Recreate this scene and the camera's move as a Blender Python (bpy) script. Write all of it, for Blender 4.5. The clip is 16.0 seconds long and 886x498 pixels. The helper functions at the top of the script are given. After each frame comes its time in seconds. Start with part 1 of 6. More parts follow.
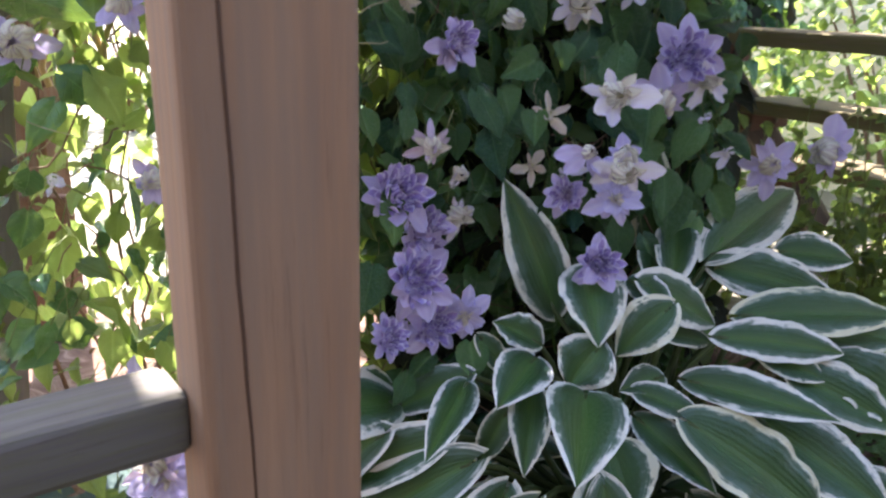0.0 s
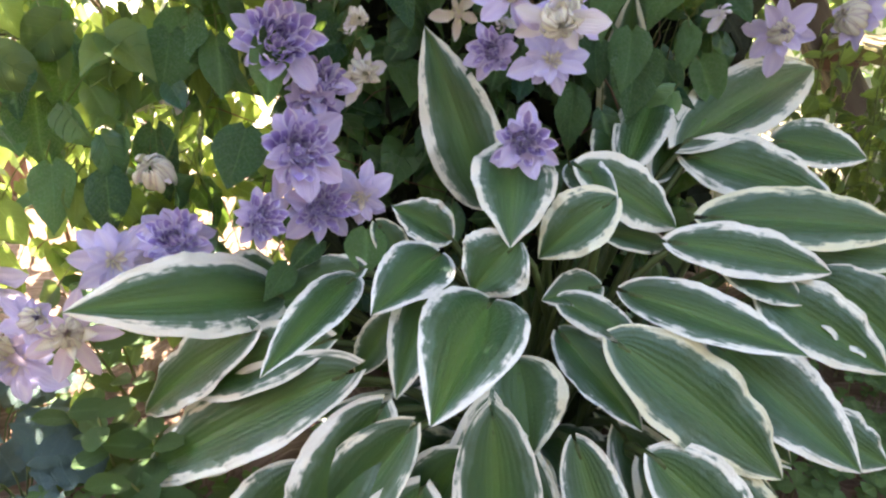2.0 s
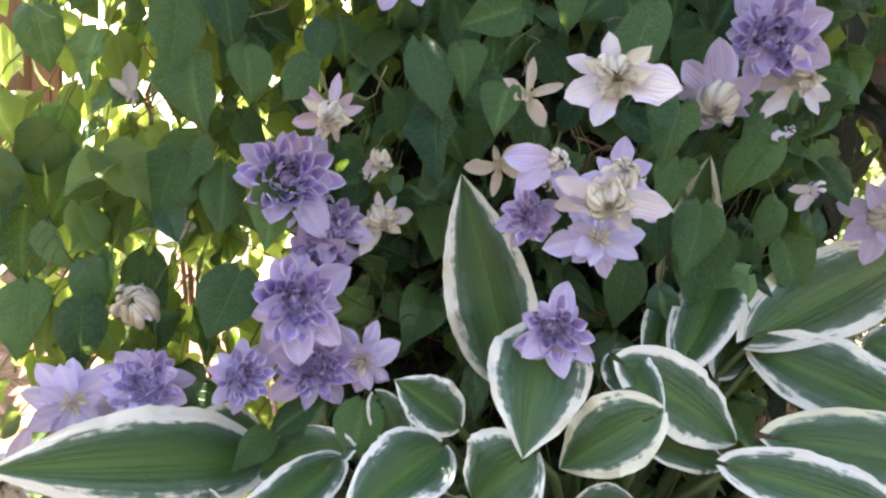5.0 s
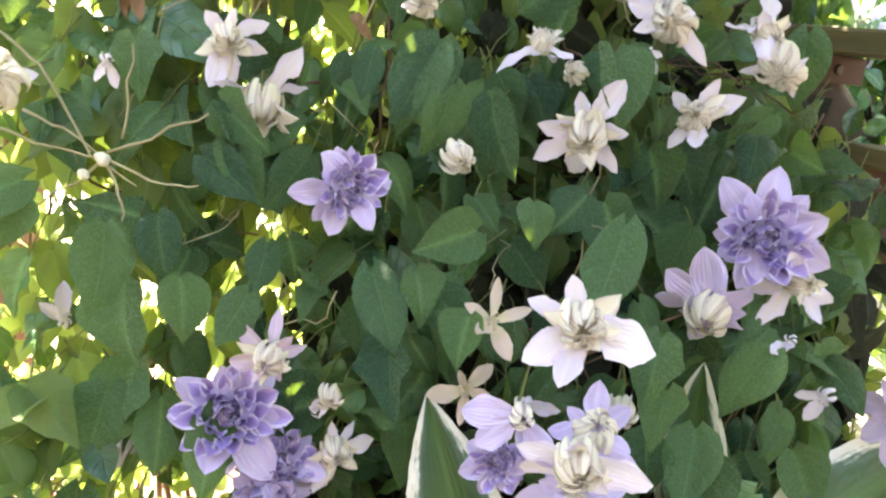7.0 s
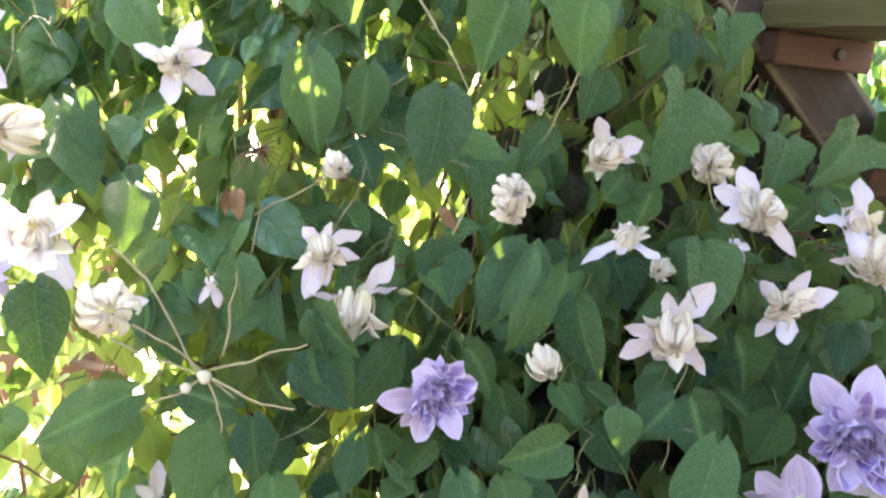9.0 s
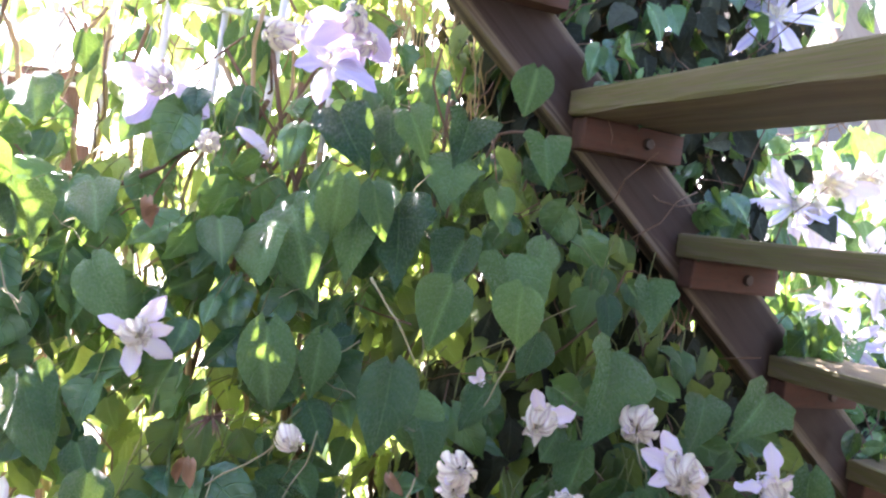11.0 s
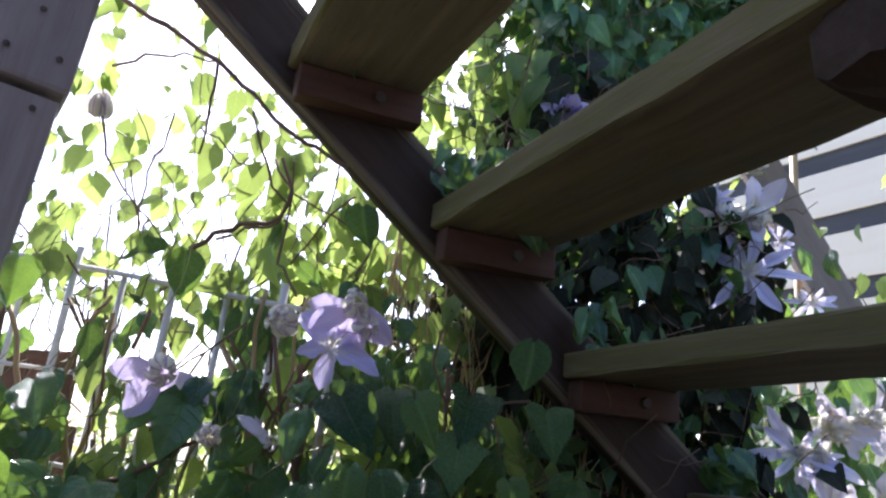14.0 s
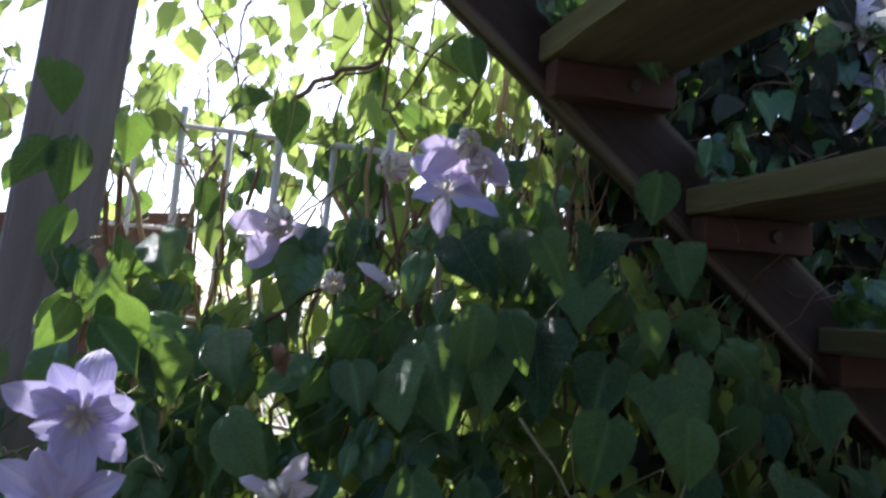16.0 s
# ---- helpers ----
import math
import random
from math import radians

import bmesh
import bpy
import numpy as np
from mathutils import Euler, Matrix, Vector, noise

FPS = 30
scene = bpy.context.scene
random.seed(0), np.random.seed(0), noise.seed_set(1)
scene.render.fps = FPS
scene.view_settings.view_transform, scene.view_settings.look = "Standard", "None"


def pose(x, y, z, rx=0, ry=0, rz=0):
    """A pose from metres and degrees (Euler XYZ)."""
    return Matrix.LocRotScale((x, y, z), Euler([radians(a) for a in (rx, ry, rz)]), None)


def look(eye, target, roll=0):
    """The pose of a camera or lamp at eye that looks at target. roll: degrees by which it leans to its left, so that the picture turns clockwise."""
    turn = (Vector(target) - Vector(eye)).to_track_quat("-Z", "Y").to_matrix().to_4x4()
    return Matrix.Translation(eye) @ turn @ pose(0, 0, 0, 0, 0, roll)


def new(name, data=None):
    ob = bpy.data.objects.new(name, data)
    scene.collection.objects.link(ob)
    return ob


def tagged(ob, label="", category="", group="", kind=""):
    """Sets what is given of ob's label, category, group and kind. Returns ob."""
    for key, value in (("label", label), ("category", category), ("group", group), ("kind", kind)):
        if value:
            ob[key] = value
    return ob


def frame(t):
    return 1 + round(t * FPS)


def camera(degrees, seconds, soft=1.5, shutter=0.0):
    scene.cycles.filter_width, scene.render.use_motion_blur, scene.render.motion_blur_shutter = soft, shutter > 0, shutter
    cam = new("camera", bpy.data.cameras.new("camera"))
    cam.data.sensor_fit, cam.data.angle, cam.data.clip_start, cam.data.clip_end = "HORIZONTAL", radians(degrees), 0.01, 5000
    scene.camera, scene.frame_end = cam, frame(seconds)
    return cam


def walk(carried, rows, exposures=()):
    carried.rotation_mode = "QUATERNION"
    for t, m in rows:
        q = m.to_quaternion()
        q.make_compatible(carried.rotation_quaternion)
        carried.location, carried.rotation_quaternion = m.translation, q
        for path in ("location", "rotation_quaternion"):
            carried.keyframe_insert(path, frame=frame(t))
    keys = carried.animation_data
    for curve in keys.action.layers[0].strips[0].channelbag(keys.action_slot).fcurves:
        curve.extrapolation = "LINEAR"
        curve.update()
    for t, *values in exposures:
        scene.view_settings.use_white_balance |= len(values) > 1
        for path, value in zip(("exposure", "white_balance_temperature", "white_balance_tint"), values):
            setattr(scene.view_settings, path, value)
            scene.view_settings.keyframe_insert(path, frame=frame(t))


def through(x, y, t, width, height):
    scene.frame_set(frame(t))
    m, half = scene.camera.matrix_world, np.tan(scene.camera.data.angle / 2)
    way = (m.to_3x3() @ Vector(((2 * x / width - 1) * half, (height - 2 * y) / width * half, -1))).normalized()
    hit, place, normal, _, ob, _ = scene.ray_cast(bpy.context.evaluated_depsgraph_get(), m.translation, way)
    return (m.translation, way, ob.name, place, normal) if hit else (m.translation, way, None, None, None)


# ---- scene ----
cam = camera(59.7, 16.0, 2.3, 0.2)
PATH = [
    (0, (0.095, 0.036, 0.795), (0.033, 1.934, 0.168), 1.7),
    (0.5, (0.176, 0.140, 0.747), (-0.036, 1.988, 0.011), 1.3),
    (1, (0.202, 0.183, 0.763), (0.050, 1.993, -0.074), 3.1),
    (1.5, (0.234, 0.201, 0.747), (0.149, 1.972, -0.177), 2.5),
    (2, (0.251, 0.227, 0.736), (0.103, 1.992, -0.194), 4.0),
    (2.5, (0.256, 0.233, 0.745), (0.102, 2.010, -0.161), 4.6),
    (3, (0.264, 0.226, 0.734), (0.006, 1.942, -0.260), 8.7),
    (3.5, (0.280, 0.196, 0.735), (0.047, 1.897, -0.290), 9.5),
    (4, (0.285, 0.218, 0.764), (0.038, 1.983, -0.143), 10.7),
    (4.2, (0.264, 0.252, 0.762), (-0.032, 2.030, -0.104), 10.0),
    (6.3, (0.299, 0.478, 0.805), (-0.076, 2.328, 0.145), 7.4),
    (6.5, (0.294, 0.480, 0.826), (-0.076, 2.316, 0.125), 7.6),
    (7, (0.284, 0.493, 0.864), (-0.162, 2.364, 0.316), 6.4),
    (7.5, (0.267, 0.495, 0.892), (-0.202, 2.365, 0.360), 6.5),
    (8, (0.257, 0.489, 0.934), (-0.218, 2.356, 0.399), 6.9),
    (8.5, (0.246, 0.494, 0.968), (-0.278, 2.342, 0.407), 6.3),
    (9, (0.242, 0.507, 0.991), (-0.366, 2.355, 0.526), 5.9),
    (9.5, (0.234, 0.511, 0.992), (-0.460, 2.349, 0.619), 5.9),
    (10, (0.228, 0.505, 1.063), (-0.449, 2.362, 0.756), 6.4),
    (10.2, (0.225, 0.498, 1.082), (-0.410, 2.378, 0.832), 7.2),
    (12.3, (0.234, 0.437, 1.120), (-0.173, 2.386, 1.312), 6.0),
    (12.5, (0.232, 0.436, 1.125), (-0.217, 2.369, 1.377), 6.2),
    (13, (0.220, 0.437, 1.134), (-0.249, 2.359, 1.427), 5.9),
    (13.5, (0.202, 0.452, 1.144), (-0.344, 2.326, 1.580), 5.1),
    (14, (0.203, 0.451, 1.151), (-0.297, 2.313, 1.681), 4.8),
    (14.5, (0.192, 0.465, 1.184), (-0.306, 2.295, 1.818), 6.0),
    (15, (0.193, 0.463, 1.189), (-0.323, 2.316, 1.737), 6.8),
    (15.5, (0.194, 0.464, 1.180), (-0.383, 2.345, 1.542), 4.9),
    (16, (0.163, 0.488, 1.136), (-0.558, 2.347, 1.289), 2.8),
]
EXPOSURES = [(0, 2.9, 6600, 20), (0.6, 3.52, 7500, 17), (0.9, 3.68, 7800, 15), (2.0, 3.64, 7700, 15), (4.2, 3.62, 7500, 17), (6.3, 4.12, 8300, 11), (8, 4.46, 7800, 13), (9, 4.37, 7400, 14), (10.2, 4.26, 6600, 32), (12.3, 2.85, 6300, 24), (14.0, 1.66, 5900, 23), (14.6, 1.37, 6050, 22), (16, 1.43, 5900, 19)]
walk(cam, [(t, look(eye, target, roll)) for t, eye, target, roll in PATH], EXPOSURES)

# ---- sky, sun ----
SUN = Vector((-0.42, 0.78, 1.0)).normalized()
world = bpy.data.worlds.new("sky")
scene.world = world
world.use_nodes = True
wn = world.node_tree
sky = wn.nodes.new("ShaderNodeTexSky")
sky.sky_type = "NISHITA"
sky.sun_disc = False
sky.sun_elevation = math.asin(SUN.z)
sky.sun_rotation = math.atan2(SUN.x, SUN.y)
sky.air_density, sky.dust_density = 1.0, 1.6
wn.nodes["Background"].inputs["Strength"].default_value = 0.15
wn.links.new(sky.outputs[0], wn.nodes["Background"].inputs["Color"])
lamp = bpy.data.lights.new("sun", "SUN")
lamp.energy, lamp.angle, lamp.color = 5.0, radians(0.5), (1.0, 0.95, 0.86)
sun = new("sun", lamp)
sun.matrix_world = look(SUN * 20, (0, 0, 0))

# ---- materials ----


def material(name, rough=0.6, spec=0.3):
    m = bpy.data.materials.new(name)
    m.use_nodes = True
    b = m.node_tree.nodes["Principled BSDF"]
    b.inputs["Roughness"].default_value = rough
    b.inputs["Specular IOR Level"].default_value = spec
    return m, m.node_tree.nodes, m.node_tree.links, b


def link_math(n, l, op, a, b=None, clamp=False):
    x = n.new("ShaderNodeMath")
    x.operation, x.use_clamp = op, clamp
    for i, v in enumerate((a, b)):
        if v is None:
            continue
        if isinstance(v, (int, float)):
            x.inputs[i].default_value = v
        else:
            l.new(v, x.inputs[i])
    return x.outputs[0]


def ramp(n, l, fac, stops):
    r = n.new("ShaderNodeValToRGB")
    while len(r.color_ramp.elements) < len(stops):
        r.color_ramp.elements.new(0.5)
    for e, (p, c) in zip(r.color_ramp.elements, stops):
        e.position, e.color = p, (*c, 1)
    l.new(fac, r.inputs[0])
    return r.outputs[0]


def blend(n, l, fac, a, b, how="MIX"):
    x = n.new("ShaderNodeMix")
    x.data_type, x.blend_type = "RGBA", how
    for i, v in ((0, fac), (6, a), (7, b)):
        if isinstance(v, (int, float)):
            x.inputs[i].default_value = v
        elif isinstance(v, tuple):
            x.inputs[i].default_value = (*v, 1)
        else:
            l.new(v, x.inputs[i])
    return x.outputs[2]


def noise_tex(n, l, scale, detail=4, vec=None, rough=0.55):
    x = n.new("ShaderNodeTexNoise")
    x.inputs["Scale"].default_value, x.inputs["Detail"].default_value = scale, detail
    x.inputs["Roughness"].default_value = rough
    if vec is not None:
        l.new(vec, x.inputs["Vector"])
    return x.outputs["Fac"]


def stretched(n, l, scale, coord="Object"):
    c, mp = n.new("ShaderNodeTexCoord"), n.new("ShaderNodeMapping")
    mp.inputs["Scale"].default_value = scale
    l.new(c.outputs[coord], mp.inputs["Vector"])
    return mp.outputs[0]


def bump(n, l, b, height, strength, distance=0.002):
    x = n.new("ShaderNodeBump")
    x.inputs["Strength"].default_value, x.inputs["Distance"].default_value = strength, distance
    l.new(height, x.inputs["Height"])
    l.new(x.outputs[0], b.inputs["Normal"])
    return x.outputs[0]


def variety(n, l):
    """A number from 0 to 1 for each object and each loose island of a mesh."""
    o, g = n.new("ShaderNodeObjectInfo"), n.new("ShaderNodeNewGeometry")
    return link_math(n, l, "FRACT", link_math(n, l, "ADD", o.outputs["Random"], g.outputs["Random Per Island"]))


def see_through(m, n, l, b, colour, amount):
    """Let light from behind shine through a thin blade."""
    t, mix = n.new("ShaderNodeBsdfTranslucent"), n.new("ShaderNodeMixShader")
    l.new(colour, t.inputs["Color"])
    mix.inputs[0].default_value = amount
    l.new(b.outputs[0], mix.inputs[1])
    l.new(t.outputs[0], mix.inputs[2])
    l.new(mix.outputs[0], n["Material Output"].inputs["Surface"])


def uv_parts(n, l):
    c, s = n.new("ShaderNodeTexCoord"), n.new("ShaderNodeSeparateXYZ")
    l.new(c.outputs["UV"], s.inputs[0])
    side = link_math(n, l, "ABSOLUTE", link_math(n, l, "SUBTRACT", link_math(n, l, "MULTIPLY", s.outputs[0], 2.0), 1.0))
    return c.outputs["UV"], side, s.outputs[1], s.outputs[0]


def leaf_material(name, dark, light, through, amount=0.4, rough=0.42, vein=0.55):
    m, n, l, b = material(name, rough, 0.42)
    uv, side, along, across = uv_parts(n, l)
    r = variety(n, l)
    r2 = link_math(n, l, "FRACT", link_math(n, l, "MULTIPLY", r, 7.31))
    mid = tuple(a * 0.62 + c * 0.38 for a, c in zip(dark, light))
    base = ramp(n, l, r, [(0.0, dark), (0.4, mid), (0.75, tuple(a * 0.4 + c * 0.6 for a, c in zip(dark, light))), (1.0, light)])
    # blotches: bluer and darker patches, then yellower ones
    blot = noise_tex(n, l, 42, 4)
    base = blend(n, l, link_math(n, l, "MULTIPLY", ramp(n, l, blot, [(0.35, (0, 0, 0)), (0.7, (1, 1, 1))]), 0.5), base, tuple(c * k for c, k in zip(dark, (0.7, 0.8, 1.0))))
    warm = ramp(n, l, noise_tex(n, l, 21, 2), [(0.52, (0, 0, 0)), (0.75, (1, 1, 1))])
    base = blend(n, l, link_math(n, l, "MULTIPLY", warm, 0.3), base, tuple(c * k for c, k in zip(light, (1.15, 1.0, 0.7))))
    # side veins leave the midrib and bend towards the tip
    slope = link_math(n, l, "SUBTRACT", along, link_math(n, l, "MULTIPLY", link_math(n, l, "POWER", side, 1.3), 0.30))
    wave = n.new("ShaderNodeMath")
    wave.operation = "SINE"
    l.new(link_math(n, l, "MULTIPLY", slope, 34.0), wave.inputs[0])
    net = ramp(n, l, wave.outputs[0], [(0.90, (0, 0, 0)), (1.0, (1, 1, 1))])
    rib = ramp(n, l, side, [(0.0, (1, 1, 1)), (0.045, (0, 0, 0))])
    # some blades carry an irregular pale streak along the midrib
    ragged = link_math(n, l, "ADD", side, link_math(n, l, "MULTIPLY", noise_tex(n, l, 55, 3), 0.55))
    streak = link_math(n, l, "MULTIPLY", ramp(n, l, ragged, [(0.30, (1, 1, 1)), (0.48, (0, 0, 0))]), ramp(n, l, r2, [(0.45, (0, 0, 0)), (0.8, (1, 1, 1))]))
    base = blend(n, l, link_math(n, l, "MULTIPLY", streak, 0.55), base, tuple(min(1, c * 1.5 + 0.03) for c in light))
    ribs = link_math(n, l, "MULTIPLY", link_math(n, l, "MAXIMUM", rib, link_math(n, l, "MULTIPLY", net, 0.35)), vein)
    col = blend(n, l, ribs, base, tuple(min(1, c * 1.5 + 0.03) for c in light))
    l.new(col, b.inputs["Base Color"])
    gloss = link_math(n, l, "ADD", rough - 0.08, link_math(n, l, "MULTIPLY", noise_tex(n, l, 30, 3), 0.2))
    l.new(gloss, b.inputs["Roughness"])
    puckers = link_math(n, l, "ADD", link_math(n, l, "MULTIPLY", noise_tex(n, l, 45, 2), 2.0), noise_tex(n, l, 140, 3))
    relief = link_math(n, l, "SUBTRACT", puckers, link_math(n, l, "MULTIPLY", link_math(n, l, "MAXIMUM", rib, net), 0.8))
    bump(n, l, b, relief, 0.7, 0.003)
    tr = blend(n, l, r2, tuple(c * 0.5 for c in through), tuple(min(1, c * 1.35) for c in through))
    see_through(m, n, l, b, tr, amount)
    return m


LEAF = leaf_material("clematis_leaf", (0.020, 0.080, 0.052), (0.156, 0.308, 0.112), (0.25, 0.42, 0.06), 0.21, 0.25, 0.42)
# old inner leaves, darkened to put the vine's deep shade into their colour
SHADE_LEAF = leaf_material("shade_tinted_inner_leaf", (0.011, 0.019, 0.009), (0.034, 0.042, 0.018), (0.10, 0.08, 0.03), 0.04, 0.8, 0.2)
# paler, more translucent copy of LEAF that puts sunlight into the colour
LEAF_FAR = leaf_material("sunlit_tint_leaf", (0.035, 0.095, 0.035), (0.16, 0.25, 0.09), (0.43, 0.57, 0.13), 0.45, 0.45, 0.3)
HEUCHERA = leaf_material("blue_green_leaf", (0.05, 0.10, 0.10), (0.10, 0.17, 0.16), (0.15, 0.25, 0.08), 0.2, 0.6, 0.3)
CLOVER = leaf_material("low_leaf", (0.05, 0.12, 0.04), (0.11, 0.21, 0.07), (0.25, 0.4, 0.05), 0.25, 0.6, 0.3)


def hosta_material():
    m, n, l, b = material("hosta_leaf", 0.34, 0.5)
    uv, side, along, across = uv_parts(n, l)
    r = variety(n, l)
    c = n.new("ShaderNodeTexCoord")
    sep = n.new("ShaderNodeCombineXYZ")
    l.new(link_math(n, l, "MULTIPLY", across, 20.0), sep.inputs[0])
    l.new(link_math(n, l, "MULTIPLY", along, 4.5), sep.inputs[1])
    l.new(link_math(n, l, "MULTIPLY", r, 37.0), sep.inputs[2])
    streak = noise_tex(n, l, 1.0, 3, sep.outputs[0])
    sep2 = n.new("ShaderNodeCombineXYZ")
    l.new(link_math(n, l, "MULTIPLY", across, 5.0), sep2.inputs[0])
    l.new(link_math(n, l, "MULTIPLY", along, 3.0), sep2.inputs[1])
    l.new(link_math(n, l, "MULTIPLY", r, 61.0), sep2.inputs[2])
    patch = noise_tex(n, l, 1.0, 2, sep2.outputs[0])
    edge = link_math(n, l, "ADD", side, link_math(n, l, "MULTIPLY", link_math(n, l, "SUBTRACT", streak, 0.5), 0.45))
    edge = link_math(n, l, "ADD", edge, link_math(n, l, "MULTIPLY", link_math(n, l, "MULTIPLY", link_math(n, l, "SUBTRACT", patch, 0.5), 0.62), link_math(n, l, "POWER", side, 2.0)))
    edge = link_math(n, l, "ADD", edge, link_math(n, l, "MULTIPLY", link_math(n, l, "POWER", along, 7.0), 0.3))
    edge = link_math(n, l, "ADD", edge, link_math(n, l, "MULTIPLY", link_math(n, l, "SUBTRACT", link_math(n, l, "FRACT", link_math(n, l, "MULTIPLY", r, 5.7)), 0.5), 0.16))
    # the margin's inner edge is ragged along the veins
    sep3 = n.new("ShaderNodeCombineXYZ")
    l.new(link_math(n, l, "MULTIPLY", across, 9.0), sep3.inputs[0])
    l.new(link_math(n, l, "MULTIPLY", along, 15.0), sep3.inputs[1])
    l.new(link_math(n, l, "MULTIPLY", r, 83.0), sep3.inputs[2])
    edge = link_math(n, l, "ADD", edge, link_math(n, l, "MULTIPLY", link_math(n, l, "SUBTRACT", noise_tex(n, l, 1.0, 3, sep3.outputs[0]), 0.5), 0.38))
    white = ramp(n, l, edge, [(0.0, (0, 0, 0)), (0.75, (0, 0, 0)), (0.85, (1, 1, 1))])
    halo = ramp(n, l, edge, [(0.0, (0, 0, 0)), (0.50, (0, 0, 0)), (0.80, (1, 1, 1))])
    green = ramp(n, l, link_math(n, l, "ADD", link_math(n, l, "MULTIPLY", side, 0.8), link_math(n, l, "MULTIPLY", link_math(n, l, "SUBTRACT", streak, 0.5), 0.26)),
                 [(0.0, (0.075, 0.165, 0.038)), (0.30, (0.034, 0.095, 0.034)), (0.75, (0.017, 0.054, 0.032))])
    green = blend(n, l, link_math(n, l, "MULTIPLY", r, 0.35), green, (0.04, 0.10, 0.04))
    green = blend(n, l, link_math(n, l, "MULTIPLY", halo, 0.65), green, (0.15, 0.24, 0.20))
    cream = ramp(n, l, r, [(0.0, (0.83, 0.84, 0.78)), (0.7, (0.81, 0.81, 0.70)), (1.0, (0.74, 0.74, 0.52))])
    col = blend(n, l, white, green, cream)
    l.new(col, b.inputs["Base Color"])
    vein = n.new("ShaderNodeMath")
    vein.operation = "SINE"
    l.new(link_math(n, l, "MULTIPLY", link_math(n, l, "POWER", side, 0.8), 40.0), vein.inputs[0])
    bump(n, l, b, link_math(n, l, "ADD", vein.outputs[0], link_math(n, l, "MULTIPLY", noise_tex(n, l, 30, 3), 6.0)), 0.30, 0.0016)
    see_through(m, n, l, b, blend(n, l, white, (0.2, 0.34, 0.05), (0.7, 0.7, 0.45)), 0.12)
    return m


HOSTA = hosta_material()


def petal_material(name, inner, outer, rib, amount=0.3, base_fade=0.5, edge=None):
    m, n, l, b = material(name, 0.5, 0.3)
    uv, side, along, across = uv_parts(n, l)
    r = variety(n, l)
    col = ramp(n, l, link_math(n, l, "ADD", along, link_math(n, l, "MULTIPLY", link_math(n, l, "SUBTRACT", noise_tex(n, l, 130, 3), 0.5), 0.5)), [(0.05, inner), (base_fade, outer), (1.0, tuple(c * 0.92 for c in outer))])
    col = blend(n, l, link_math(n, l, "MULTIPLY", r, 0.4), col, tuple(min(1, c * 1.2 + 0.08) for c in outer))
    stripe = ramp(n, l, side, [(0.0, (1, 1, 1)), (0.16, (0.6, 0.6, 0.6)), (0.34, (0, 0, 0))])
    col = blend(n, l, link_math(n, l, "MULTIPLY", stripe, 0.5), col, rib)
    if edge:
        rim = ramp(n, l, link_math(n, l, "ADD", side, link_math(n, l, "MULTIPLY", link_math(n, l, "SUBTRACT", noise_tex(n, l, 90, 2), 0.5), 0.35)), [(0.58, (0, 0, 0)), (0.80, (1, 1, 1))])
        col = blend(n, l, link_math(n, l, "MULTIPLY", rim, 0.8), col, edge)
    l.new(col, b.inputs["Base Color"])
    vein = n.new("ShaderNodeMath")
    vein.operation = "SINE"
    l.new(link_math(n, l, "MULTIPLY", side, 26.0), vein.inputs[0])
    bump(n, l, b, vein.outputs[0], 0.35, 0.0008)
    see_through(m, n, l, b, col, amount)
    return m


PETAL = petal_material("lavender_petal", (0.66, 0.58, 0.76), (0.59, 0.51, 0.77), (0.72, 0.66, 0.85), 0.3, 0.5, (0.66, 0.60, 0.84))
PETAL_DEEP = petal_material("violet_petal", (0.13, 0.06, 0.28), (0.46, 0.37, 0.70), (0.33, 0.24, 0.58), 0.15, 0.9, (0.90, 0.87, 0.96))
PETAL_PALE = petal_material("pale_petal", (0.82, 0.80, 0.60), (0.80, 0.75, 0.86), (0.86, 0.83, 0.82), 0.3, 0.45, (0.78, 0.72, 0.88))
PETAL_LIGHT = petal_material("light_lavender_petal", (0.76, 0.75, 0.60), (0.57, 0.53, 0.80), (0.76, 0.73, 0.91), 0.2, 0.35, (0.62, 0.58, 0.87))
PETAL_STAR = petal_material("striped_petal", (0.80, 0.78, 0.84), (0.72, 0.69, 0.90), (0.46, 0.38, 0.80), 0.35, 0.5, (0.80, 0.78, 0.93))
PETAL_PINK = petal_material("pinkish_petal", (0.72, 0.62, 0.62), (0.62, 0.50, 0.64), (0.76, 0.68, 0.72))
PETAL_CREAM = petal_material("cream_petal", (0.86, 0.85, 0.56), (0.87, 0.84, 0.70), (0.88, 0.86, 0.76), 0.4, 0.5, (0.66, 0.57, 0.55))
PETAL_STRIPED = petal_material("cream_petal_with_purple_edge", (0.82, 0.82, 0.56), (0.86, 0.84, 0.70), (0.88, 0.86, 0.74), 0.3, 0.5, (0.46, 0.35, 0.50))
PETAL_OLD = petal_material("yellowed_petal", (0.72, 0.68, 0.36), (0.68, 0.57, 0.48), (0.70, 0.62, 0.42))
PETAL_WILT = petal_material("wilted_petal", (0.08, 0.02, 0.06), (0.10, 0.025, 0.08), (0.14, 0.04, 0.09))


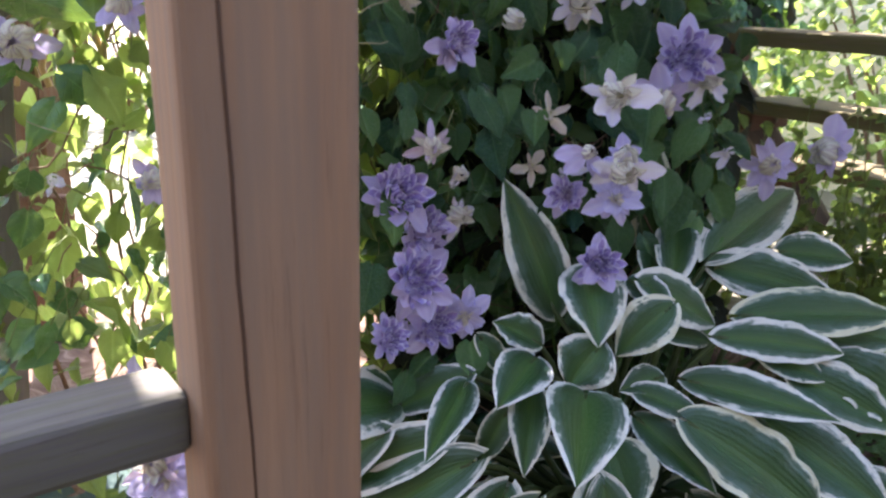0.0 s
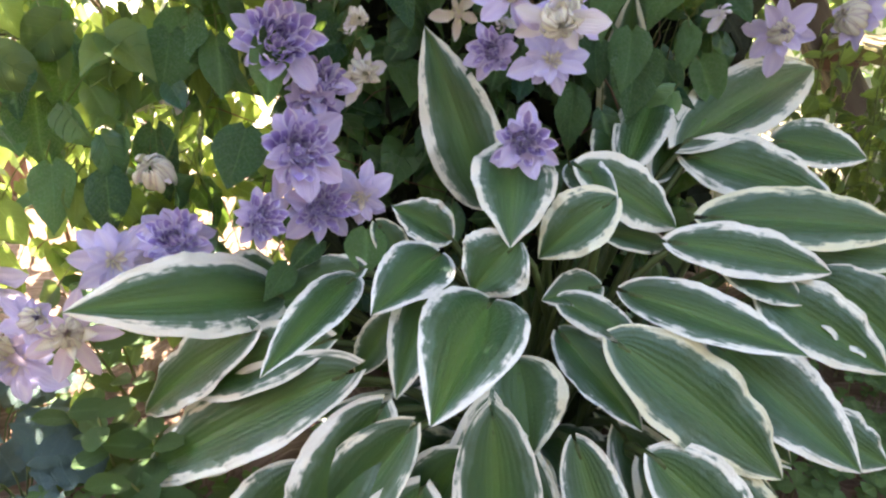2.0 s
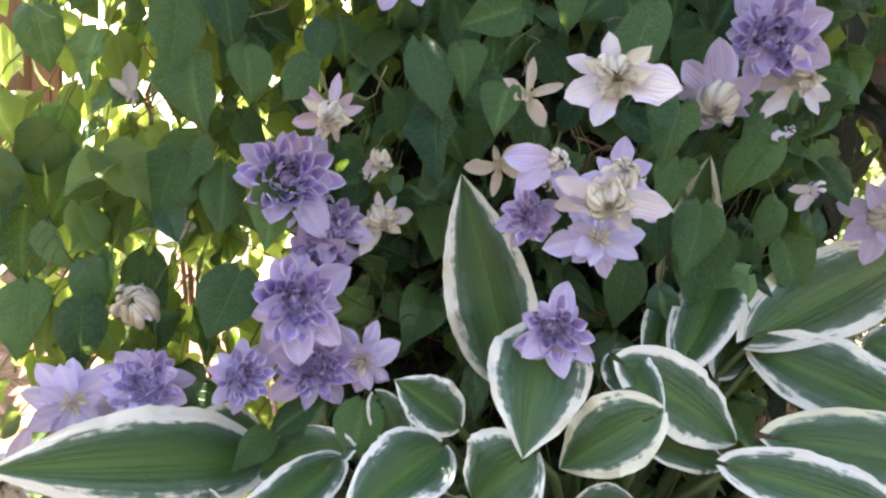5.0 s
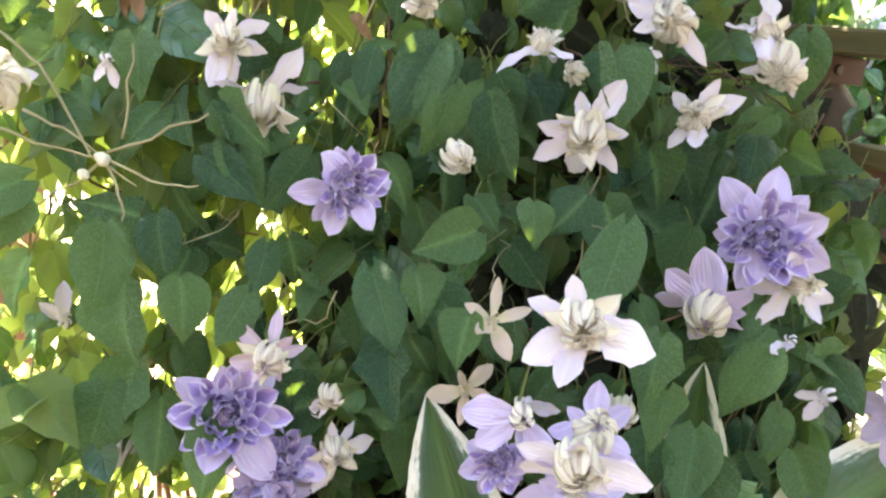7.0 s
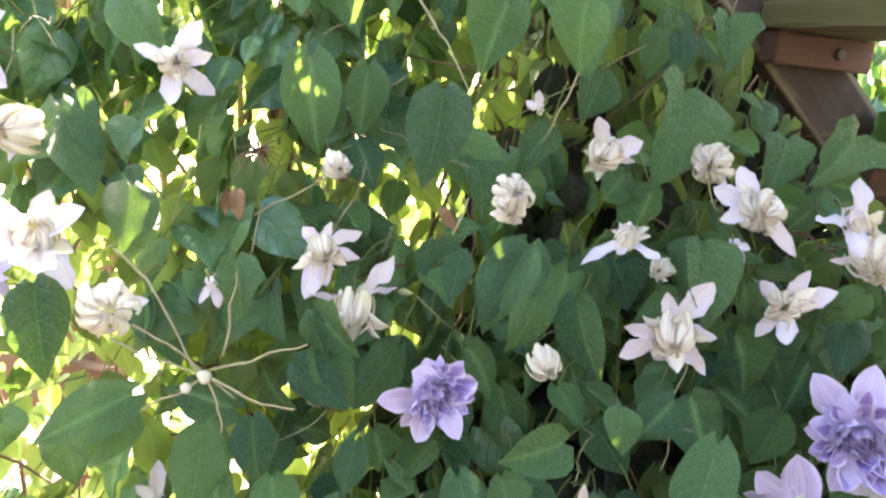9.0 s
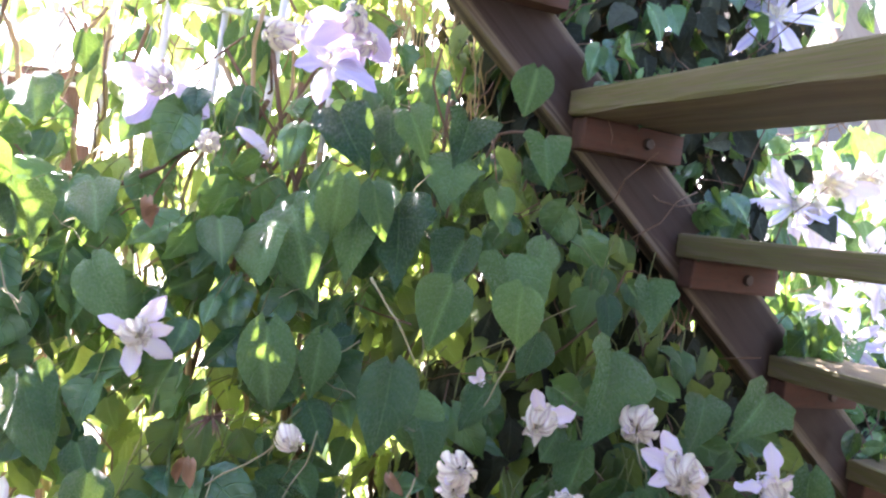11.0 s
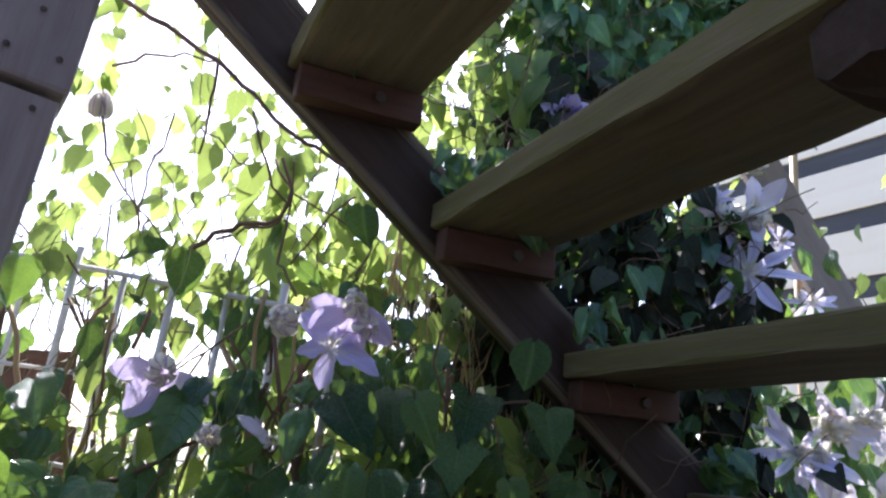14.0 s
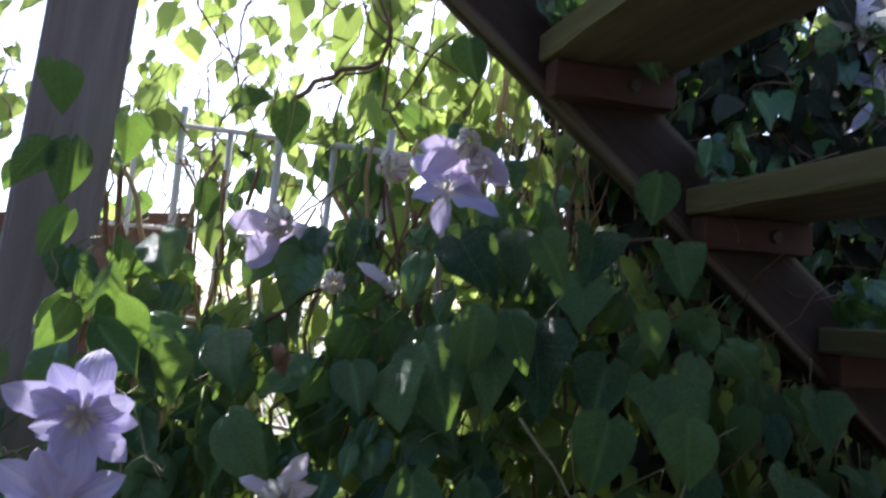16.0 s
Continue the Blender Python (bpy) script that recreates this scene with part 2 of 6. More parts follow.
def wood_material(name, dark, light, along, grey=(0.2, 0.19, 0.17), weather=0.3, moss=0.0, rough=0.75, worn=None):
    """Grain runs along the given axis of the piece."""
    m, n, l, b = material(name, rough, 0.2)
    sc = [26.0, 26.0, 26.0]
    sc[along] = 1.6
    v = stretched(n, l, sc)
    o = n.new("ShaderNodeObjectInfo")
    shift = n.new("ShaderNodeVectorMath")
    l.new(v, shift.inputs[0])
    off = n.new("ShaderNodeCombineXYZ")
    for i in range(3):
        l.new(link_math(n, l, "MULTIPLY", o.outputs["Random"], 40.0 + 13 * i), off.inputs[i])
    l.new(off.outputs[0], shift.inputs[1])
    g = noise_tex(n, l, 1.0, 6, shift.outputs[0], 0.65)
    col = ramp(n, l, g, [(0.25, dark), (0.7, light)])
    blot = noise_tex(n, l, 7, 4)
    col = blend(n, l, link_math(n, l, "MULTIPLY", ramp(n, l, blot, [(0.4, (0, 0, 0)), (0.65, (1, 1, 1))]), weather), col, grey)
    stain = ramp(n, l, noise_tex(n, l, 11, 7, None, 0.7), [(0.56, (0, 0, 0)), (0.70, (1, 1, 1))])
    col = blend(n, l, link_math(n, l, "MULTIPLY", stain, 0.45), col, tuple(c * 0.5 for c in dark))
    if worn:
        # sawn arrises are rubbed paler; on the stringers this also paints their lit edge
        c, sp = n.new("ShaderNodeTexCoord"), n.new("ShaderNodeSeparateXYZ")
        l.new(c.outputs["Object"], sp.inputs[0])
        off = [link_math(n, l, "SUBTRACT", h, link_math(n, l, "ABSOLUTE", sp.outputs[k])) for k, h in ((1, worn[0]), (2, worn[1]))]
        near = link_math(n, l, "ADD", link_math(n, l, "ADD", off[0], off[1]), link_math(n, l, "MULTIPLY", link_math(n, l, "SUBTRACT", noise_tex(n, l, 14, 5), 0.5), 0.06))
        mask = ramp(n, l, near, [(0.0, (1, 1, 1)), (0.006, (0.8, 0.8, 0.8)), (0.014, (0, 0, 0))])
        col = blend(n, l, link_math(n, l, "MULTIPLY", mask, 0.55), col, (0.24, 0.20, 0.13))
    if moss:
        green = ramp(n, l, noise_tex(n, l, 16, 5), [(0.42, (0, 0, 0)), (0.62, (1, 1, 1))])
        if worn:
            # it grows on the narrow faces that catch the rain
            c, sp = n.new("ShaderNodeTexCoord"), n.new("ShaderNodeSeparateXYZ")
            l.new(c.outputs["Object"], sp.inputs[0])
            face = ramp(n, l, link_math(n, l, "DIVIDE", link_math(n, l, "ABSOLUTE", sp.outputs[1]), worn[0]), [(0.90, (0.22, 0.22, 0.22)), (0.975, (1, 1, 1))])
            green = link_math(n, l, "MULTIPLY", link_math(n, l, "ADD", green, 0.35), face, True)
        col = blend(n, l, link_math(n, l, "MULTIPLY", green, moss), col, (0.135, 0.14, 0.042))
    l.new(col, b.inputs["Base Color"])
    bump(n, l, b, g, 0.5, 0.002)
    return m


POST_WOOD = wood_material("post_wood", (0.22, 0.125, 0.078), (0.39, 0.245, 0.155), 2, (0.23, 0.17, 0.13), 0.65)
RAIL_WOOD = wood_material("weathered_rail", (0.075, 0.070, 0.068), (0.175, 0.165, 0.16), 0, (0.12, 0.115, 0.105), 0.6, 0.25)
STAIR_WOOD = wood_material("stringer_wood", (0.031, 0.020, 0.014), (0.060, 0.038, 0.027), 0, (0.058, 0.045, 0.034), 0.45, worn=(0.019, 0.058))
CLEAT_WOOD = wood_material("cleat_wood", (0.070, 0.035, 0.023), (0.128, 0.066, 0.045), 0, (0.075, 0.055, 0.042), 0.4)
TREAD_WOOD = wood_material("tread_wood", (0.060, 0.043, 0.028), (0.23, 0.17, 0.105), 0, (0.15, 0.13, 0.10), 0.5, 0.75, worn=(0.1025, 0.020))
DARK_WOOD = wood_material("dark_post_wood", (0.24, 0.20, 0.19), (0.36, 0.31, 0.30), 0, (0.18, 0.155, 0.15), 0.4)
FENCE_WOOD = wood_material("fence_wood", (0.11, 0.052, 0.034), (0.17, 0.085, 0.056), 0)
WALL_WOOD = wood_material("dark_wall_wood", (0.05, 0.052, 0.055), (0.085, 0.085, 0.088), 0, (0.07, 0.07, 0.07))
GREY_WOOD = wood_material("grey_beam_wood", (0.22, 0.17, 0.15), (0.32, 0.26, 0.23), 0)


def plain(name, colour, rough=0.5, metal=0.0, grain=40, amount=0.25):
    m, n, l, b = material(name, rough, 0.4)
    b.inputs["Metallic"].default_value = metal
    g = noise_tex(n, l, grain, 5)
    l.new(blend(n, l, link_math(n, l, "MULTIPLY", g, amount), colour, tuple(c * 0.45 for c in colour)), b.inputs["Base Color"])
    bump(n, l, b, g, 0.25, 0.001)
    return m


WIRE = plain("white_coated_wire", (0.82, 0.82, 0.80), 0.45)
STEEL = plain("dull_steel", (0.13, 0.105, 0.09), 0.65, 0.6)
TENDRIL = plain("tan_leaf_stalk", (0.34, 0.32, 0.18), 0.7, 0, 150, 0.4)
STEM = plain("brown_stem", (0.20, 0.125, 0.08), 0.8, 0, 200, 0.6)
STALK = plain("green_stalk", (0.16, 0.20, 0.06), 0.6, 0, 120, 0.4)
HOSTA_STALK = plain("hosta_stalk", (0.075, 0.11, 0.035), 0.5, 0, 90, 0.4)
BAMBOO = plain("bamboo_cane", (0.45, 0.32, 0.16), 0.5, 0, 30, 0.4)
DRIED = plain("dried_tan_leaf", (0.30, 0.19, 0.11), 0.8, 0, 90, 0.6)


def siding_material():
    m, n, l, b = material("white_siding", 0.55, 0.3)
    g = noise_tex(n, l, 3.0, 5)
    l.new(ramp(n, l, g, [(0.3, (0.79, 0.69, 0.52)), (0.7, (0.85, 0.76, 0.59))]), b.inputs["Base Color"])
    bump(n, l, b, noise_tex(n, l, 60, 4, stretched(n, l, (0.2, 1, 1))), 0.2)
    return m


SIDING = siding_material()


def soil_material():
    m, n, l, b = material("soil", 0.9, 0.1)
    a = noise_tex(n, l, 22, 8, None, 0.7)
    col = ramp(n, l, a, [(0.3, (0.055, 0.034, 0.026)), (0.5, (0.18, 0.115, 0.09)), (0.68, (0.44, 0.32, 0.275))])
    g = n.new("ShaderNodeNewGeometry")
    s = n.new("ShaderNodeSeparateXYZ")
    l.new(g.outputs["Position"], s.inputs[0])
    # beyond the planting bed the ground is pale dry gravel
    far = ramp(n, l, link_math(n, l, "ADD", link_math(n, l, "MULTIPLY", s.outputs[1], 0.25), link_math(n, l, "MULTIPLY", noise_tex(n, l, 3, 4), 0.2)), [(0.52, (0, 0, 0)), (0.60, (1, 1, 1))])
    pale = ramp(n, l, noise_tex(n, l, 90, 6), [(0.3, (0.17, 0.16, 0.125)), (0.7, (0.29, 0.27, 0.22))])
    # towards the viewer the unseen ground is coloured dark to cut bounced light
    near = ramp(n, l, link_math(n, l, "ADD", s.outputs[1], link_math(n, l, "MULTIPLY", noise_tex(n, l, 5, 4), 0.2)), [(0.30, (1, 1, 1)), (0.50, (0, 0, 0))])
    col = blend(n, l, near, col, (0.045, 0.05, 0.04))
    l.new(blend(n, l, far, col, pale), b.inputs["Base Color"])
    bump(n, l, b, a, 0.9, 0.012)
    return m


SOIL = soil_material()

# ---- mesh helpers ----


def mesh_from(name, verts, faces, uvs=None, mat=None, smooth=True):
    me = bpy.data.meshes.new(name)
    me.from_pydata([tuple(v) for v in verts], [], faces)
    if uvs is not None:
        layer = me.uv_layers.new(name="UVMap")
        idx = np.zeros(len(me.loops), dtype=np.int32)
        me.loops.foreach_get("vertex_index", idx)
        layer.data.foreach_set("uv", np.asarray(uvs, dtype=np.float32)[idx].ravel())
    if mat:
        me.materials.append(mat)
    me.polygons.foreach_set("use_smooth", [smooth] * len(me.polygons))
    me.update()
    return me


def part(name, data, parent=None, m=None, label=""):
    ob = new(name, data)
    if parent is not None:
        ob.parent = parent
    if m is not None:
        ob.matrix_local = m
    if label:
        ob["label"] = label
    return ob


def thing(name, at, label, category, group="", kind=""):
    ob = new(name)
    ob.empty_display_size = 0.02
    ob.location = at
    return tagged(ob, label, category, group, kind)


def bm_part(name, bm, mat, parent=None, label="", smooth=False):
    me = bpy.data.meshes.new(name)
    bm.to_mesh(me)
    bm.free()
    me.materials.append(mat)
    me.polygons.foreach_set("use_smooth", [smooth] * len(me.polygons))
    return part(name, me, parent, None, label)


def board_mesh(name, length, width, height, mat, bevel=0.004, rough=0.0012, seed=0):
    """A sawn board along x from 0 to length, y across, z up, with worn edges."""
    rng = np.random.RandomState(seed)
    bm = bmesh.new()
    bmesh.ops.create_cube(bm, size=1)
    bmesh.ops.scale(bm, vec=(length, width, height), verts=bm.verts)
    bmesh.ops.translate(bm, vec=(length / 2, 0, 0), verts=bm.verts)
    cuts = max(1, int(length / 0.08))
    long_edges = [e for e in bm.edges if abs((e.verts[0].co - e.verts[1].co).x) > length * 0.9]
    bmesh.ops.subdivide_edges(bm, edges=long_edges, cuts=cuts, use_grid_fill=True)
    sharp = [e for e in bm.edges if len(e.link_faces) == 2 and e.calc_face_angle() > 1]
    bmesh.ops.bevel(bm, geom=sharp, offset=bevel, segments=2, profile=0.6, affect="EDGES")
    for v in bm.verts:
        v.co += Vector(rng.uniform(-rough, rough, 3))
    me = bpy.data.meshes.new(name)
    bm.to_mesh(me)
    bm.free()
    me.materials.append(mat)
    return me


def frame_from(o, x, z):
    """A pose with origin o, x along the first way and z near the second."""
    x = Vector(x).normalized()
    y = Vector(z).cross(x).normalized()
    z = x.cross(y)
    return Matrix(((x.x, y.x, z.x, o[0]), (x.y, y.y, z.y, o[1]), (x.z, y.z, z.z, o[2]), (0, 0, 0, 1)))


def tube(points, radii, sides=6):
    pts = [Vector(p) for p in points]
    verts, faces = [], []
    for i, p in enumerate(pts):
        d = (pts[min(i + 1, len(pts) - 1)] - pts[max(i - 1, 0)]).normalized()
        a = d.cross(Vector((0.3, 0.9, 0.2))).normalized()
        b = d.cross(a)
        r = radii[i] if isinstance(radii, (list, tuple)) else radii
        for k in range(sides):
            t = 2 * math.pi * k / sides
            verts.append(p + a * math.cos(t) * r + b * math.sin(t) * r)
    for i in range(len(pts) - 1):
        for k in range(sides):
            j = (k + 1) % sides
            faces.append((i * sides + k, i * sides + j, (i + 1) * sides + j, (i + 1) * sides + k))
    faces.append(tuple(range(sides))[::-1])
    faces.append(tuple(range((len(pts) - 1) * sides, len(pts) * sides)))
    return verts, faces


class Heap:
    """Gathers many small pieces into one mesh."""

    def __init__(self):
        self.v, self.f, self.uv, self.n = [], [], [], 0

    def add(self, verts, faces, uvs=None):
        self.v.append(np.asarray(verts, dtype=np.float64))
        self.f += [tuple(i + self.n for i in f) for f in faces]
        self.uv.append(np.zeros((len(verts), 2)) if uvs is None else np.asarray(uvs))
        self.n += len(verts)

    def mesh(self, name, mat):
        return mesh_from(name, np.concatenate(self.v), self.f, np.concatenate(self.uv), mat)


def blade(length, width, rise, fall, nv=8, nu=4, fold=0.15, droop=0.2, wave=0.0, waves=3, heart=0.0, twist=0.0, phase=0.0, shoulder=0.0):
    """A leaf or petal from the origin along +y, x across, z its face. rise and fall shape its outline."""
    peak = rise / (rise + fall)
    norm = peak**rise * (1 - peak) ** fall
    v = np.linspace(0.0, 1.0, nv + 1)
    half = np.where((v > 0) & (v < 1), np.maximum(v, 1e-9) ** rise * np.maximum(1 - v, 0) ** fall / norm, 0) * width / 2
    half[0], half[-1] = half[1] * 0.25 if heart else width * 0.05, width * 0.004
    s = np.linspace(-1, 1, 2 * nu + 1)
    V, S = np.meshgrid(v, s, indexing="ij")
    H = half[:, None] * np.ones_like(S)
    ang = twist * V
    x = S * H
    y = V * length - heart * length * np.abs(S) ** 1.5 * (1 - V) ** 5
    z = fold * np.abs(S) * H - droop * length * V**2
    z = z + wave * width * np.abs(S) ** 2 * np.sin(waves * 2 * math.pi * V + phase + np.sign(S) * 0.9) * np.sin(math.pi * np.clip(V, 0, 1)) ** 0.5
    x, z = x * np.cos(ang) - z * np.sin(ang) * 0.0, z + x * np.sin(ang)
    verts = np.stack([x, y, z], -1).reshape(-1, 3)
    w = 2 * nu + 1
    faces = [(i * w + j, i * w + j + 1, (i + 1) * w + j + 1, (i + 1) * w + j) for i in range(nv) for j in range(2 * nu)]
    uvs = np.stack([(S + 1) / 2, V], -1).reshape(-1, 2)
    return verts, faces, uvs


def aim(o, along, face):
    """A pose whose +y runs along the blade and whose z is its face."""
    y = Vector(along).normalized()
    x = y.cross(Vector(face)).normalized()
    z = x.cross(y)
    return Matrix(((x.x, y.x, z.x, o[0]), (x.y, y.y, z.y, o[1]), (x.z, y.z, z.z, o[2]), (0, 0, 0, 1)))


def moved(verts, m, scale=1.0):
    a = np.array(m)
    return (np.asarray(verts) * scale) @ a[:3, :3].T + a[:3, 3]


# ---- ground ----


def ground_sheet():
    heap = Heap()
    xs = np.concatenate([[-400, -60, -12, -4], np.linspace(-1.6, 1.9, 71), [4, 12, 60, 400]])
    ys = np.concatenate([[-400, -60, -12, -3], np.linspace(-0.4, 2.6, 61), [5, 12, 60, 400]])
    X, Y = np.meshgrid(xs, ys, indexing="ij")
    Z = np.zeros_like(X)
    for i in range(X.shape[0]):
        for j in range(X.shape[1]):
            near = max(0.0, 1 - max(abs(X[i, j] - 0.15) / 2.0, abs(Y[i, j] - 1.1) / 1.7))
            Z[i, j] = near * (0.03 * noise.noise(Vector((X[i, j] * 3, Y[i, j] * 3, 0))) + 0.012 * noise.noise(Vector((X[i, j] * 14, Y[i, j] * 14, 4))))
    w = len(ys)
    faces = [(i * w + j, (i + 1) * w + j, (i + 1) * w + j + 1, i * w + j + 1) for i in range(len(xs) - 1) for j in range(w - 1)]
    heap.add(np.stack([X, Y, Z], -1).reshape(-1, 3), faces)
    return tagged(new("ground", heap.mesh("ground", SOIL)), "reddish brown garden soil with pale gravel beyond", "ground", kind="structure")


ground_sheet()

# ---- foreground post and rail ----


def deck_post():
    # its faces are square to the flight of steps
    run, back = Vector((0.785, 0.62, 0)).normalized(), Vector((-0.62, 0.785, 0)).normalized()
    corner = Vector((0.037, 0.452, 0))
    centre = corner - run * 0.049 + back * 0.026
    post = thing("deck_post", centre, "flat brown wooden post with a long drying crack", "post")
    turn = post.matrix_basis.inverted() @ frame_from(centre, run, (0, 0, 1))
    bm = bmesh.new()
    bmesh.ops.create_cube(bm, size=1)
    # width and depth are set to fit its faces to the camera's view
    bmesh.ops.scale(bm, vec=(0.098, 0.052, 1.86), verts=bm.verts)
    bmesh.ops.translate(bm, vec=(0, 0, 0.93), verts=bm.verts)
    up = [e for e in bm.edges if abs(e.verts[0].co.z - e.verts[1].co.z) > 1]
    bmesh.ops.bevel(bm, geom=up, offset=0.009, segments=4, profile=0.55, affect="EDGES")
    shaft = bm_part("shaft", bm, POST_WOOD, post)
    shaft.matrix_local = turn
    # the crack is a thin dark groove that wanders down the face
    heap = Heap()
    pts = []
    for i in range(55):
        z = 0.2 + i * 0.03
        pts.append((-0.0246 + 0.004 * noise.noise(Vector((0, 0, z * 3))) + 0.0012 * noise.noise(Vector((3, 0, z * 19))) - 0.020 * (z - 0.57), -0.0260, z))
    v, f = tube(pts, [0.0009 + 0.0007 * (0.5 + noise.noise(Vector((7, 0, q[2] * 5)))) for q in pts], 5)
    heap.add(v, f)
    part("crack", heap.mesh("crack", plain("crack_shadow", (0.10, 0.055, 0.035), 0.9)), post, turn, "dark drying crack")
    return post


deck_post()
rail_from, rail_dir = Vector((-0.0700, 0.4290, 0.562)), Vector((-0.785, -0.62, 0)).normalized()
rail = new("rail", board_mesh("rail", 0.62, 0.046, 0.036, RAIL_WOOD, 0.005, 0.0012, 3))
rail.matrix_world = frame_from(rail_from, rail_dir, (0, 0, 1))
tagged(rail, "weathered grey wooden rail fixed to the brown post", "rail")

# ---- staircase seen from behind and below ----
STAIR0, ALONG, DOWN = Vector((-0.115, 1.545, 1.494)), Vector((0.62, -0.785, 0)).normalized(), Vector((0.785, 0.62, 0)).normalized()
RISE, RUN, FLIGHT = 0.20, 0.25, 1.28


def staircase():
    stair = thing("staircase", (STAIR0.x, STAIR0.y, 0), "open wooden garden staircase with mossy treads on cleats", "staircase")
    base = stair.matrix_basis.inverted()
    slope = (DOWN * RUN - Vector((0, 0, RISE))).normalized()
    upward = ALONG.cross(slope)
    upward = upward if upward.z > 0 else -upward
    first = STAIR0 - (DOWN * RUN - Vector((0, 0, RISE))) * 5
    length = 12.4 * math.hypot(RUN, RISE)
    for off, name in ((-0.020, "far"), (FLIGHT + 0.02, "near")):
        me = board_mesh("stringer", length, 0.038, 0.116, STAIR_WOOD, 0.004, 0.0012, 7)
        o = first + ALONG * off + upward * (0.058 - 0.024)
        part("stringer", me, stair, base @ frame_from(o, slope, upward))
    tread = board_mesh("tread", FLIGHT, 0.205, 0.040, TREAD_WOOD, 0.006, 0.0016, 9)
    cleat = board_mesh("cleat", 0.195, 0.036, 0.050, CLEAT_WOOD, 0.004, 0.0012, 11)
    bm = bmesh.new()
    bmesh.ops.create_cone(bm, cap_ends=True, segments=6, radius1=0.0105, radius2=0.0095, depth=0.008)
    bmesh.ops.bevel(bm, geom=list(bm.edges), offset=0.0012, segments=1, affect="EDGES")
    bolt = bpy.data.meshes.new("bolt")
    bm.to_mesh(bolt)
    bm.free()
    bolt.materials.append(STEEL)
    for k in range(-4, 7):
        o = STAIR0 + (DOWN * RUN - Vector((0, 0, RISE))) * k
        if o.z < 0.12:
            continue
        part("tread", tread, stair, base @ frame_from(o + DOWN * 0.1025 + Vector((0, 0, 0.020)), ALONG, (0, 0, 1)))
        for end in (0, 1):
            side = ALONG * (0.019 if end == 0 else FLIGHT - 0.019)
            c = part("cleat", cleat, stair, base @ frame_from(o + side + DOWN * 0.012 - Vector((0, 0, 0.026)), DOWN, (0, 0, 1)))
            at = base @ frame_from(o + side + ALONG * (0.021 if end == 0 else -0.021) + DOWN * 0.135 - Vector((0, 0, 0.026)), DOWN, ALONG if end == 0 else -ALONG)
            part("bolt", bolt, c, c.matrix_basis.inverted() @ at, "dull steel bolt head")
    # a short block under one tread
    o = STAIR0 + ALONG * 0.72 + DOWN * 0.01 - Vector((0, 0, 0.0285))
    part("block", board_mesh("block", 0.13, 0.07, 0.058, STAIR_WOOD, 0.016, 0.003, 13), stair, base @ frame_from(o, DOWN, (0, 0, 1)))
    return stair


staircase()

# ---- second post, fence board, trellis ----


def back_post():
    a = Vector((-0.515, 1.185, 0))
    way = Vector((-0.72, 0.69, 0))
    post = thing("stair_post", (a.x, a.y, 0), "dark brown square post with a screwed-on board", "post")
    side = Vector((way.y, -way.x, 0)).normalized()
    x = Vector((-0.66, -0.75, 0)).normalized()
    m = post.matrix_basis.inverted()
    shaft = board_mesh("shaft", 1.56, 0.095, 0.095, DARK_WOOD, 0.006, 0.001, 21)
    centre = a + x * 0.055 + Vector((-x.y, x.x, 0)) * -0.055
    lean = Vector((0.060, 0.060, 1.0))

    def axis(z):
        return centre + lean * (z - 1.35) + Vector((0, 0, 1.35))

    part("shaft", shaft, post, m @ frame_from(axis(0.0), lean, x))
    top = board_mesh("lapped_board", 0.9, 0.107, 0.107, DARK_WOOD, 0.006, 0.001, 22)
    part("lapped_board", top, post, m @ frame_from(axis(1.564), lean, x))
    bm = bmesh.new()
    bmesh.ops.create_uvsphere(bm, u_segments=10, v_segments=6, radius=0.0045)
    bmesh.ops.scale(bm, vec=(1, 1, 0.5), verts=bm.verts)
    screw = bpy.data.meshes.new("screw")
    bm.to_mesh(screw)
    bm.free()
    screw.materials.append(STEEL)
    n = (Vector((0.15, 0.4, 0)) - centre).normalized()
    face = x if abs(n.dot(x)) > abs(n.dot(Vector((-x.y, x.x, 0)))) else Vector((-x.y, x.x, 0))
    face = face if face.dot(n) > 0 else -face
    for dz, off, out in ((1.53, 0.02, 0.0535), (1.60, 0.03, 0.06), (1.66, -0.005, 0.06), (1.60, -0.03, 0.06)):
        s = Vector((-face.y, face.x, 0))
        part("screw", screw, post, m @ frame_from(axis(dz) + face * out + s * off, s, face))


back_post()


def fence():
    f = thing("fence", (-0.9, 1.62, 0), "reddish brown wooden fence boards behind the vine", "fence")
    m = f.matrix_basis.inverted()
    for i, (z, h) in enumerate(((1.15, 0.27), (0.30, 0.12))):
        part("board", board_mesh("board", 0.98, 0.03, h, FENCE_WOOD, 0.003, 0.001, 31 + i), f, m @ frame_from((-1.75, 1.60, z), (1, 0.02, 0), (0, 0, 1)))
    for i, x in enumerate((-1.65, -0.86)):
        part("fence_post", board_mesh("fence_post", 1.16, 0.09, 0.09, FENCE_WOOD, 0.005, 0.001, 35 + i), f, m @ frame_from((x, 1.68, 0), (0, 0, 1), (1, 0, 0)))


fence()


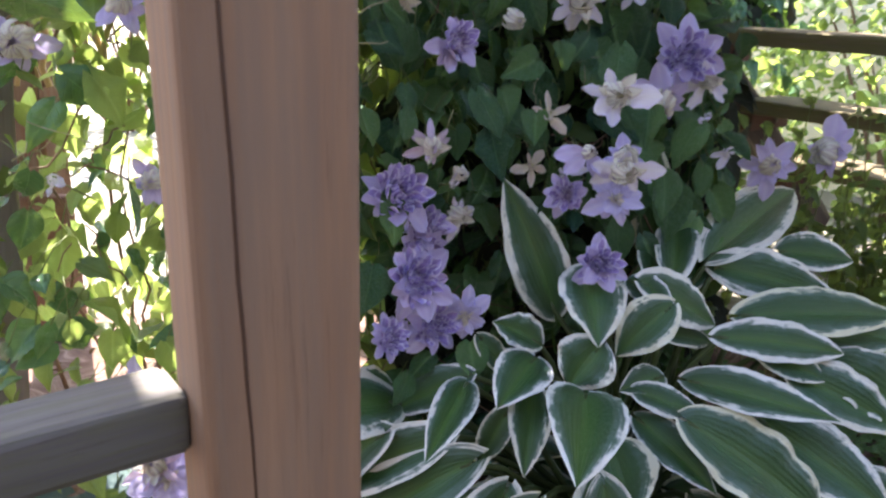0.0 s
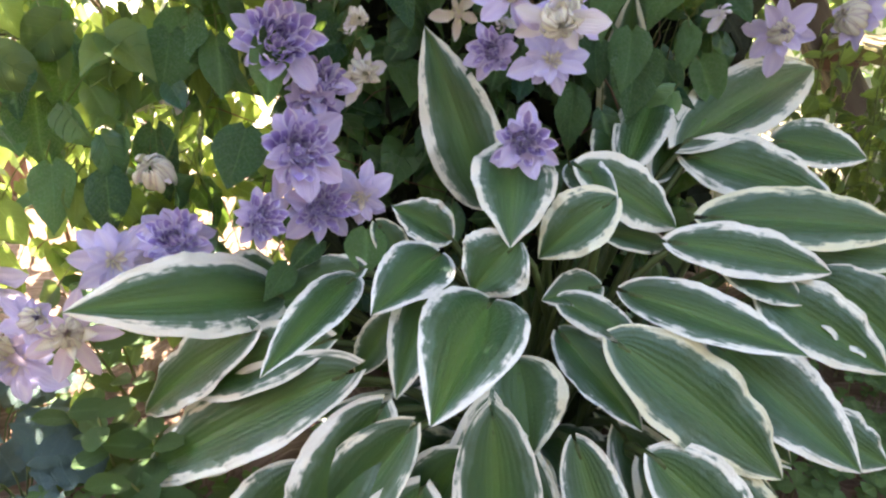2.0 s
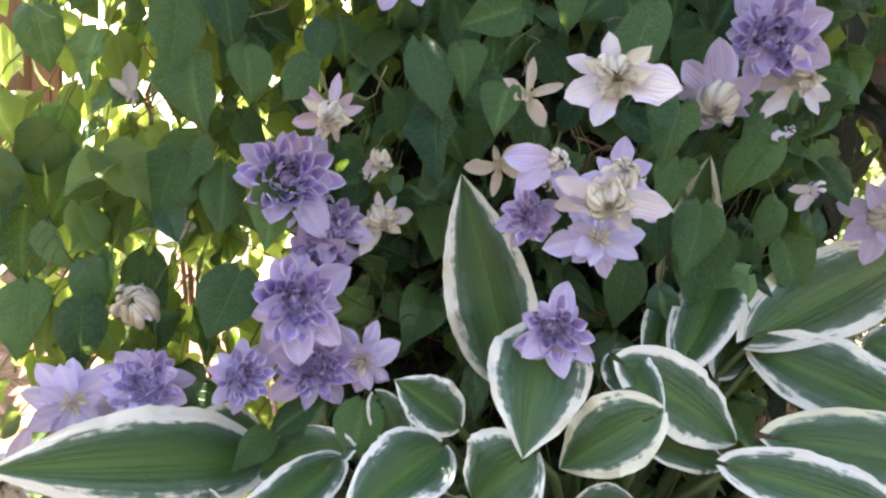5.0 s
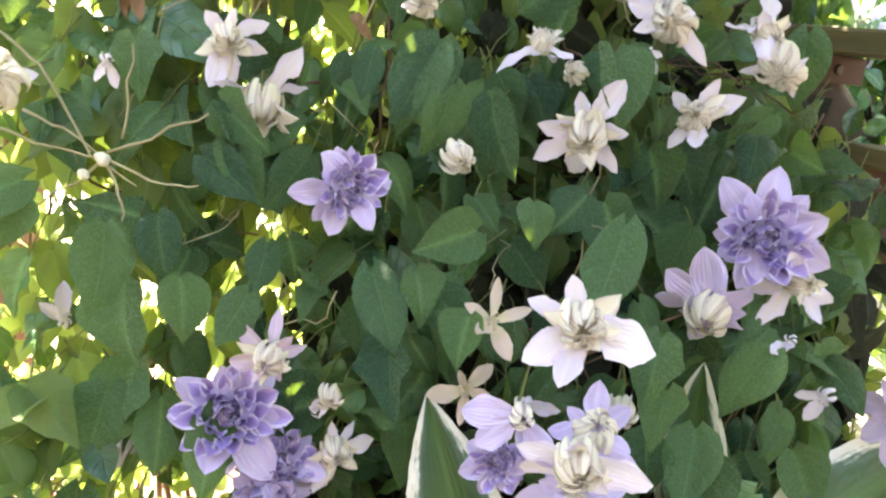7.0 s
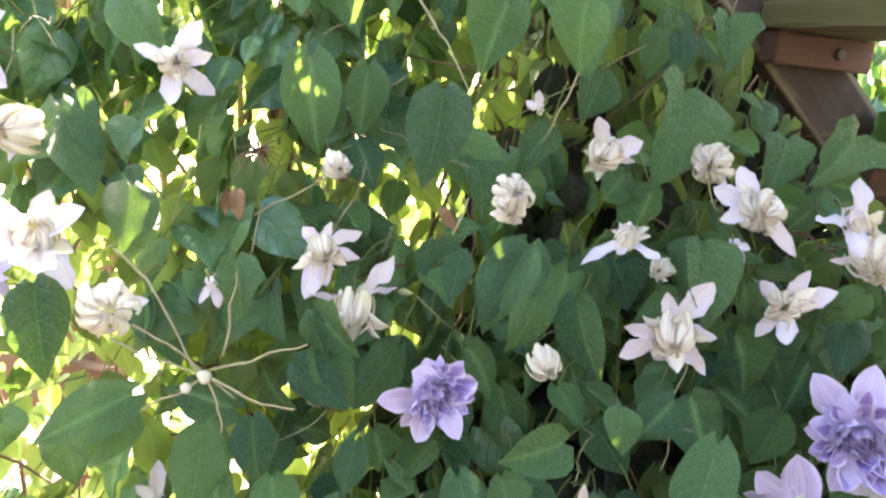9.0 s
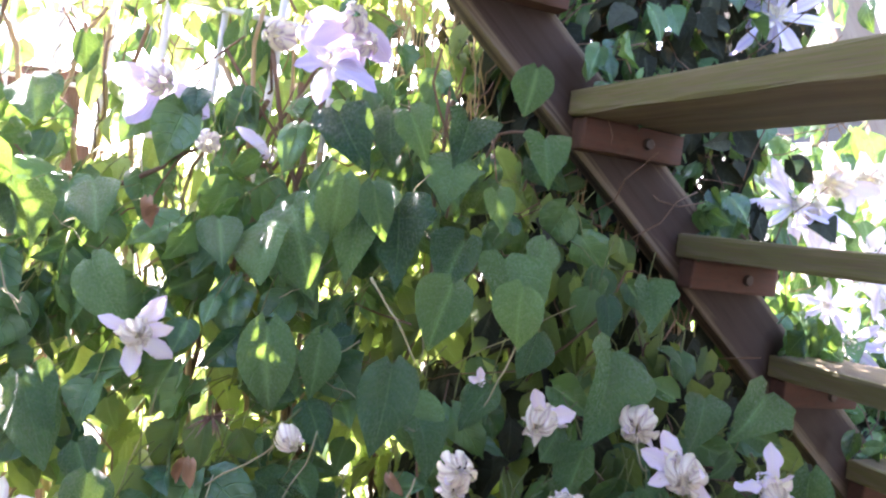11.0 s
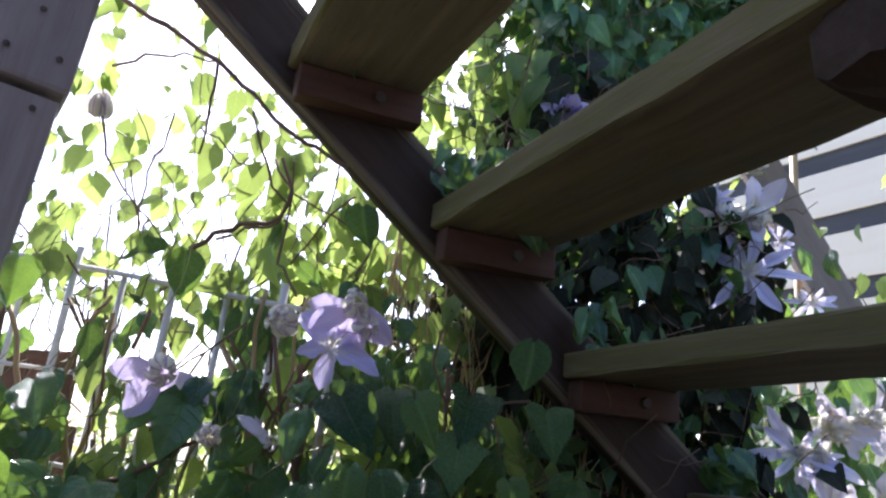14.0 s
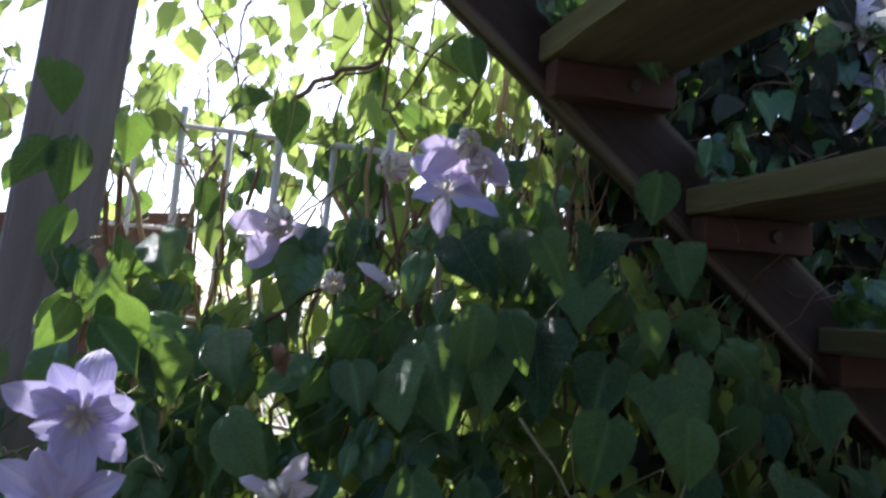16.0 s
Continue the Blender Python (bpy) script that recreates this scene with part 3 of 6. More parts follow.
def trellis():
    t = thing("trellis", (-0.5, 1.42, 0), "white coated wire trellis panel overgrown by clematis", "trellis")
    m = t.matrix_basis.inverted()

    def wire(a, b, r):
        v, f = tube([a, tuple((p + q) / 2 + 0.002 for p, q in zip(a, b)), b], r, 8)
        part("wire", mesh_from("wire", v, f, None, WIRE), t, m)

    def top(x):
        return 1.40 - (x + 0.69) * 0.143

    wire((-0.95, 1.42, top(-0.95)), (-0.22, 1.42, top(-0.22)), 0.0042)
    for i in range(9):
        x = -0.92 + i * 0.088
        wire((x + 0.02, 1.428, top(x) + (0.03 if i % 2 else 0.0)), (x - 0.022, 1.428, 0.80), 0.0058 if i % 2 else 0.0046)
    for i in range(3):
        z = 1.235 - i * 0.13
        wire((-0.95, 1.421, z + 0.02), (-0.22, 1.421, z - 0.03), 0.0034)


trellis()

# ---- hosta ----
HOSTA_CROWN = Vector((0.33, 1.03, 0.0))
hosta_plant = thing("hosta", HOSTA_CROWN, "large hosta clump with dark green leaves edged in white", "hosta")
hosta_seed = [100]


def hosta_leaf(base, tip, width, face):
    """One blade from base to tip with its stalk from the crown."""
    hosta_seed[0] += 1
    rng = np.random.RandomState(hosta_seed[0])
    b, t = Vector(base), Vector(tip)
    length = (t - b).length * 1.03
    droop = rng.uniform(0.10, 0.20)
    v, f, uv = blade(length, width * 0.99, 0.56, rng.uniform(0.86, 1.02), 40, 8, rng.uniform(0.16, 0.42), droop, rng.uniform(0.02, 0.055), rng.uniform(2.0, 4.5), 0.09, rng.uniform(-0.35, 0.35), rng.uniform(0, 6))
    # the margin is finely ruffled
    edge = np.abs(uv[:, 0] * 2 - 1)
    side = np.sign(uv[:, 0] - 0.5)
    k1, k2, p1 = rng.uniform(8, 11), rng.uniform(8, 11), rng.uniform(0, 6)
    ruffle = np.where(side > 0, np.sin(k1 * 2 * math.pi * uv[:, 1] + p1), np.sin(k2 * 2 * math.pi * uv[:, 1] + 2 * p1)) * np.sin(math.pi * uv[:, 1]) ** 0.5
    ruffle *= 0.35 + 0.65 * np.sin(uv[:, 1] * rng.uniform(3, 7) + side * 1.3 + p1) ** 2
    v[:, 2] += 0.012 * width * edge**4 * ruffle + rng.uniform(0.03, 0.075) * width * np.sin(math.pi * edge) * np.sin(math.pi * uv[:, 1]) ** 0.5
    v[:, 0] += side * 0.006 * width * edge**4 * ruffle
    # the blade arches: lift the middle so that base and tip stay in place
    v[:, 2] += droop * v[:, 1] ** 2 / length * 0.0 + droop * v[:, 1]
    inv = hosta_plant.matrix_basis.inverted()
    leaf = part("leaf", mesh_from("hosta_leaf", v, f, uv, HOSTA), hosta_plant, inv @ aim(b, t - b, face))
    start = HOSTA_CROWN + Vector((rng.uniform(-0.05, 0.05), rng.uniform(-0.05, 0.05), 0.0))
    mid = start.lerp(b, 0.55) + Vector((0, 0, 0.05 + 0.25 * max(0.0, b.z - 0.1)))
    pts = [start.lerp(mid, k / 4).lerp(mid.lerp(b, k / 4), k / 4) for k in range(5)] + [b + (t - b).normalized() * 0.012]
    sv, sf = tube(pts, [0.006, 0.0055, 0.005, 0.0045, 0.004, 0.003], 6)
    part("stalk", mesh_from("stalk", sv, sf, None, HOSTA_STALK), leaf, leaf.matrix_basis.inverted() @ inv)


hosta_leaf((0.007, 0.944, 0.278), (-0.134, 0.785, 0.335), 0.096, (0.60, -0.26, 0.76))
hosta_leaf((-0.003, 0.970, 0.289), (-0.060, 0.923, 0.305), 0.053, (0.52, -0.38, 0.76))
hosta_leaf((-0.001, 0.877, 0.269), (-0.152, 0.923, 0.103), 0.079, (-0.64, -0.65, 0.41))
hosta_leaf((0.080, 0.871, 0.274), (-0.080, 0.886, 0.170), 0.074, (-0.47, -0.61, 0.63))
hosta_leaf((0.100, 0.911, 0.327), (0.061, 0.743, 0.324), 0.052, (0.32, -0.09, 0.94))
hosta_leaf((0.104, 0.930, 0.330), (-0.001, 0.949, 0.257), 0.054, (-0.51, -0.65, 0.57))
hosta_leaf((0.186, 0.932, 0.356), (0.138, 0.834, 0.339), 0.072, (0.27, -0.29, 0.92))
hosta_leaf((0.154, 0.876, 0.316), (0.119, 0.856, 0.248), 0.039, (-0.20, -0.90, 0.38))
hosta_leaf((0.182, 0.904, 0.330), (0.170, 0.795, 0.277), 0.055, (0.09, -0.45, 0.89))
hosta_leaf((0.108, 0.837, 0.260), (-0.142, 0.880, 0.042), 0.100, (-0.57, -0.62, 0.54))
hosta_leaf((0.088, 0.854, 0.231), (-0.157, 0.897, 0.020), 0.104, (-0.58, -0.61, 0.54))
hosta_leaf((0.152, 0.809, 0.245), (0.083, 0.733, 0.095), 0.091, (-0.10, -0.87, 0.49))
hosta_leaf((0.183, 0.780, 0.248), (0.092, 0.764, 0.084), 0.081, (-0.41, -0.86, 0.31))
hosta_leaf((0.201, 0.757, 0.199), (0.166, 0.710, 0.037), 0.109, (-0.11, -0.95, 0.30))
hosta_leaf((0.073, 0.804, 0.154), (0.004, 0.748, 0.020), 0.098, (-0.13, -0.92, 0.37))
hosta_leaf((0.246, 0.879, 0.336), (0.213, 0.695, 0.336), 0.098, (0.14, -0.02, 0.99))
hosta_leaf((0.266, 0.915, 0.388), (0.228, 0.904, 0.335), 0.079, (-0.35, -0.84, 0.42))
hosta_leaf((0.255, 1.002, 0.456), (0.260, 0.904, 0.392), 0.090, (-0.01, -0.55, 0.84))
hosta_leaf((0.222, 1.062, 0.372), (0.143, 1.092, 0.550), 0.090, (0.18, -0.92, 0.30))
hosta_leaf((0.357, 0.953, 0.429), (0.293, 0.943, 0.362), 0.068, (-0.40, -0.77, 0.49))
hosta_leaf((0.328, 1.004, 0.440), (0.444, 1.047, 0.365), 0.074, (0.57, -0.63, 0.52))
hosta_leaf((0.318, 1.026, 0.434), (0.365, 0.969, 0.418), 0.046, (-0.29, -0.47, 0.83))
hosta_leaf((0.466, 1.138, 0.419), (0.643, 1.130, 0.381), 0.087, (0.11, -0.73, 0.68))
hosta_leaf((0.460, 1.144, 0.435), (0.671, 1.400, 0.478), 0.105, (0.20, -0.32, 0.92))
hosta_leaf((0.582, 1.199, 0.429), (0.690, 1.191, 0.420), 0.070, (0.01, -0.73, 0.69))
hosta_leaf((0.484, 1.045, 0.382), (0.715, 1.086, 0.373), 0.080, (0.14, -0.62, 0.77))
hosta_leaf((0.441, 1.005, 0.365), (0.612, 1.017, 0.343), 0.063, (0.14, -0.64, 0.76))
hosta_leaf((0.582, 1.084, 0.343), (0.736, 1.090, 0.334), 0.073, (0.07, -0.64, 0.76))
hosta_leaf((0.501, 1.015, 0.339), (0.588, 0.997, 0.311), 0.051, (0.08, -0.71, 0.70))
hosta_leaf((0.396, 0.961, 0.320), (0.569, 0.913, 0.298), 0.067, (-0.07, -0.62, 0.78))
hosta_leaf((0.548, 1.006, 0.314), (0.684, 0.964, 0.255), 0.083, (0.07, -0.73, 0.68))
hosta_leaf((0.605, 1.030, 0.323), (0.721, 0.987, 0.256), 0.091, (0.07, -0.78, 0.62))
hosta_leaf((0.322, 0.947, 0.310), (0.409, 0.926, 0.284), 0.047, (0.08, -0.64, 0.76))
hosta_leaf((0.327, 0.933, 0.275), (0.413, 0.863, 0.218), 0.061, (0.00, -0.63, 0.77))
hosta_leaf((0.384, 0.903, 0.291), (0.568, 0.880, 0.165), 0.104, (0.34, -0.70, 0.62))
hosta_leaf((0.504, 0.981, 0.256), (0.646, 0.885, 0.183), 0.096, (-0.06, -0.66, 0.74))
hosta_leaf((0.495, 0.986, 0.211), (0.590, 0.914, 0.158), 0.062, (-0.07, -0.65, 0.76))
hosta_leaf((0.591, 0.929, 0.202), (0.689, 0.909, 0.173), 0.070, (0.10, -0.62, 0.78))
hosta_leaf((0.281, 0.875, 0.273), (0.301, 0.803, 0.216), 0.088, (-0.01, -0.62, 0.78))
hosta_leaf((0.261, 0.785, 0.270), (0.291, 0.729, 0.067), 0.086, (0.15, -0.95, 0.28))
hosta_leaf((0.256, 0.814, 0.259), (0.242, 0.749, 0.067), 0.067, (-0.03, -0.95, 0.32))
hosta_leaf((0.288, 0.813, 0.223), (0.342, 0.770, 0.056), 0.054, (0.26, -0.91, 0.32))
hosta_leaf((0.348, 0.831, 0.212), (0.406, 0.770, 0.083), 0.066, (0.17, -0.86, 0.48))
hosta_leaf((0.429, 0.837, 0.203), (0.561, 0.824, 0.083), 0.096, (0.43, -0.71, 0.55))
hosta_leaf((0.493, 0.873, 0.164), (0.589, 0.844, 0.069), 0.080, (0.31, -0.78, 0.55))
hosta_leaf((0.361, 0.973, 0.318), (0.302, 0.945, 0.309), 0.046, (0.12, -0.53, 0.84))
hosta_leaf((0.382, 1.048, 0.437), (0.439, 1.281, 0.465), 0.066, (0.04, -0.13, 0.99))
hosta_leaf((0.402, 1.228, 0.388), (0.375, 1.195, 0.590), 0.076, (-0.35, -0.92, 0.05))
hosta_leaf((0.194, 0.960, 0.365), (0.133, 0.966, 0.390), 0.052, (0.22, -0.67, 0.71))
hosta_leaf((0.355, 1.063, 0.425), (0.383, 1.199, 0.436), 0.047, (0.05, -0.09, 0.99))
hosta_leaf((0.433, 1.132, 0.392), (0.487, 1.235, 0.443), 0.064, (-0.00, -0.45, 0.89))
hosta_leaf((0.361, 1.008, 0.367), (0.447, 1.048, 0.336), 0.040, (0.49, -0.50, 0.71))
hosta_leaf((0.234, 0.780, 0.226), (0.187, 0.774, 0.103), 0.078, (-0.45, -0.87, 0.21))
hosta_leaf((0.296, 0.826, 0.154), (0.224, 0.745, 0.020), 0.077, (-0.24, -0.83, 0.51))
hosta_leaf((0.404, 0.895, 0.181), (0.513, 0.842, 0.040), 0.086, (0.27, -0.81, 0.51))
hosta_leaf((0.424, 0.859, 0.179), (0.521, 0.840, 0.064), 0.092, (0.40, -0.79, 0.46))
hosta_leaf((0.115, 0.972, 0.365), (0.157, 0.958, 0.316), 0.038, (0.37, -0.76, 0.54))


def lower_hosta_leaves():
    """The older leaves that lie in the shade under the others."""
    rng = np.random.RandomState(31)
    for i in range(26):
        t = i * 2.39996
        out = Vector((math.cos(t), math.sin(t), 0))
        b = HOSTA_CROWN + out * rng.uniform(0.05, 0.16) + Vector((0, 0, rng.uniform(0.07, 0.14)))
        e = HOSTA_CROWN + out * rng.uniform(0.22, 0.33) + Vector((rng.normal(0, 0.03), rng.normal(0, 0.03), rng.uniform(0.03, 0.12)))
        if e.y < 1.25:
            hosta_leaf(b, e, rng.uniform(0.08, 0.12), (out.x * 0.3, out.y * 0.3 - 0.2, 1.0))


lower_hosta_leaves()

# ---- clematis vine ----
vine = thing("clematis", (-0.05, 1.36, 0), "climbing clematis with green heart-shaped leaves and double lavender flowers", "clematis")
VINE_INV = vine.matrix_basis.inverted()


def front(x, z):
    """How far back the vine's leafy face stands at a place across and a height."""
    return 0.995 + 0.21 * x - 0.229 * z + 0.267 * x * z + 0.089 * x * x + 0.453 * z * z


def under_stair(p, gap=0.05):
    """Whether a place clears the flight of steps and the camera's view of it."""
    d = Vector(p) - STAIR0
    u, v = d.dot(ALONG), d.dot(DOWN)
    # this limit is fitted so that no leaf hides the stringer from the camera
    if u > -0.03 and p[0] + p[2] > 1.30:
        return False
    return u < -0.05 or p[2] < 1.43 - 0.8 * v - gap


# soil spots placed to match the camera's view; leaves are cut away sunward
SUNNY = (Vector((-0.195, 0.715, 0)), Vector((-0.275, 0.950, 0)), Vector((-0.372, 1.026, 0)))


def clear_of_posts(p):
    """Whether a place is clear of the posts, of an outer edge fitted to the camera's view and of the openings cut
    towards the sun.
    """
    # this outer edge follows the camera's line of sight past the vine
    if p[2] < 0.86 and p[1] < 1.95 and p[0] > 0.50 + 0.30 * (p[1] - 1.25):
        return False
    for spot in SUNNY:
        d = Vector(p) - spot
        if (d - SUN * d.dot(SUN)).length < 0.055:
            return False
    return not (-0.2 < p[0] < 0.09 and p[1] < 0.62) and (Vector(p[:2]) - Vector((-0.61, 1.19))).length > 0.10


def ovate(rng, nv, nu, lobed=0.0):
    """A clematis leaflet, length 1: heart-shaped base, drawn-out tip, folded, curled and puckered."""
    wide = rng.uniform(0.60, 0.86)
    v = np.linspace(0.0, 1.0, nv + 1)
    half = np.sin(math.pi * v ** rng.uniform(0.56, 0.70)) ** 0.8 * wide / 2
    half *= 1 - 0.30 * np.clip((v - 0.68) / 0.32, 0, 1)
    half[0], half[-1] = wide * 0.10, 0.004
    s = np.linspace(-1, 1, 2 * nu + 1)
    V, S = np.meshgrid(v, s, indexing="ij")
    tooth = [1 + lobed * rng.uniform(-0.2, 1.0) * np.exp(-(((v - rng.uniform(0.28, 0.48)) / 0.10) ** 2)) for _ in range(2)]
    H = half[:, None] * np.where(S < 0, tooth[0][:, None], tooth[1][:, None])
    x = S * H
    y = V - rng.uniform(0.08, 0.18) * np.abs(S) ** 1.4 * (1 - V) ** 4 + rng.uniform(-0.04, 0.04) * S
    x = x + rng.uniform(-0.10, 0.10) * V**2
    fold, curl, droop = rng.uniform(0.05, 0.75), rng.uniform(-0.5, 0.35), rng.uniform(-0.05, 0.5)
    z = fold * np.abs(x) + curl * np.abs(S) ** 3 * H * 0.6 - droop * V**2 - rng.uniform(0, 0.22) * np.clip(V - 0.65, 0, 1) ** 2 * 4
    k, p, q = rng.uniform(1.2, 2.6), rng.uniform(0, 6), rng.uniform(0, 6)
    z = z + rng.uniform(0.02, 0.075) * np.abs(S) ** 1.6 * np.where(S < 0, np.sin(k * 2 * math.pi * V + p), np.sin(k * 2 * math.pi * V + q)) * np.sin(math.pi * V) ** 0.5
    z = z + x * np.sin(rng.uniform(-0.7, 0.7) * V) + rng.uniform(0.05, 0.16) * np.sin(math.pi * np.abs(S)) * H
    w = 2 * nu + 1
    faces = [(i * w + j, i * w + j + 1, (i + 1) * w + j + 1, (i + 1) * w + j) for i in range(nv) for j in range(2 * nu)]
    return np.stack([x, y, z], -1).reshape(-1, 3), faces, np.stack([(S + 1) / 2, V], -1).reshape(-1, 2)


LEAF_SHAPES = [ovate(np.random.RandomState(40 + k), 10, 3, 0.35 if k % 3 == 0 else 0.0) for k in range(24)]
LEAF_LOW = [ovate(np.random.RandomState(60 + k), 5, 1) for k in range(10)]
LEAF_MESH = [mesh_from("clematis_leaf", v, f, uv, LEAF) for v, f, uv in LEAF_SHAPES]


def leaf_pose(rng, p, face, size):
    """Leaves hang with the tip down, turned to the light."""
    hang = 1.0 if p[2] < 0.95 else 0.6
    along = Vector((rng.normal(0, 0.65) * hang, rng.normal(-0.15, 0.4), rng.normal(-0.75, 0.5 * hang)))
    if along.length < 0.2:
        along = Vector((0, 0, -1))
    f = Vector(face) + Vector((rng.normal(0, 0.62), rng.normal(0, 0.45), rng.normal(0.5, 0.5)))
    return aim(p, along, f)


def vine_leaves():
    rng = np.random.RandomState(5)
    heap, back, far, stalks = Heap(), Heap(), Heap(), Heap()
    singles = 0
    tries = 0
    made = 0
    while made < 1900 and tries < 60000:
        tries += 1
        x, z = rng.uniform(-0.95, 0.85), rng.uniform(0.10, 2.15)
        # thin towards the lower end by the post and where the vine meets the open sky
        keep = 1.0
        if x < 0.0 and z < 0.75:
            keep = 0.5
        if x < -0.22 and z < 0.95:
            keep = 0.16
        if x < -0.1 and 0.85 < z <= 1.22:
            keep = 0.6 if z < 1.08 else 0.48
        if z > 1.22:
            keep = 0.26
        if z > 1.55:
            keep = 0.12
        if x > -0.1 and 0.66 < z < 1.05:
            keep = 0.72
        if -0.1 < x < 0.45 and z < 0.85:
            keep *= 0.62
        if x < -0.48 and z < 1.15:
            keep *= 0.35
        if x > 0.45:
            keep *= 0.4 if z > 0.9 else 0.55
        if x > 0.55:
            keep *= 0.2
        if z < 0.35:
            keep *= 0.5
        if -0.05 < x < 0.75 and z < 0.5:
            keep *= 0.7
        # the dark hollow above the hosta
        if 0.05 < x < 0.42 and 0.40 < z < 0.66:
            keep *= 0.45
        if x < -0.15 and 1.10 < z < 1.36:
            keep *= 0.5
        if z > 0.84 and x > -0.05:
            keep *= 0.5
            if (Vector((x, front(x, z) + 0.08, z)) - STAIR0).dot(ALONG) > -0.34:
                keep *= 0.35
        elif x < 0.12 and z > 0.55:
            keep *= 0.7
        if rng.uniform() > keep:
            continue
        depth = abs(rng.normal(0, 0.10))
        y = front(x, z) + 0.015 + depth
        if -0.1 < x < 0.8 and z < 0.52:
            y = max(y, 1.13 + depth)
        if z > 1.2:
            y += rng.uniform(0.0, 0.35)
        p = (x, y, z)
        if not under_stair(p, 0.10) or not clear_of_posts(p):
            continue
        size = rng.uniform(0.034, 0.070) * (0.75 if z > 1.3 else 1.0)
        face = Vector((0.25 - x, 0.35 - y, 0.95 - z * 0.6)).normalized()
        m = leaf_pose(rng, p, face, size)
        k = rng.randint(len(LEAF_SHAPES))
        made += 1
        if singles < 300 and -0.12 < x < 0.55 and 0.5 < z < 1.3 and depth < 0.06:
            singles += 1
            part("leaf", LEAF_MESH[k], vine, VINE_INV @ m @ Matrix.Scale(size, 4))
        else:
            v, f, uv = LEAF_SHAPES[k]
            # leaves at the left and top take the tint that paints backlight
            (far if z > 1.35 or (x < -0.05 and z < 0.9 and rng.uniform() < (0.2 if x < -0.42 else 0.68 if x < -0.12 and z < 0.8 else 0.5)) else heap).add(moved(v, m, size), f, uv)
        a = Vector(p)
        b = a + Vector((rng.normal(0, 0.02), rng.uniform(0.02, 0.06), rng.uniform(0.01, 0.05)))
        stalks.add(*tube([a, a.lerp(b, 0.5) + Vector((0, 0, 0.006)), b], 0.0009, 3))
    # the sunlit side, behind, mostly in the paler tint
    made = 0
    while made < 2550:
        x, z = rng.uniform(-1.3, 1.05), rng.uniform(0.05, 2.2)
        y = front(min(x, 0.7), min(z, 1.5)) + rng.uniform(0.12, 0.42)
        keep = 1.0
        if x < -0.08 and z < 0.95:
            keep = 0.55 if x > -0.4 else 0.12
        elif x < -0.08:
            keep = 0.4 if z > 1.36 else 0.22
        if -0.48 < x < 0.1 and 0.7 < z < 1.2:
            keep = 0.5
        if z > 1.2:
            keep = 0.13
        if x > 0.5:
            keep *= 0.22
        if -0.05 < x < 0.7 and z < 0.55:
            y = max(y, 1.25)
        p = (x, y, z)
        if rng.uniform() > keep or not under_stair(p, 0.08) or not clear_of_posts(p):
            continue
        made += 1
        size = rng.uniform(0.024, 0.046) if x < -0.08 and z < 0.95 else rng.uniform(0.035, 0.07)
        m = leaf_pose(rng, p, (rng.normal(0, 0.6), -0.5, 0.5), size)
        v, f, uv = LEAF_LOW[rng.randint(10)]
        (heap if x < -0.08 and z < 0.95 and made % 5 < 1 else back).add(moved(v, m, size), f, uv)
    # a looser veil of leaves where the vine thins towards the post
    veil = np.random.RandomState(23)
    for i in range(300):
        x, z = veil.uniform(-0.62, 0.06), veil.uniform(0.60, 1.05)
        p = (x, front(x, z) + veil.uniform(0.15, 0.6), z)
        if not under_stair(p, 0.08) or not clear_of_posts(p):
            continue
        v, f, uv = LEAF_LOW[veil.randint(10)]
        size = veil.uniform(0.035, 0.065)
        back.add(moved(v, leaf_pose(veil, p, (veil.normal(0, 0.6), -0.5, 0.5), size), size), f, uv)
    # small leaves in the sunlit tint, low down towards the fence
    for i in range(520):
        x, z = veil.uniform(-0.85, -0.15), veil.uniform(0.18, 0.86)
        p = (x, front(x, z) + veil.uniform(0.12, 0.55), z)
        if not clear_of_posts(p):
            continue
        v, f, uv = LEAF_LOW[veil.randint(10)]
        size = veil.uniform(0.032, 0.058)
        back.add(moved(v, leaf_pose(veil, p, (veil.normal(0, 0.6), -0.5, 0.5), size), size), f, uv)
    for i in range(240):
        p = (veil.uniform(-1.0, -0.42), veil.uniform(1.36, 1.57), veil.uniform(0.12, 0.80))
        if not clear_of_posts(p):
            continue
        v, f, uv = LEAF_LOW[veil.randint(10)]
        size = veil.uniform(0.035, 0.060)
        back.add(moved(v, leaf_pose(veil, p, (veil.normal(0, 0.6), -0.5, 0.5), size), size), f, uv)
    # shaded leaves that hang before the light beside the stringer
    for i in range(70):
        x, z = veil.uniform(-0.32, 0.08), veil.uniform(1.08, 1.42)
        p = (x, front(x, z) + veil.uniform(0.0, 0.16), z)
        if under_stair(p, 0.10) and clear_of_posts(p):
            v, f, uv = LEAF_SHAPES[veil.randint(24)]
            size = veil.uniform(0.035, 0.062)
            heap.add(moved(v, leaf_pose(veil, p, (0.35, -0.8, 0.1), size), size), f, uv)
    # the thick heart, tinted for shade, and the vine's edge along the stringer
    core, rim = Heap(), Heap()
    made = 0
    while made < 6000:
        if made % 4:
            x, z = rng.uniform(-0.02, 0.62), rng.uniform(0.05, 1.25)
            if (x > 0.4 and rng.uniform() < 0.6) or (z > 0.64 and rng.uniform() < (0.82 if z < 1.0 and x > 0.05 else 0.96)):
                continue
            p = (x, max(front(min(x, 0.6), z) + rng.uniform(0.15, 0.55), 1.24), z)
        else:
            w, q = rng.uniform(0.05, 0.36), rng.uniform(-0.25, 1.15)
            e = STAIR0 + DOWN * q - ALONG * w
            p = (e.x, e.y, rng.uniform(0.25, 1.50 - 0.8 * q))
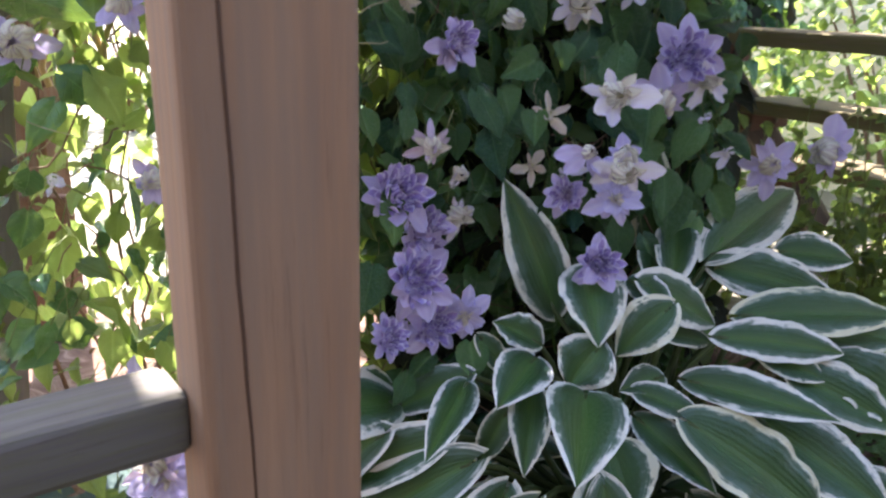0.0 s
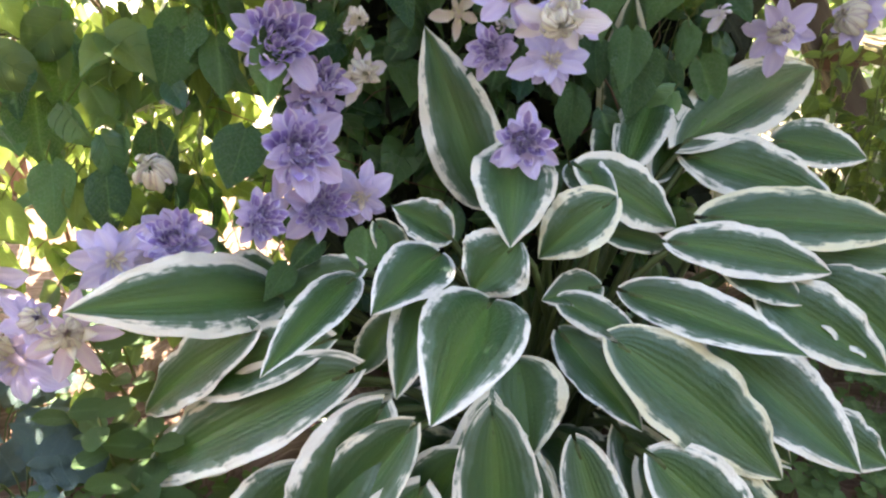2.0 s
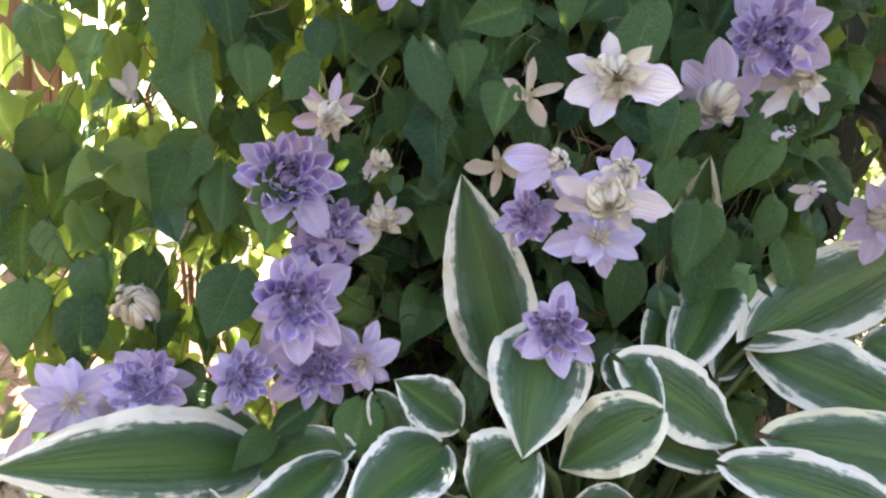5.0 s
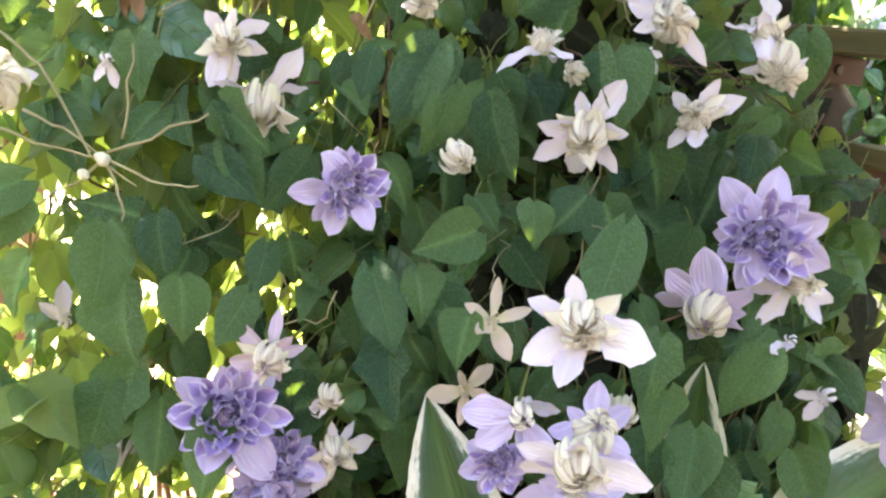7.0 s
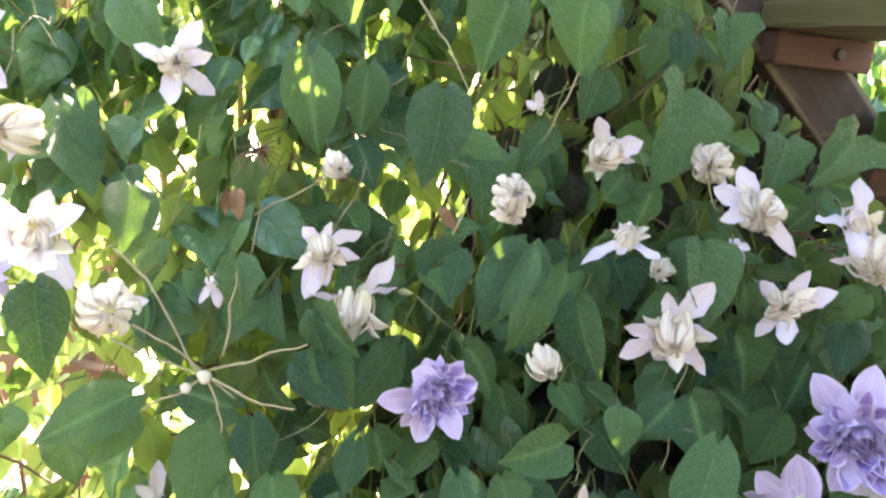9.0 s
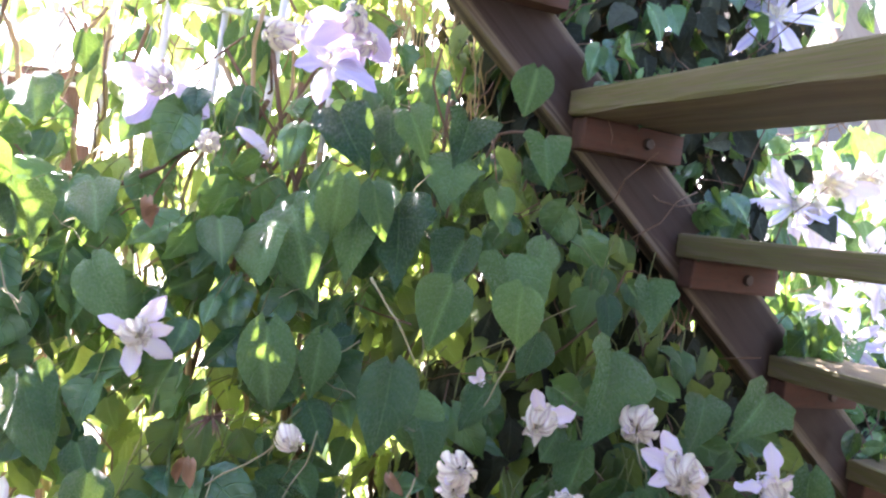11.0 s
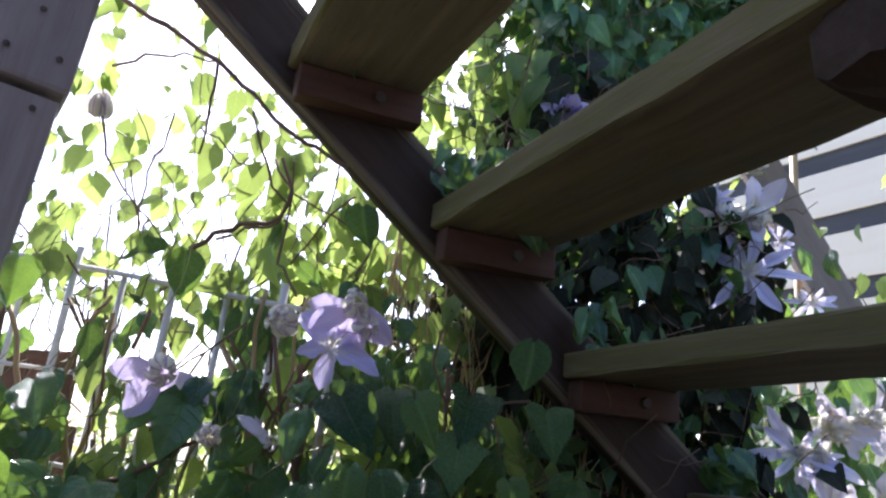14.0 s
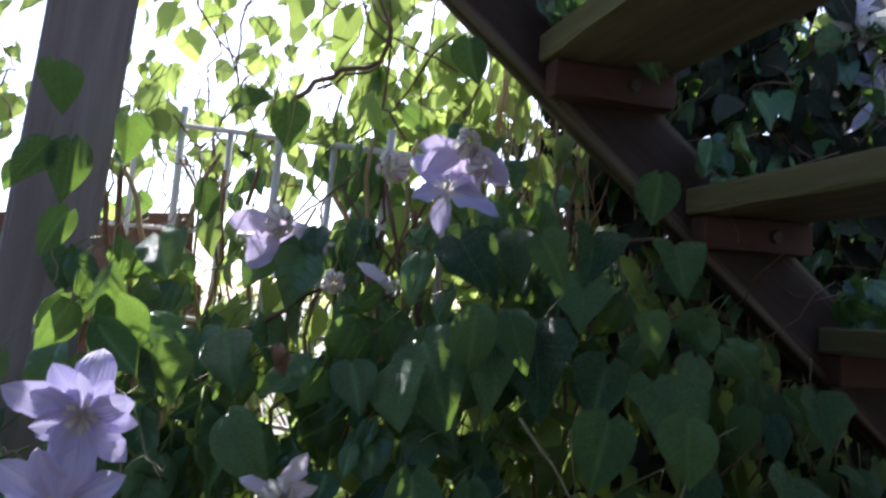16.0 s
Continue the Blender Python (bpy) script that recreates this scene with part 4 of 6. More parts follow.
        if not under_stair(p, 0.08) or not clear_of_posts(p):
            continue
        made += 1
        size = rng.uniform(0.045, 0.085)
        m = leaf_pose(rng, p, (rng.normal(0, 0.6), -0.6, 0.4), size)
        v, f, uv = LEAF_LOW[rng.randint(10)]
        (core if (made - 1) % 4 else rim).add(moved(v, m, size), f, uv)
    for h, name, mat in ((heap, "foliage", LEAF), (core, "inner_foliage", SHADE_LEAF), (rim, "edge_foliage", LEAF_FAR), (back, "back_foliage", LEAF_FAR), (far, "top_foliage", LEAF_FAR)):
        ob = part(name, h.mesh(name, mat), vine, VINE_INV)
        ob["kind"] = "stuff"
    ob = part("stalk_tangle", stalks.mesh("stalk_tangle", STALK), vine, VINE_INV)
    ob["kind"] = "stuff"


vine_leaves()


def spray():
    """An unseen leafy shoot, added off to the side to dapple the rail."""
    rng = np.random.RandomState(15)
    heap = Heap()
    for i in range(32):
        p = Vector((-0.34, 0.52, 0.86)) + Vector((rng.normal(0, 0.09), rng.normal(0, 0.08), rng.normal(0, 0.07)))
        v, f, uv = LEAF_SHAPES[rng.randint(10)]
        heap.add(moved(v, leaf_pose(rng, p, (-0.5, 0.4, 0.8), 1), rng.uniform(0.05, 0.075)), f, uv)
    ob = part("shoot_leaves", heap.mesh("shoot_leaves", LEAF), vine, VINE_INV)
    ob["kind"] = "stuff"
    v, f = tube([(-0.66, 1.25, 0.95), (-0.68, 0.95, 1.0), (-0.50, 0.75, 0.97), (-0.32, 0.58, 0.88)], 0.002, 5)
    part("stem", mesh_from("stem", v, f, None, STEM), vine, VINE_INV)


spray()


def hanging_leaf(at, size, along, face, shape):
    part("leaf", LEAF_MESH[shape], vine, VINE_INV @ aim(at, along, face) @ Matrix.Scale(size * 0.9, 4))


hanging_leaf((-0.454, 1.053, 1.283), 0.071, (0.003, 0.001, -0.065), (0.93, -0.50, 0.01), 1)
hanging_leaf((-0.466, 1.041, 1.280), 0.058, (-0.021, -0.031, -0.044), (0.56, -0.87, -0.00), 2)
hanging_leaf((-0.459, 1.062, 1.213), 0.056, (-0.015, -0.027, -0.047), (0.53, -0.60, -0.10), 3)
hanging_leaf((-0.482, 1.157, 1.335), 0.062, (0.001, 0.002, -0.061), (0.83, -0.46, -0.19), 4)
hanging_leaf((-0.491, 1.061, 1.367), 0.056, (0.005, 0.003, -0.034), (1.03, -0.70, 0.23), 5)
hanging_leaf((-0.397, 1.345, 1.398), 0.078, (0.002, 0.007, -0.078), (0.64, -0.53, -0.30), 6)
hanging_leaf((-0.328, 1.394, 1.327), 0.076, (0.004, 0.001, -0.076), (0.44, -0.50, -0.14), 7)
hanging_leaf((-0.310, 1.417, 1.331), 0.078, (0.013, 0.006, -0.077), (-0.06, -1.36, -0.61), 8)
hanging_leaf((-0.417, 1.327, 1.394), 0.059, (-0.040, -0.039, -0.017), (0.02, -0.90, 0.27), 9)
hanging_leaf((-0.314, 1.258, 1.207), 0.090, (0.010, -0.005, -0.048), (0.41, -0.77, 0.09), 1)
hanging_leaf((-0.074, 1.198, 1.138), 0.074, (-0.002, -0.017, -0.072), (0.32, -0.99, 0.15), 2)
hanging_leaf((-0.037, 1.188, 1.132), 0.061, (0.016, -0.010, -0.051), (0.39, -1.26, 0.46), 3)
hanging_leaf((0.088, 1.176, 1.138), 0.043, (0.014, -0.012, -0.037), (0.34, -1.04, 0.40), 4)
hanging_leaf((-0.146, 1.338, 1.459), 0.060, (0.004, 0.008, -0.057), (0.15, -1.02, -0.10), 5)
hanging_leaf((0.074, 1.405, 1.303), 0.069, (-0.004, -0.004, -0.060), (0.05, -1.09, -0.15), 6)
hanging_leaf((-0.462, 1.271, 1.277), 0.058, (0.009, -0.000, -0.053), (0.48, -0.54, -0.43), 7)
hanging_leaf((-0.499, 1.211, 1.129), 0.087, (0.019, -0.001, -0.052), (0.76, -0.80, 0.39), 8)
hanging_leaf((-0.362, 1.198, 1.091), 0.092, (0.006, -0.016, -0.053), (0.72, -1.50, 0.40), 9)
hanging_leaf((-0.015, 1.207, 1.208), 0.058, (0.016, -0.007, -0.024), (0.32, -0.96, -0.01), 0)
hanging_leaf((0.115, 1.114, 0.855), 0.088, (-0.018, -0.022, -0.062), (0.48, -1.07, 0.67), 1)
hanging_leaf((0.129, 1.112, 0.821), 0.068, (-0.001, -0.021, -0.065), (0.38, -0.43, 0.07), 2)
hanging_leaf((0.160, 1.127, 0.812), 0.077, (0.020, -0.019, -0.072), (-0.25, -0.80, 0.49), 3)
hanging_leaf((0.174, 1.060, 0.717), 0.058, (-0.046, -0.029, -0.019), (0.19, -1.34, 0.34), 4)
hanging_leaf((0.209, 1.103, 0.737), 0.040, (0.008, -0.020, -0.034), (0.27, -1.02, 0.37), 5)
hanging_leaf((0.249, 1.125, 0.746), 0.053, (-0.026, -0.023, -0.040), (0.01, -1.22, 0.25), 6)
hanging_leaf((0.284, 1.079, 0.736), 0.082, (-0.005, -0.023, -0.039), (-0.36, -0.53, 0.29), 7)
hanging_leaf((0.100, 1.037, 0.677), 0.076, (0.024, -0.020, -0.037), (0.42, -1.16, 0.71), 8)
hanging_leaf((0.120, 1.036, 0.624), 0.071, (0.012, -0.027, -0.034), (-0.20, -0.65, 0.58), 9)
hanging_leaf((0.131, 1.051, 0.679), 0.049, (0.022, -0.022, -0.038), (0.78, -1.25, 0.52), 0)
hanging_leaf((-0.101, 0.985, 0.691), 0.081, (0.015, -0.024, -0.047), (0.69, -0.45, 0.36), 1)
hanging_leaf((-0.065, 1.000, 0.703), 0.057, (0.014, -0.017, -0.032), (0.57, -1.33, 0.25), 2)
hanging_leaf((-0.024, 1.026, 0.762), 0.059, (0.028, -0.005, -0.030), (0.61, -0.58, 0.29), 3)
hanging_leaf((-0.031, 1.026, 0.787), 0.046, (0.028, -0.004, -0.035), (1.02, -0.41, 0.31), 4)
hanging_leaf((-0.093, 0.998, 0.642), 0.077, (0.013, -0.028, -0.045), (-0.04, -1.20, 0.34), 5)
hanging_leaf((-0.045, 1.001, 0.655), 0.060, (0.020, -0.021, -0.041), (0.79, -0.72, 0.00), 6)
hanging_leaf((0.018, 0.994, 0.656), 0.054, (-0.004, -0.029, -0.027), (0.38, -0.43, 0.45), 7)
hanging_leaf((0.063, 1.102, 0.840), 0.047, (-0.001, -0.015, -0.033), (0.15, -0.43, 0.25), 8)
hanging_leaf((0.323, 1.052, 0.662), 0.062, (-0.003, -0.025, -0.031), (-0.18, -0.85, 0.54), 9)
hanging_leaf((0.338, 1.093, 0.605), 0.055, (-0.004, -0.024, -0.024), (-0.19, -0.61, 0.87), 0)
hanging_leaf((0.369, 1.120, 0.564), 0.081, (0.001, -0.034, -0.039), (0.09, -0.92, 0.92), 1)
hanging_leaf((0.424, 1.168, 0.629), 0.076, (-0.027, -0.021, -0.035), (-0.21, -0.81, 0.78), 2)
hanging_leaf((0.420, 1.329, 0.896), 0.080, (-0.001, -0.013, -0.075), (0.04, -0.54, 0.27), 3)
hanging_leaf((0.178, 1.052, 0.650), 0.048, (-0.003, -0.028, -0.033), (-0.25, -1.21, 0.89), 4)
hanging_leaf((-0.144, 0.946, 0.717), 0.054, (0.001, -0.023, -0.020), (0.59, -0.61, 0.22), 5)
hanging_leaf((0.019, 1.141, 0.969), 0.095, (0.005, -0.017, -0.066), (0.58, -1.04, 0.60), 1)
hanging_leaf((0.113, 1.114, 0.851), 0.080, (-0.016, -0.027, -0.040), (0.07, -0.67, 0.59), 2)
hanging_leaf((-0.109, 1.140, 0.985), 0.096, (0.012, -0.015, -0.094), (0.30, -0.60, -0.02), 3)
hanging_leaf((0.061, 1.164, 1.048), 0.072, (-0.007, -0.012, -0.034), (0.06, -0.78, -0.04), 4)
hanging_leaf((0.125, 1.174, 1.054), 0.064, (-0.004, -0.010, -0.060), (0.02, -1.07, -0.14), 5)
hanging_leaf((-0.160, 0.971, 0.879), 0.059, (0.011, -0.015, -0.030), (0.91, -0.59, 0.36), 6)
hanging_leaf((-0.275, 1.021, 0.924), 0.092, (0.020, -0.003, -0.035), (0.68, -0.59, 0.73), 7)
hanging_leaf((-0.134, 0.941, 0.728), 0.079, (-0.015, -0.039, -0.010), (0.81, -0.81, 0.81), 8)
hanging_leaf((-0.078, 0.990, 0.833), 0.050, (0.016, -0.015, -0.029), (0.50, -0.85, 0.93), 9)
hanging_leaf((-0.031, 1.031, 0.791), 0.055, (0.030, -0.007, -0.020), (0.33, -0.96, 0.03), 0)
hanging_leaf((-0.037, 1.016, 0.751), 0.062, (0.047, -0.002, -0.022), (0.09, -0.70, 0.41), 1)
hanging_leaf((-0.201, 0.919, 0.808), 0.073, (0.020, -0.015, -0.035), (0.83, -0.93, 0.30), 2)
hanging_leaf((-0.062, 1.160, 0.981), 0.068, (0.005, -0.014, -0.050), (0.59, -0.54, 0.36), 3)
hanging_leaf((0.248, 1.202, 0.858), 0.081, (0.011, -0.020, -0.034), (0.29, -0.56, 0.65), 4)
hanging_leaf((-0.229, 0.939, 0.410), 0.082, (0.017, -0.033, -0.055), (0.30, -0.79, 0.72), 1)
hanging_leaf((-0.172, 0.944, 0.408), 0.075, (0.018, -0.037, -0.060), (0.37, -0.68, 0.18), 2)
hanging_leaf((-0.140, 1.000, 0.437), 0.086, (0.015, -0.039, -0.070), (0.22, -0.70, -0.02), 3)
hanging_leaf((-0.220, 1.003, 0.522), 0.088, (-0.006, -0.040, -0.063), (0.23, -0.83, 0.01), 4)
hanging_leaf((-0.255, 0.973, 0.471), 0.084, (0.011, -0.037, -0.068), (0.56, -0.99, 0.42), 5)
hanging_leaf((-0.026, 0.971, 0.460), 0.075, (-0.005, -0.042, -0.060), (0.27, -0.83, 0.40), 6)
hanging_leaf((-0.066, 1.009, 0.542), 0.072, (0.012, -0.022, -0.047), (0.39, -1.05, 0.57), 7)
hanging_leaf((-0.003, 0.987, 0.553), 0.077, (0.007, -0.026, -0.050), (0.74, -0.87, 0.48), 8)
hanging_leaf((-0.266, 0.957, 0.522), 0.077, (0.017, -0.027, -0.067), (0.28, -0.61, 0.25), 9)
hanging_leaf((-0.100, 1.021, 0.559), 0.079, (-0.009, -0.032, -0.053), (0.20, -0.75, 0.46), 0)
hanging_leaf((0.025, 0.936, 0.323), 0.053, (-0.009, -0.033, -0.024), (0.55, -0.46, 0.56), 1)
hanging_leaf((0.055, 0.961, 0.342), 0.049, (-0.028, -0.032, -0.015), (0.27, -0.41, 0.91), 2)
hanging_leaf((0.317, 1.142, 0.483), 0.074, (-0.001, -0.025, -0.041), (0.11, -0.63, 0.33), 3)
hanging_leaf((0.378, 1.122, 0.542), 0.087, (0.001, -0.028, -0.058), (0.03, -0.61, 0.83), 4)
hanging_leaf((0.332, 1.125, 0.549), 0.057, (0.003, -0.024, -0.046), (-0.28, -1.04, 0.51), 5)
hanging_leaf((0.104, 0.968, 0.359), 0.062, (0.007, -0.027, -0.026), (0.11, -0.97, 0.83), 6)
hanging_leaf((-0.077, 1.261, 1.124), 0.110, (0.024, -0.063, -0.074), (0.29, -0.75, 0.21), 0)
hanging_leaf((-0.038, 1.277, 1.119), 0.110, (0.033, -0.066, -0.084), (0.30, -0.88, 0.06), 9)
hanging_leaf((-0.135, 1.216, 1.102), 0.108, (0.048, -0.047, -0.071), (0.05, -1.07, 0.29), 12)
hanging_leaf((0.038, 1.290, 1.086), 0.099, (-0.008, -0.068, -0.059), (0.00, -0.87, 0.17), 22)
hanging_leaf((0.082, 1.301, 1.072), 0.101, (0.037, -0.050, -0.067), (0.24, -0.64, 0.47), 5)
hanging_leaf((0.120, 1.341, 1.097), 0.073, (0.000, -0.052, -0.041), (0.18, -0.82, 0.22), 7)
hanging_leaf((-0.134, 1.305, 1.215), 0.090, (0.045, -0.041, -0.054), (0.01, -0.83, 0.48), 5)
hanging_leaf((-0.083, 1.342, 1.227), 0.085, (0.018, -0.054, -0.052), (0.08, -0.65, 0.45), 20)
hanging_leaf((0.001, 1.388, 1.229), 0.094, (0.013, -0.062, -0.057), (0.58, -0.76, 0.55), 18)
hanging_leaf((0.090, 1.431, 1.222), 0.077, (0.014, -0.052, -0.045), (0.18, -0.89, 0.28), 5)
hanging_leaf((0.001, 1.346, 1.179), 0.082, (0.009, -0.056, -0.049), (0.29, -0.92, 0.17), 21)
hanging_leaf((-0.314, 1.131, 1.099), 0.072, (0.039, -0.031, -0.043), (0.29, -0.73, 0.39), 16)
hanging_leaf((-0.193, 1.172, 1.078), 0.067, (0.030, -0.034, -0.041), (0.36, -0.77, 0.53), 11)
hanging_leaf((-0.151, 1.190, 1.076), 0.079, (0.027, -0.042, -0.051), (0.09, -0.87, 0.16), 16)
hanging_leaf((-0.280, 1.098, 1.026), 0.080, (0.049, -0.027, -0.047), (-0.06, -0.68, 0.43), 2)
hanging_leaf((-0.424, 1.153, 1.200), 0.076, (0.042, -0.033, -0.044), (0.15, -0.75, 0.46), 10)
hanging_leaf((0.195, 1.338, 1.043), 0.053, (0.013, -0.036, -0.030), (0.38, -0.91, 0.42), 17)
hanging_leaf((0.237, 1.376, 1.064), 0.070, (0.015, -0.045, -0.043), (0.28, -0.69, 0.34), 9)
hanging_leaf((-0.224, 1.036, 0.874), 0.056, (0.035, -0.021, -0.031), (-0.06, -0.98, 0.58), 11)
hanging_leaf((0.262, 1.173, 0.733), 0.067, (0.024, -0.032, -0.046), (-0.09, -0.86, 0.06), 12)
hanging_leaf((0.007, 1.042, 0.682), 0.050, (0.008, -0.029, -0.034), (0.23, -0.80, 0.09), 7)
hanging_leaf((0.387, 1.267, 0.797), 0.063, (-0.002, -0.043, -0.038), (0.09, -1.01, 0.59), 1)
hanging_leaf((0.306, 1.155, 0.653), 0.049, (0.020, -0.025, -0.031), (-0.01, -0.82, 0.15), 17)
hanging_leaf((0.423, 1.200, 0.638), 0.062, (-0.028, -0.043, -0.023), (0.38, -0.83, 0.44), 11)
hanging_leaf((0.248, 1.235, 0.855), 0.061, (-0.003, -0.043, -0.035), (0.20, -0.69, 0.36), 21)
hanging_leaf((0.309, 1.330, 0.953), 0.069, (0.000, -0.048, -0.041), (0.24, -0.68, 0.46), 12)
hanging_leaf((0.208, 1.305, 0.990), 0.109, (0.003, -0.068, -0.072), (0.53, -0.71, 0.21), 5)
hanging_leaf((0.374, 1.371, 0.962), 0.086, (-0.024, -0.062, -0.041), (0.29, -1.00, 0.16), 9)
hanging_leaf((-0.282, 1.039, 0.925), 0.063, (0.041, -0.021, -0.034), (0.04, -0.62, 0.47), 4)


# leaves added sunward of the two flowers nearest the post to shade them
for k in range(9):
    tuft = np.random.RandomState(300 + k)
    spot = Vector((-0.312, 0.950, 1.005 + 0.012 * (k - 4))) + SUN * tuft.uniform(0.09, 0.16) + Vector(tuft.normal(0, 0.018, 3))
    hanging_leaf(spot, tuft.uniform(0.055, 0.075), (tuft.normal(0, 0.4), tuft.normal(0.2, 0.3), -0.5), tuple(SUN + Vector(tuft.normal(0, 0.3, 3))), 4 + k)


def wander(rng, a, b, n, sway):
    a, b = Vector(a), Vector(b)
    off, pts = Vector(), []
    for i in range(n + 1):
        t = i / n
        off = off * 0.82 + Vector(rng.normal(0, sway, 3))
        pts.append(a.lerp(b, t) + off * math.sin(math.pi * t) ** 0.5)
    return pts


def vine_stems():
    rng = np.random.RandomState(11)
    for i in range(16):
        x0 = rng.uniform(-0.75, 0.45)
        x1 = x0 + rng.normal(-0.08, 0.2)
        z1 = rng.uniform(1.1, 1.42) if x1 < 0.0 else rng.uniform(0.8, 1.05)
        pts = wander(rng, (x0, 1.40 + rng.uniform(-0.03, 0.06), 0.0), (x1, 1.42 + rng.uniform(-0.03, 0.1), z1), 18, 0.016)
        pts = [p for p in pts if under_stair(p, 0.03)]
        r = rng.uniform(0.0022, 0.005)
        v, f = tube(pts, [r * (1 - 0.5 * k / len(pts)) for k in range(len(pts))], 6)
        part("stem", mesh_from("stem", v, f, None, STEM), vine, VINE_INV)
    heap = Heap()
    for i in range(150):
        x0, z0 = rng.uniform(-0.8, 0.55), rng.uniform(0.2, 1.45)
        y0 = front(x0, z0) + rng.uniform(0.05, 0.25)
        d = Vector((rng.normal(0, 0.14), rng.normal(0, 0.06), rng.normal(0.02, 0.16)))
        a = Vector((x0, y0, z0))
        pts = [p for p in wander(rng, a, a + d, 8, 0.008) if under_stair(p, 0.05) and clear_of_posts(p) and p.y > front(p.x, p.z) + 0.05]
        if len(pts) > 2:
            heap.add(*tube(pts, rng.uniform(0.0008, 0.0017), 4))
    ob = part("stem_tangle", heap.mesh("stem_tangle", STEM), vine, VINE_INV)
    ob["kind"] = "stuff"
    # thick old canes on the trellis
    for i in range(34):
        x0 = rng.uniform(-0.92, -0.1)
        pts = wander(rng, (x0, 1.39, 0.62), (x0 + rng.normal(0.06, 0.12), 1.39 + rng.uniform(-0.03, 0.02), rng.uniform(1.15, 1.36)), 14, 0.012)
        r = rng.uniform(0.003, 0.0065)
        v, f = tube(pts, [r * (1 - 0.35 * k / len(pts)) for k in range(len(pts))], 6)
        # every other cane takes a golden tan that paints it as lit
        part("stem", mesh_from("stem", v, f, None, BAMBOO if i % 2 else STEM), vine, VINE_INV)
    # fine tan leaf stalks that cross in front of the leaves
    fine = Heap()
    for i in range(110):
        x0, z0 = rng.uniform(-0.8, 0.3), rng.uniform(0.6, 1.35)
        if x0 + z0 > 1.2:
            continue
        a = Vector((x0, front(x0, z0) - rng.uniform(-0.03, 0.02), z0))
        if not clear_of_posts(a):
            continue
        b = a + Vector((rng.normal(0, 0.05), rng.normal(0.02, 0.02), rng.normal(0.02, 0.06)))
        fine.add(*tube(wander(rng, a, b, 6, 0.004), rng.uniform(0.0005, 0.0008), 4))
    ob = part("fine_stalk_tangle", fine.mesh("fine_stalk_tangle", TENDRIL), vine, VINE_INV)
    ob["kind"] = "stuff"
    # thin brown shoots that climb against the light above the trellis
    shoots = Heap()
    for i in range(110):
        x0, z0 = rng.uniform(-0.95, 0.05), rng.uniform(0.95, 1.5)
        a = Vector((x0, rng.uniform(1.36, 1.75), z0))
        b = a + Vector((rng.normal(0.04, 0.14), rng.normal(0, 0.05), rng.uniform(0.1, 0.42)))
        pts = [p for p in wander(rng, a, b, 9, 0.010) if under_stair(p, 0.04) and clear_of_posts(p)]
        if len(pts) > 3:
            shoots.add(*tube(pts, rng.uniform(0.0008, 0.0022), 5))
    ob = part("shoot_tangle", shoots.mesh("shoot_tangle", STEM), vine, VINE_INV)
    ob["kind"] = "stuff"
    # dry stems hang beside the stringer
    dry = Heap()
    for i in range(120):
        q, w = rng.uniform(-0.05, 0.75), rng.uniform(0.05, 0.20)
        e = STAIR0 + DOWN * q - ALONG * w
        a = Vector((e.x, e.y, 1.50 - 0.8 * q))
        dry.add(*tube(wander(rng, a, a - Vector((rng.normal(0, 0.05), rng.normal(0, 0.03), rng.uniform(0.15, 0.45))), 7, 0.006), rng.uniform(0.0009, 0.002), 4))
    ob = part("dry_stem_tangle", dry.mesh("dry_stem_tangle", BAMBOO), vine, VINE_INV)
    ob["kind"] = "stuff"

vine_stems()


def branch(r, *points):
    pts = [Vector(p) for p in points]
    fine = []
    for a, b in zip(pts, pts[1:]):
        fine += [a.lerp(b, k / 3) + Vector((0, 0.004 * math.sin(7 * k), 0.002 * math.cos(5 * k))) for k in range(3)]
    fine.append(pts[-1])
    v, f = tube(fine, [r * (1.15 - 0.5 * i / len(fine)) for i in range(len(fine))], 6)
    part("stem", mesh_from("stem", v, f, None, STEM if r > 0.0017 else TENDRIL), vine, VINE_INV)


branch(0.0042, (-0.676, 1.360, 1.851), (-0.610, 1.360, 1.821), (-0.509, 1.360, 1.760), (-0.409, 1.360, 1.694), (-0.343, 1.360, 1.638), (-0.285, 1.360, 1.581), (-0.234, 1.360, 1.552), (-0.185, 1.360, 1.524))
branch(0.0038, (-0.429, 1.400, 1.414), (-0.394, 1.400, 1.439), (-0.353, 1.400, 1.453), (-0.294, 1.400, 1.461), (-0.281, 1.400, 1.505), (-0.303, 1.400, 1.555))
branch(0.0018, (-0.564, 1.330, 1.595), (-0.544, 1.330, 1.534), (-0.502, 1.330, 1.480), (-0.457, 1.330, 1.440), (-0.411, 1.330, 1.395))
branch(0.0024, (-0.591, 1.360, 1.695), (-0.537, 1.360, 1.712), (-0.468, 1.360, 1.710), (-0.409, 1.360, 1.694))
branch(0.0024, (-0.409, 1.360, 1.694), (-0.410, 1.360, 1.635), (-0.413, 1.360, 1.547))
branch(0.0022, (-0.420, 1.450, 1.444), (-0.375, 1.450, 1.463), (-0.321, 1.450, 1.471), (-0.307, 1.450, 1.519), (-0.310, 1.450, 1.569))
branch(0.0022, (-0.322, 1.360, 1.285), (-0.281, 1.360, 1.234), (-0.251, 1.360, 1.199), (-0.221, 1.360, 1.158))
branch(0.003, (-0.528, 1.450, 1.273), (-0.508, 1.450, 1.354), (-0.468, 1.450, 1.400), (-0.431, 1.450, 1.410))
branch(0.003, (-0.394, 1.250, 1.094), (-0.344, 1.250, 1.112), (-0.310, 1.250, 1.136), (-0.269, 1.250, 1.159))
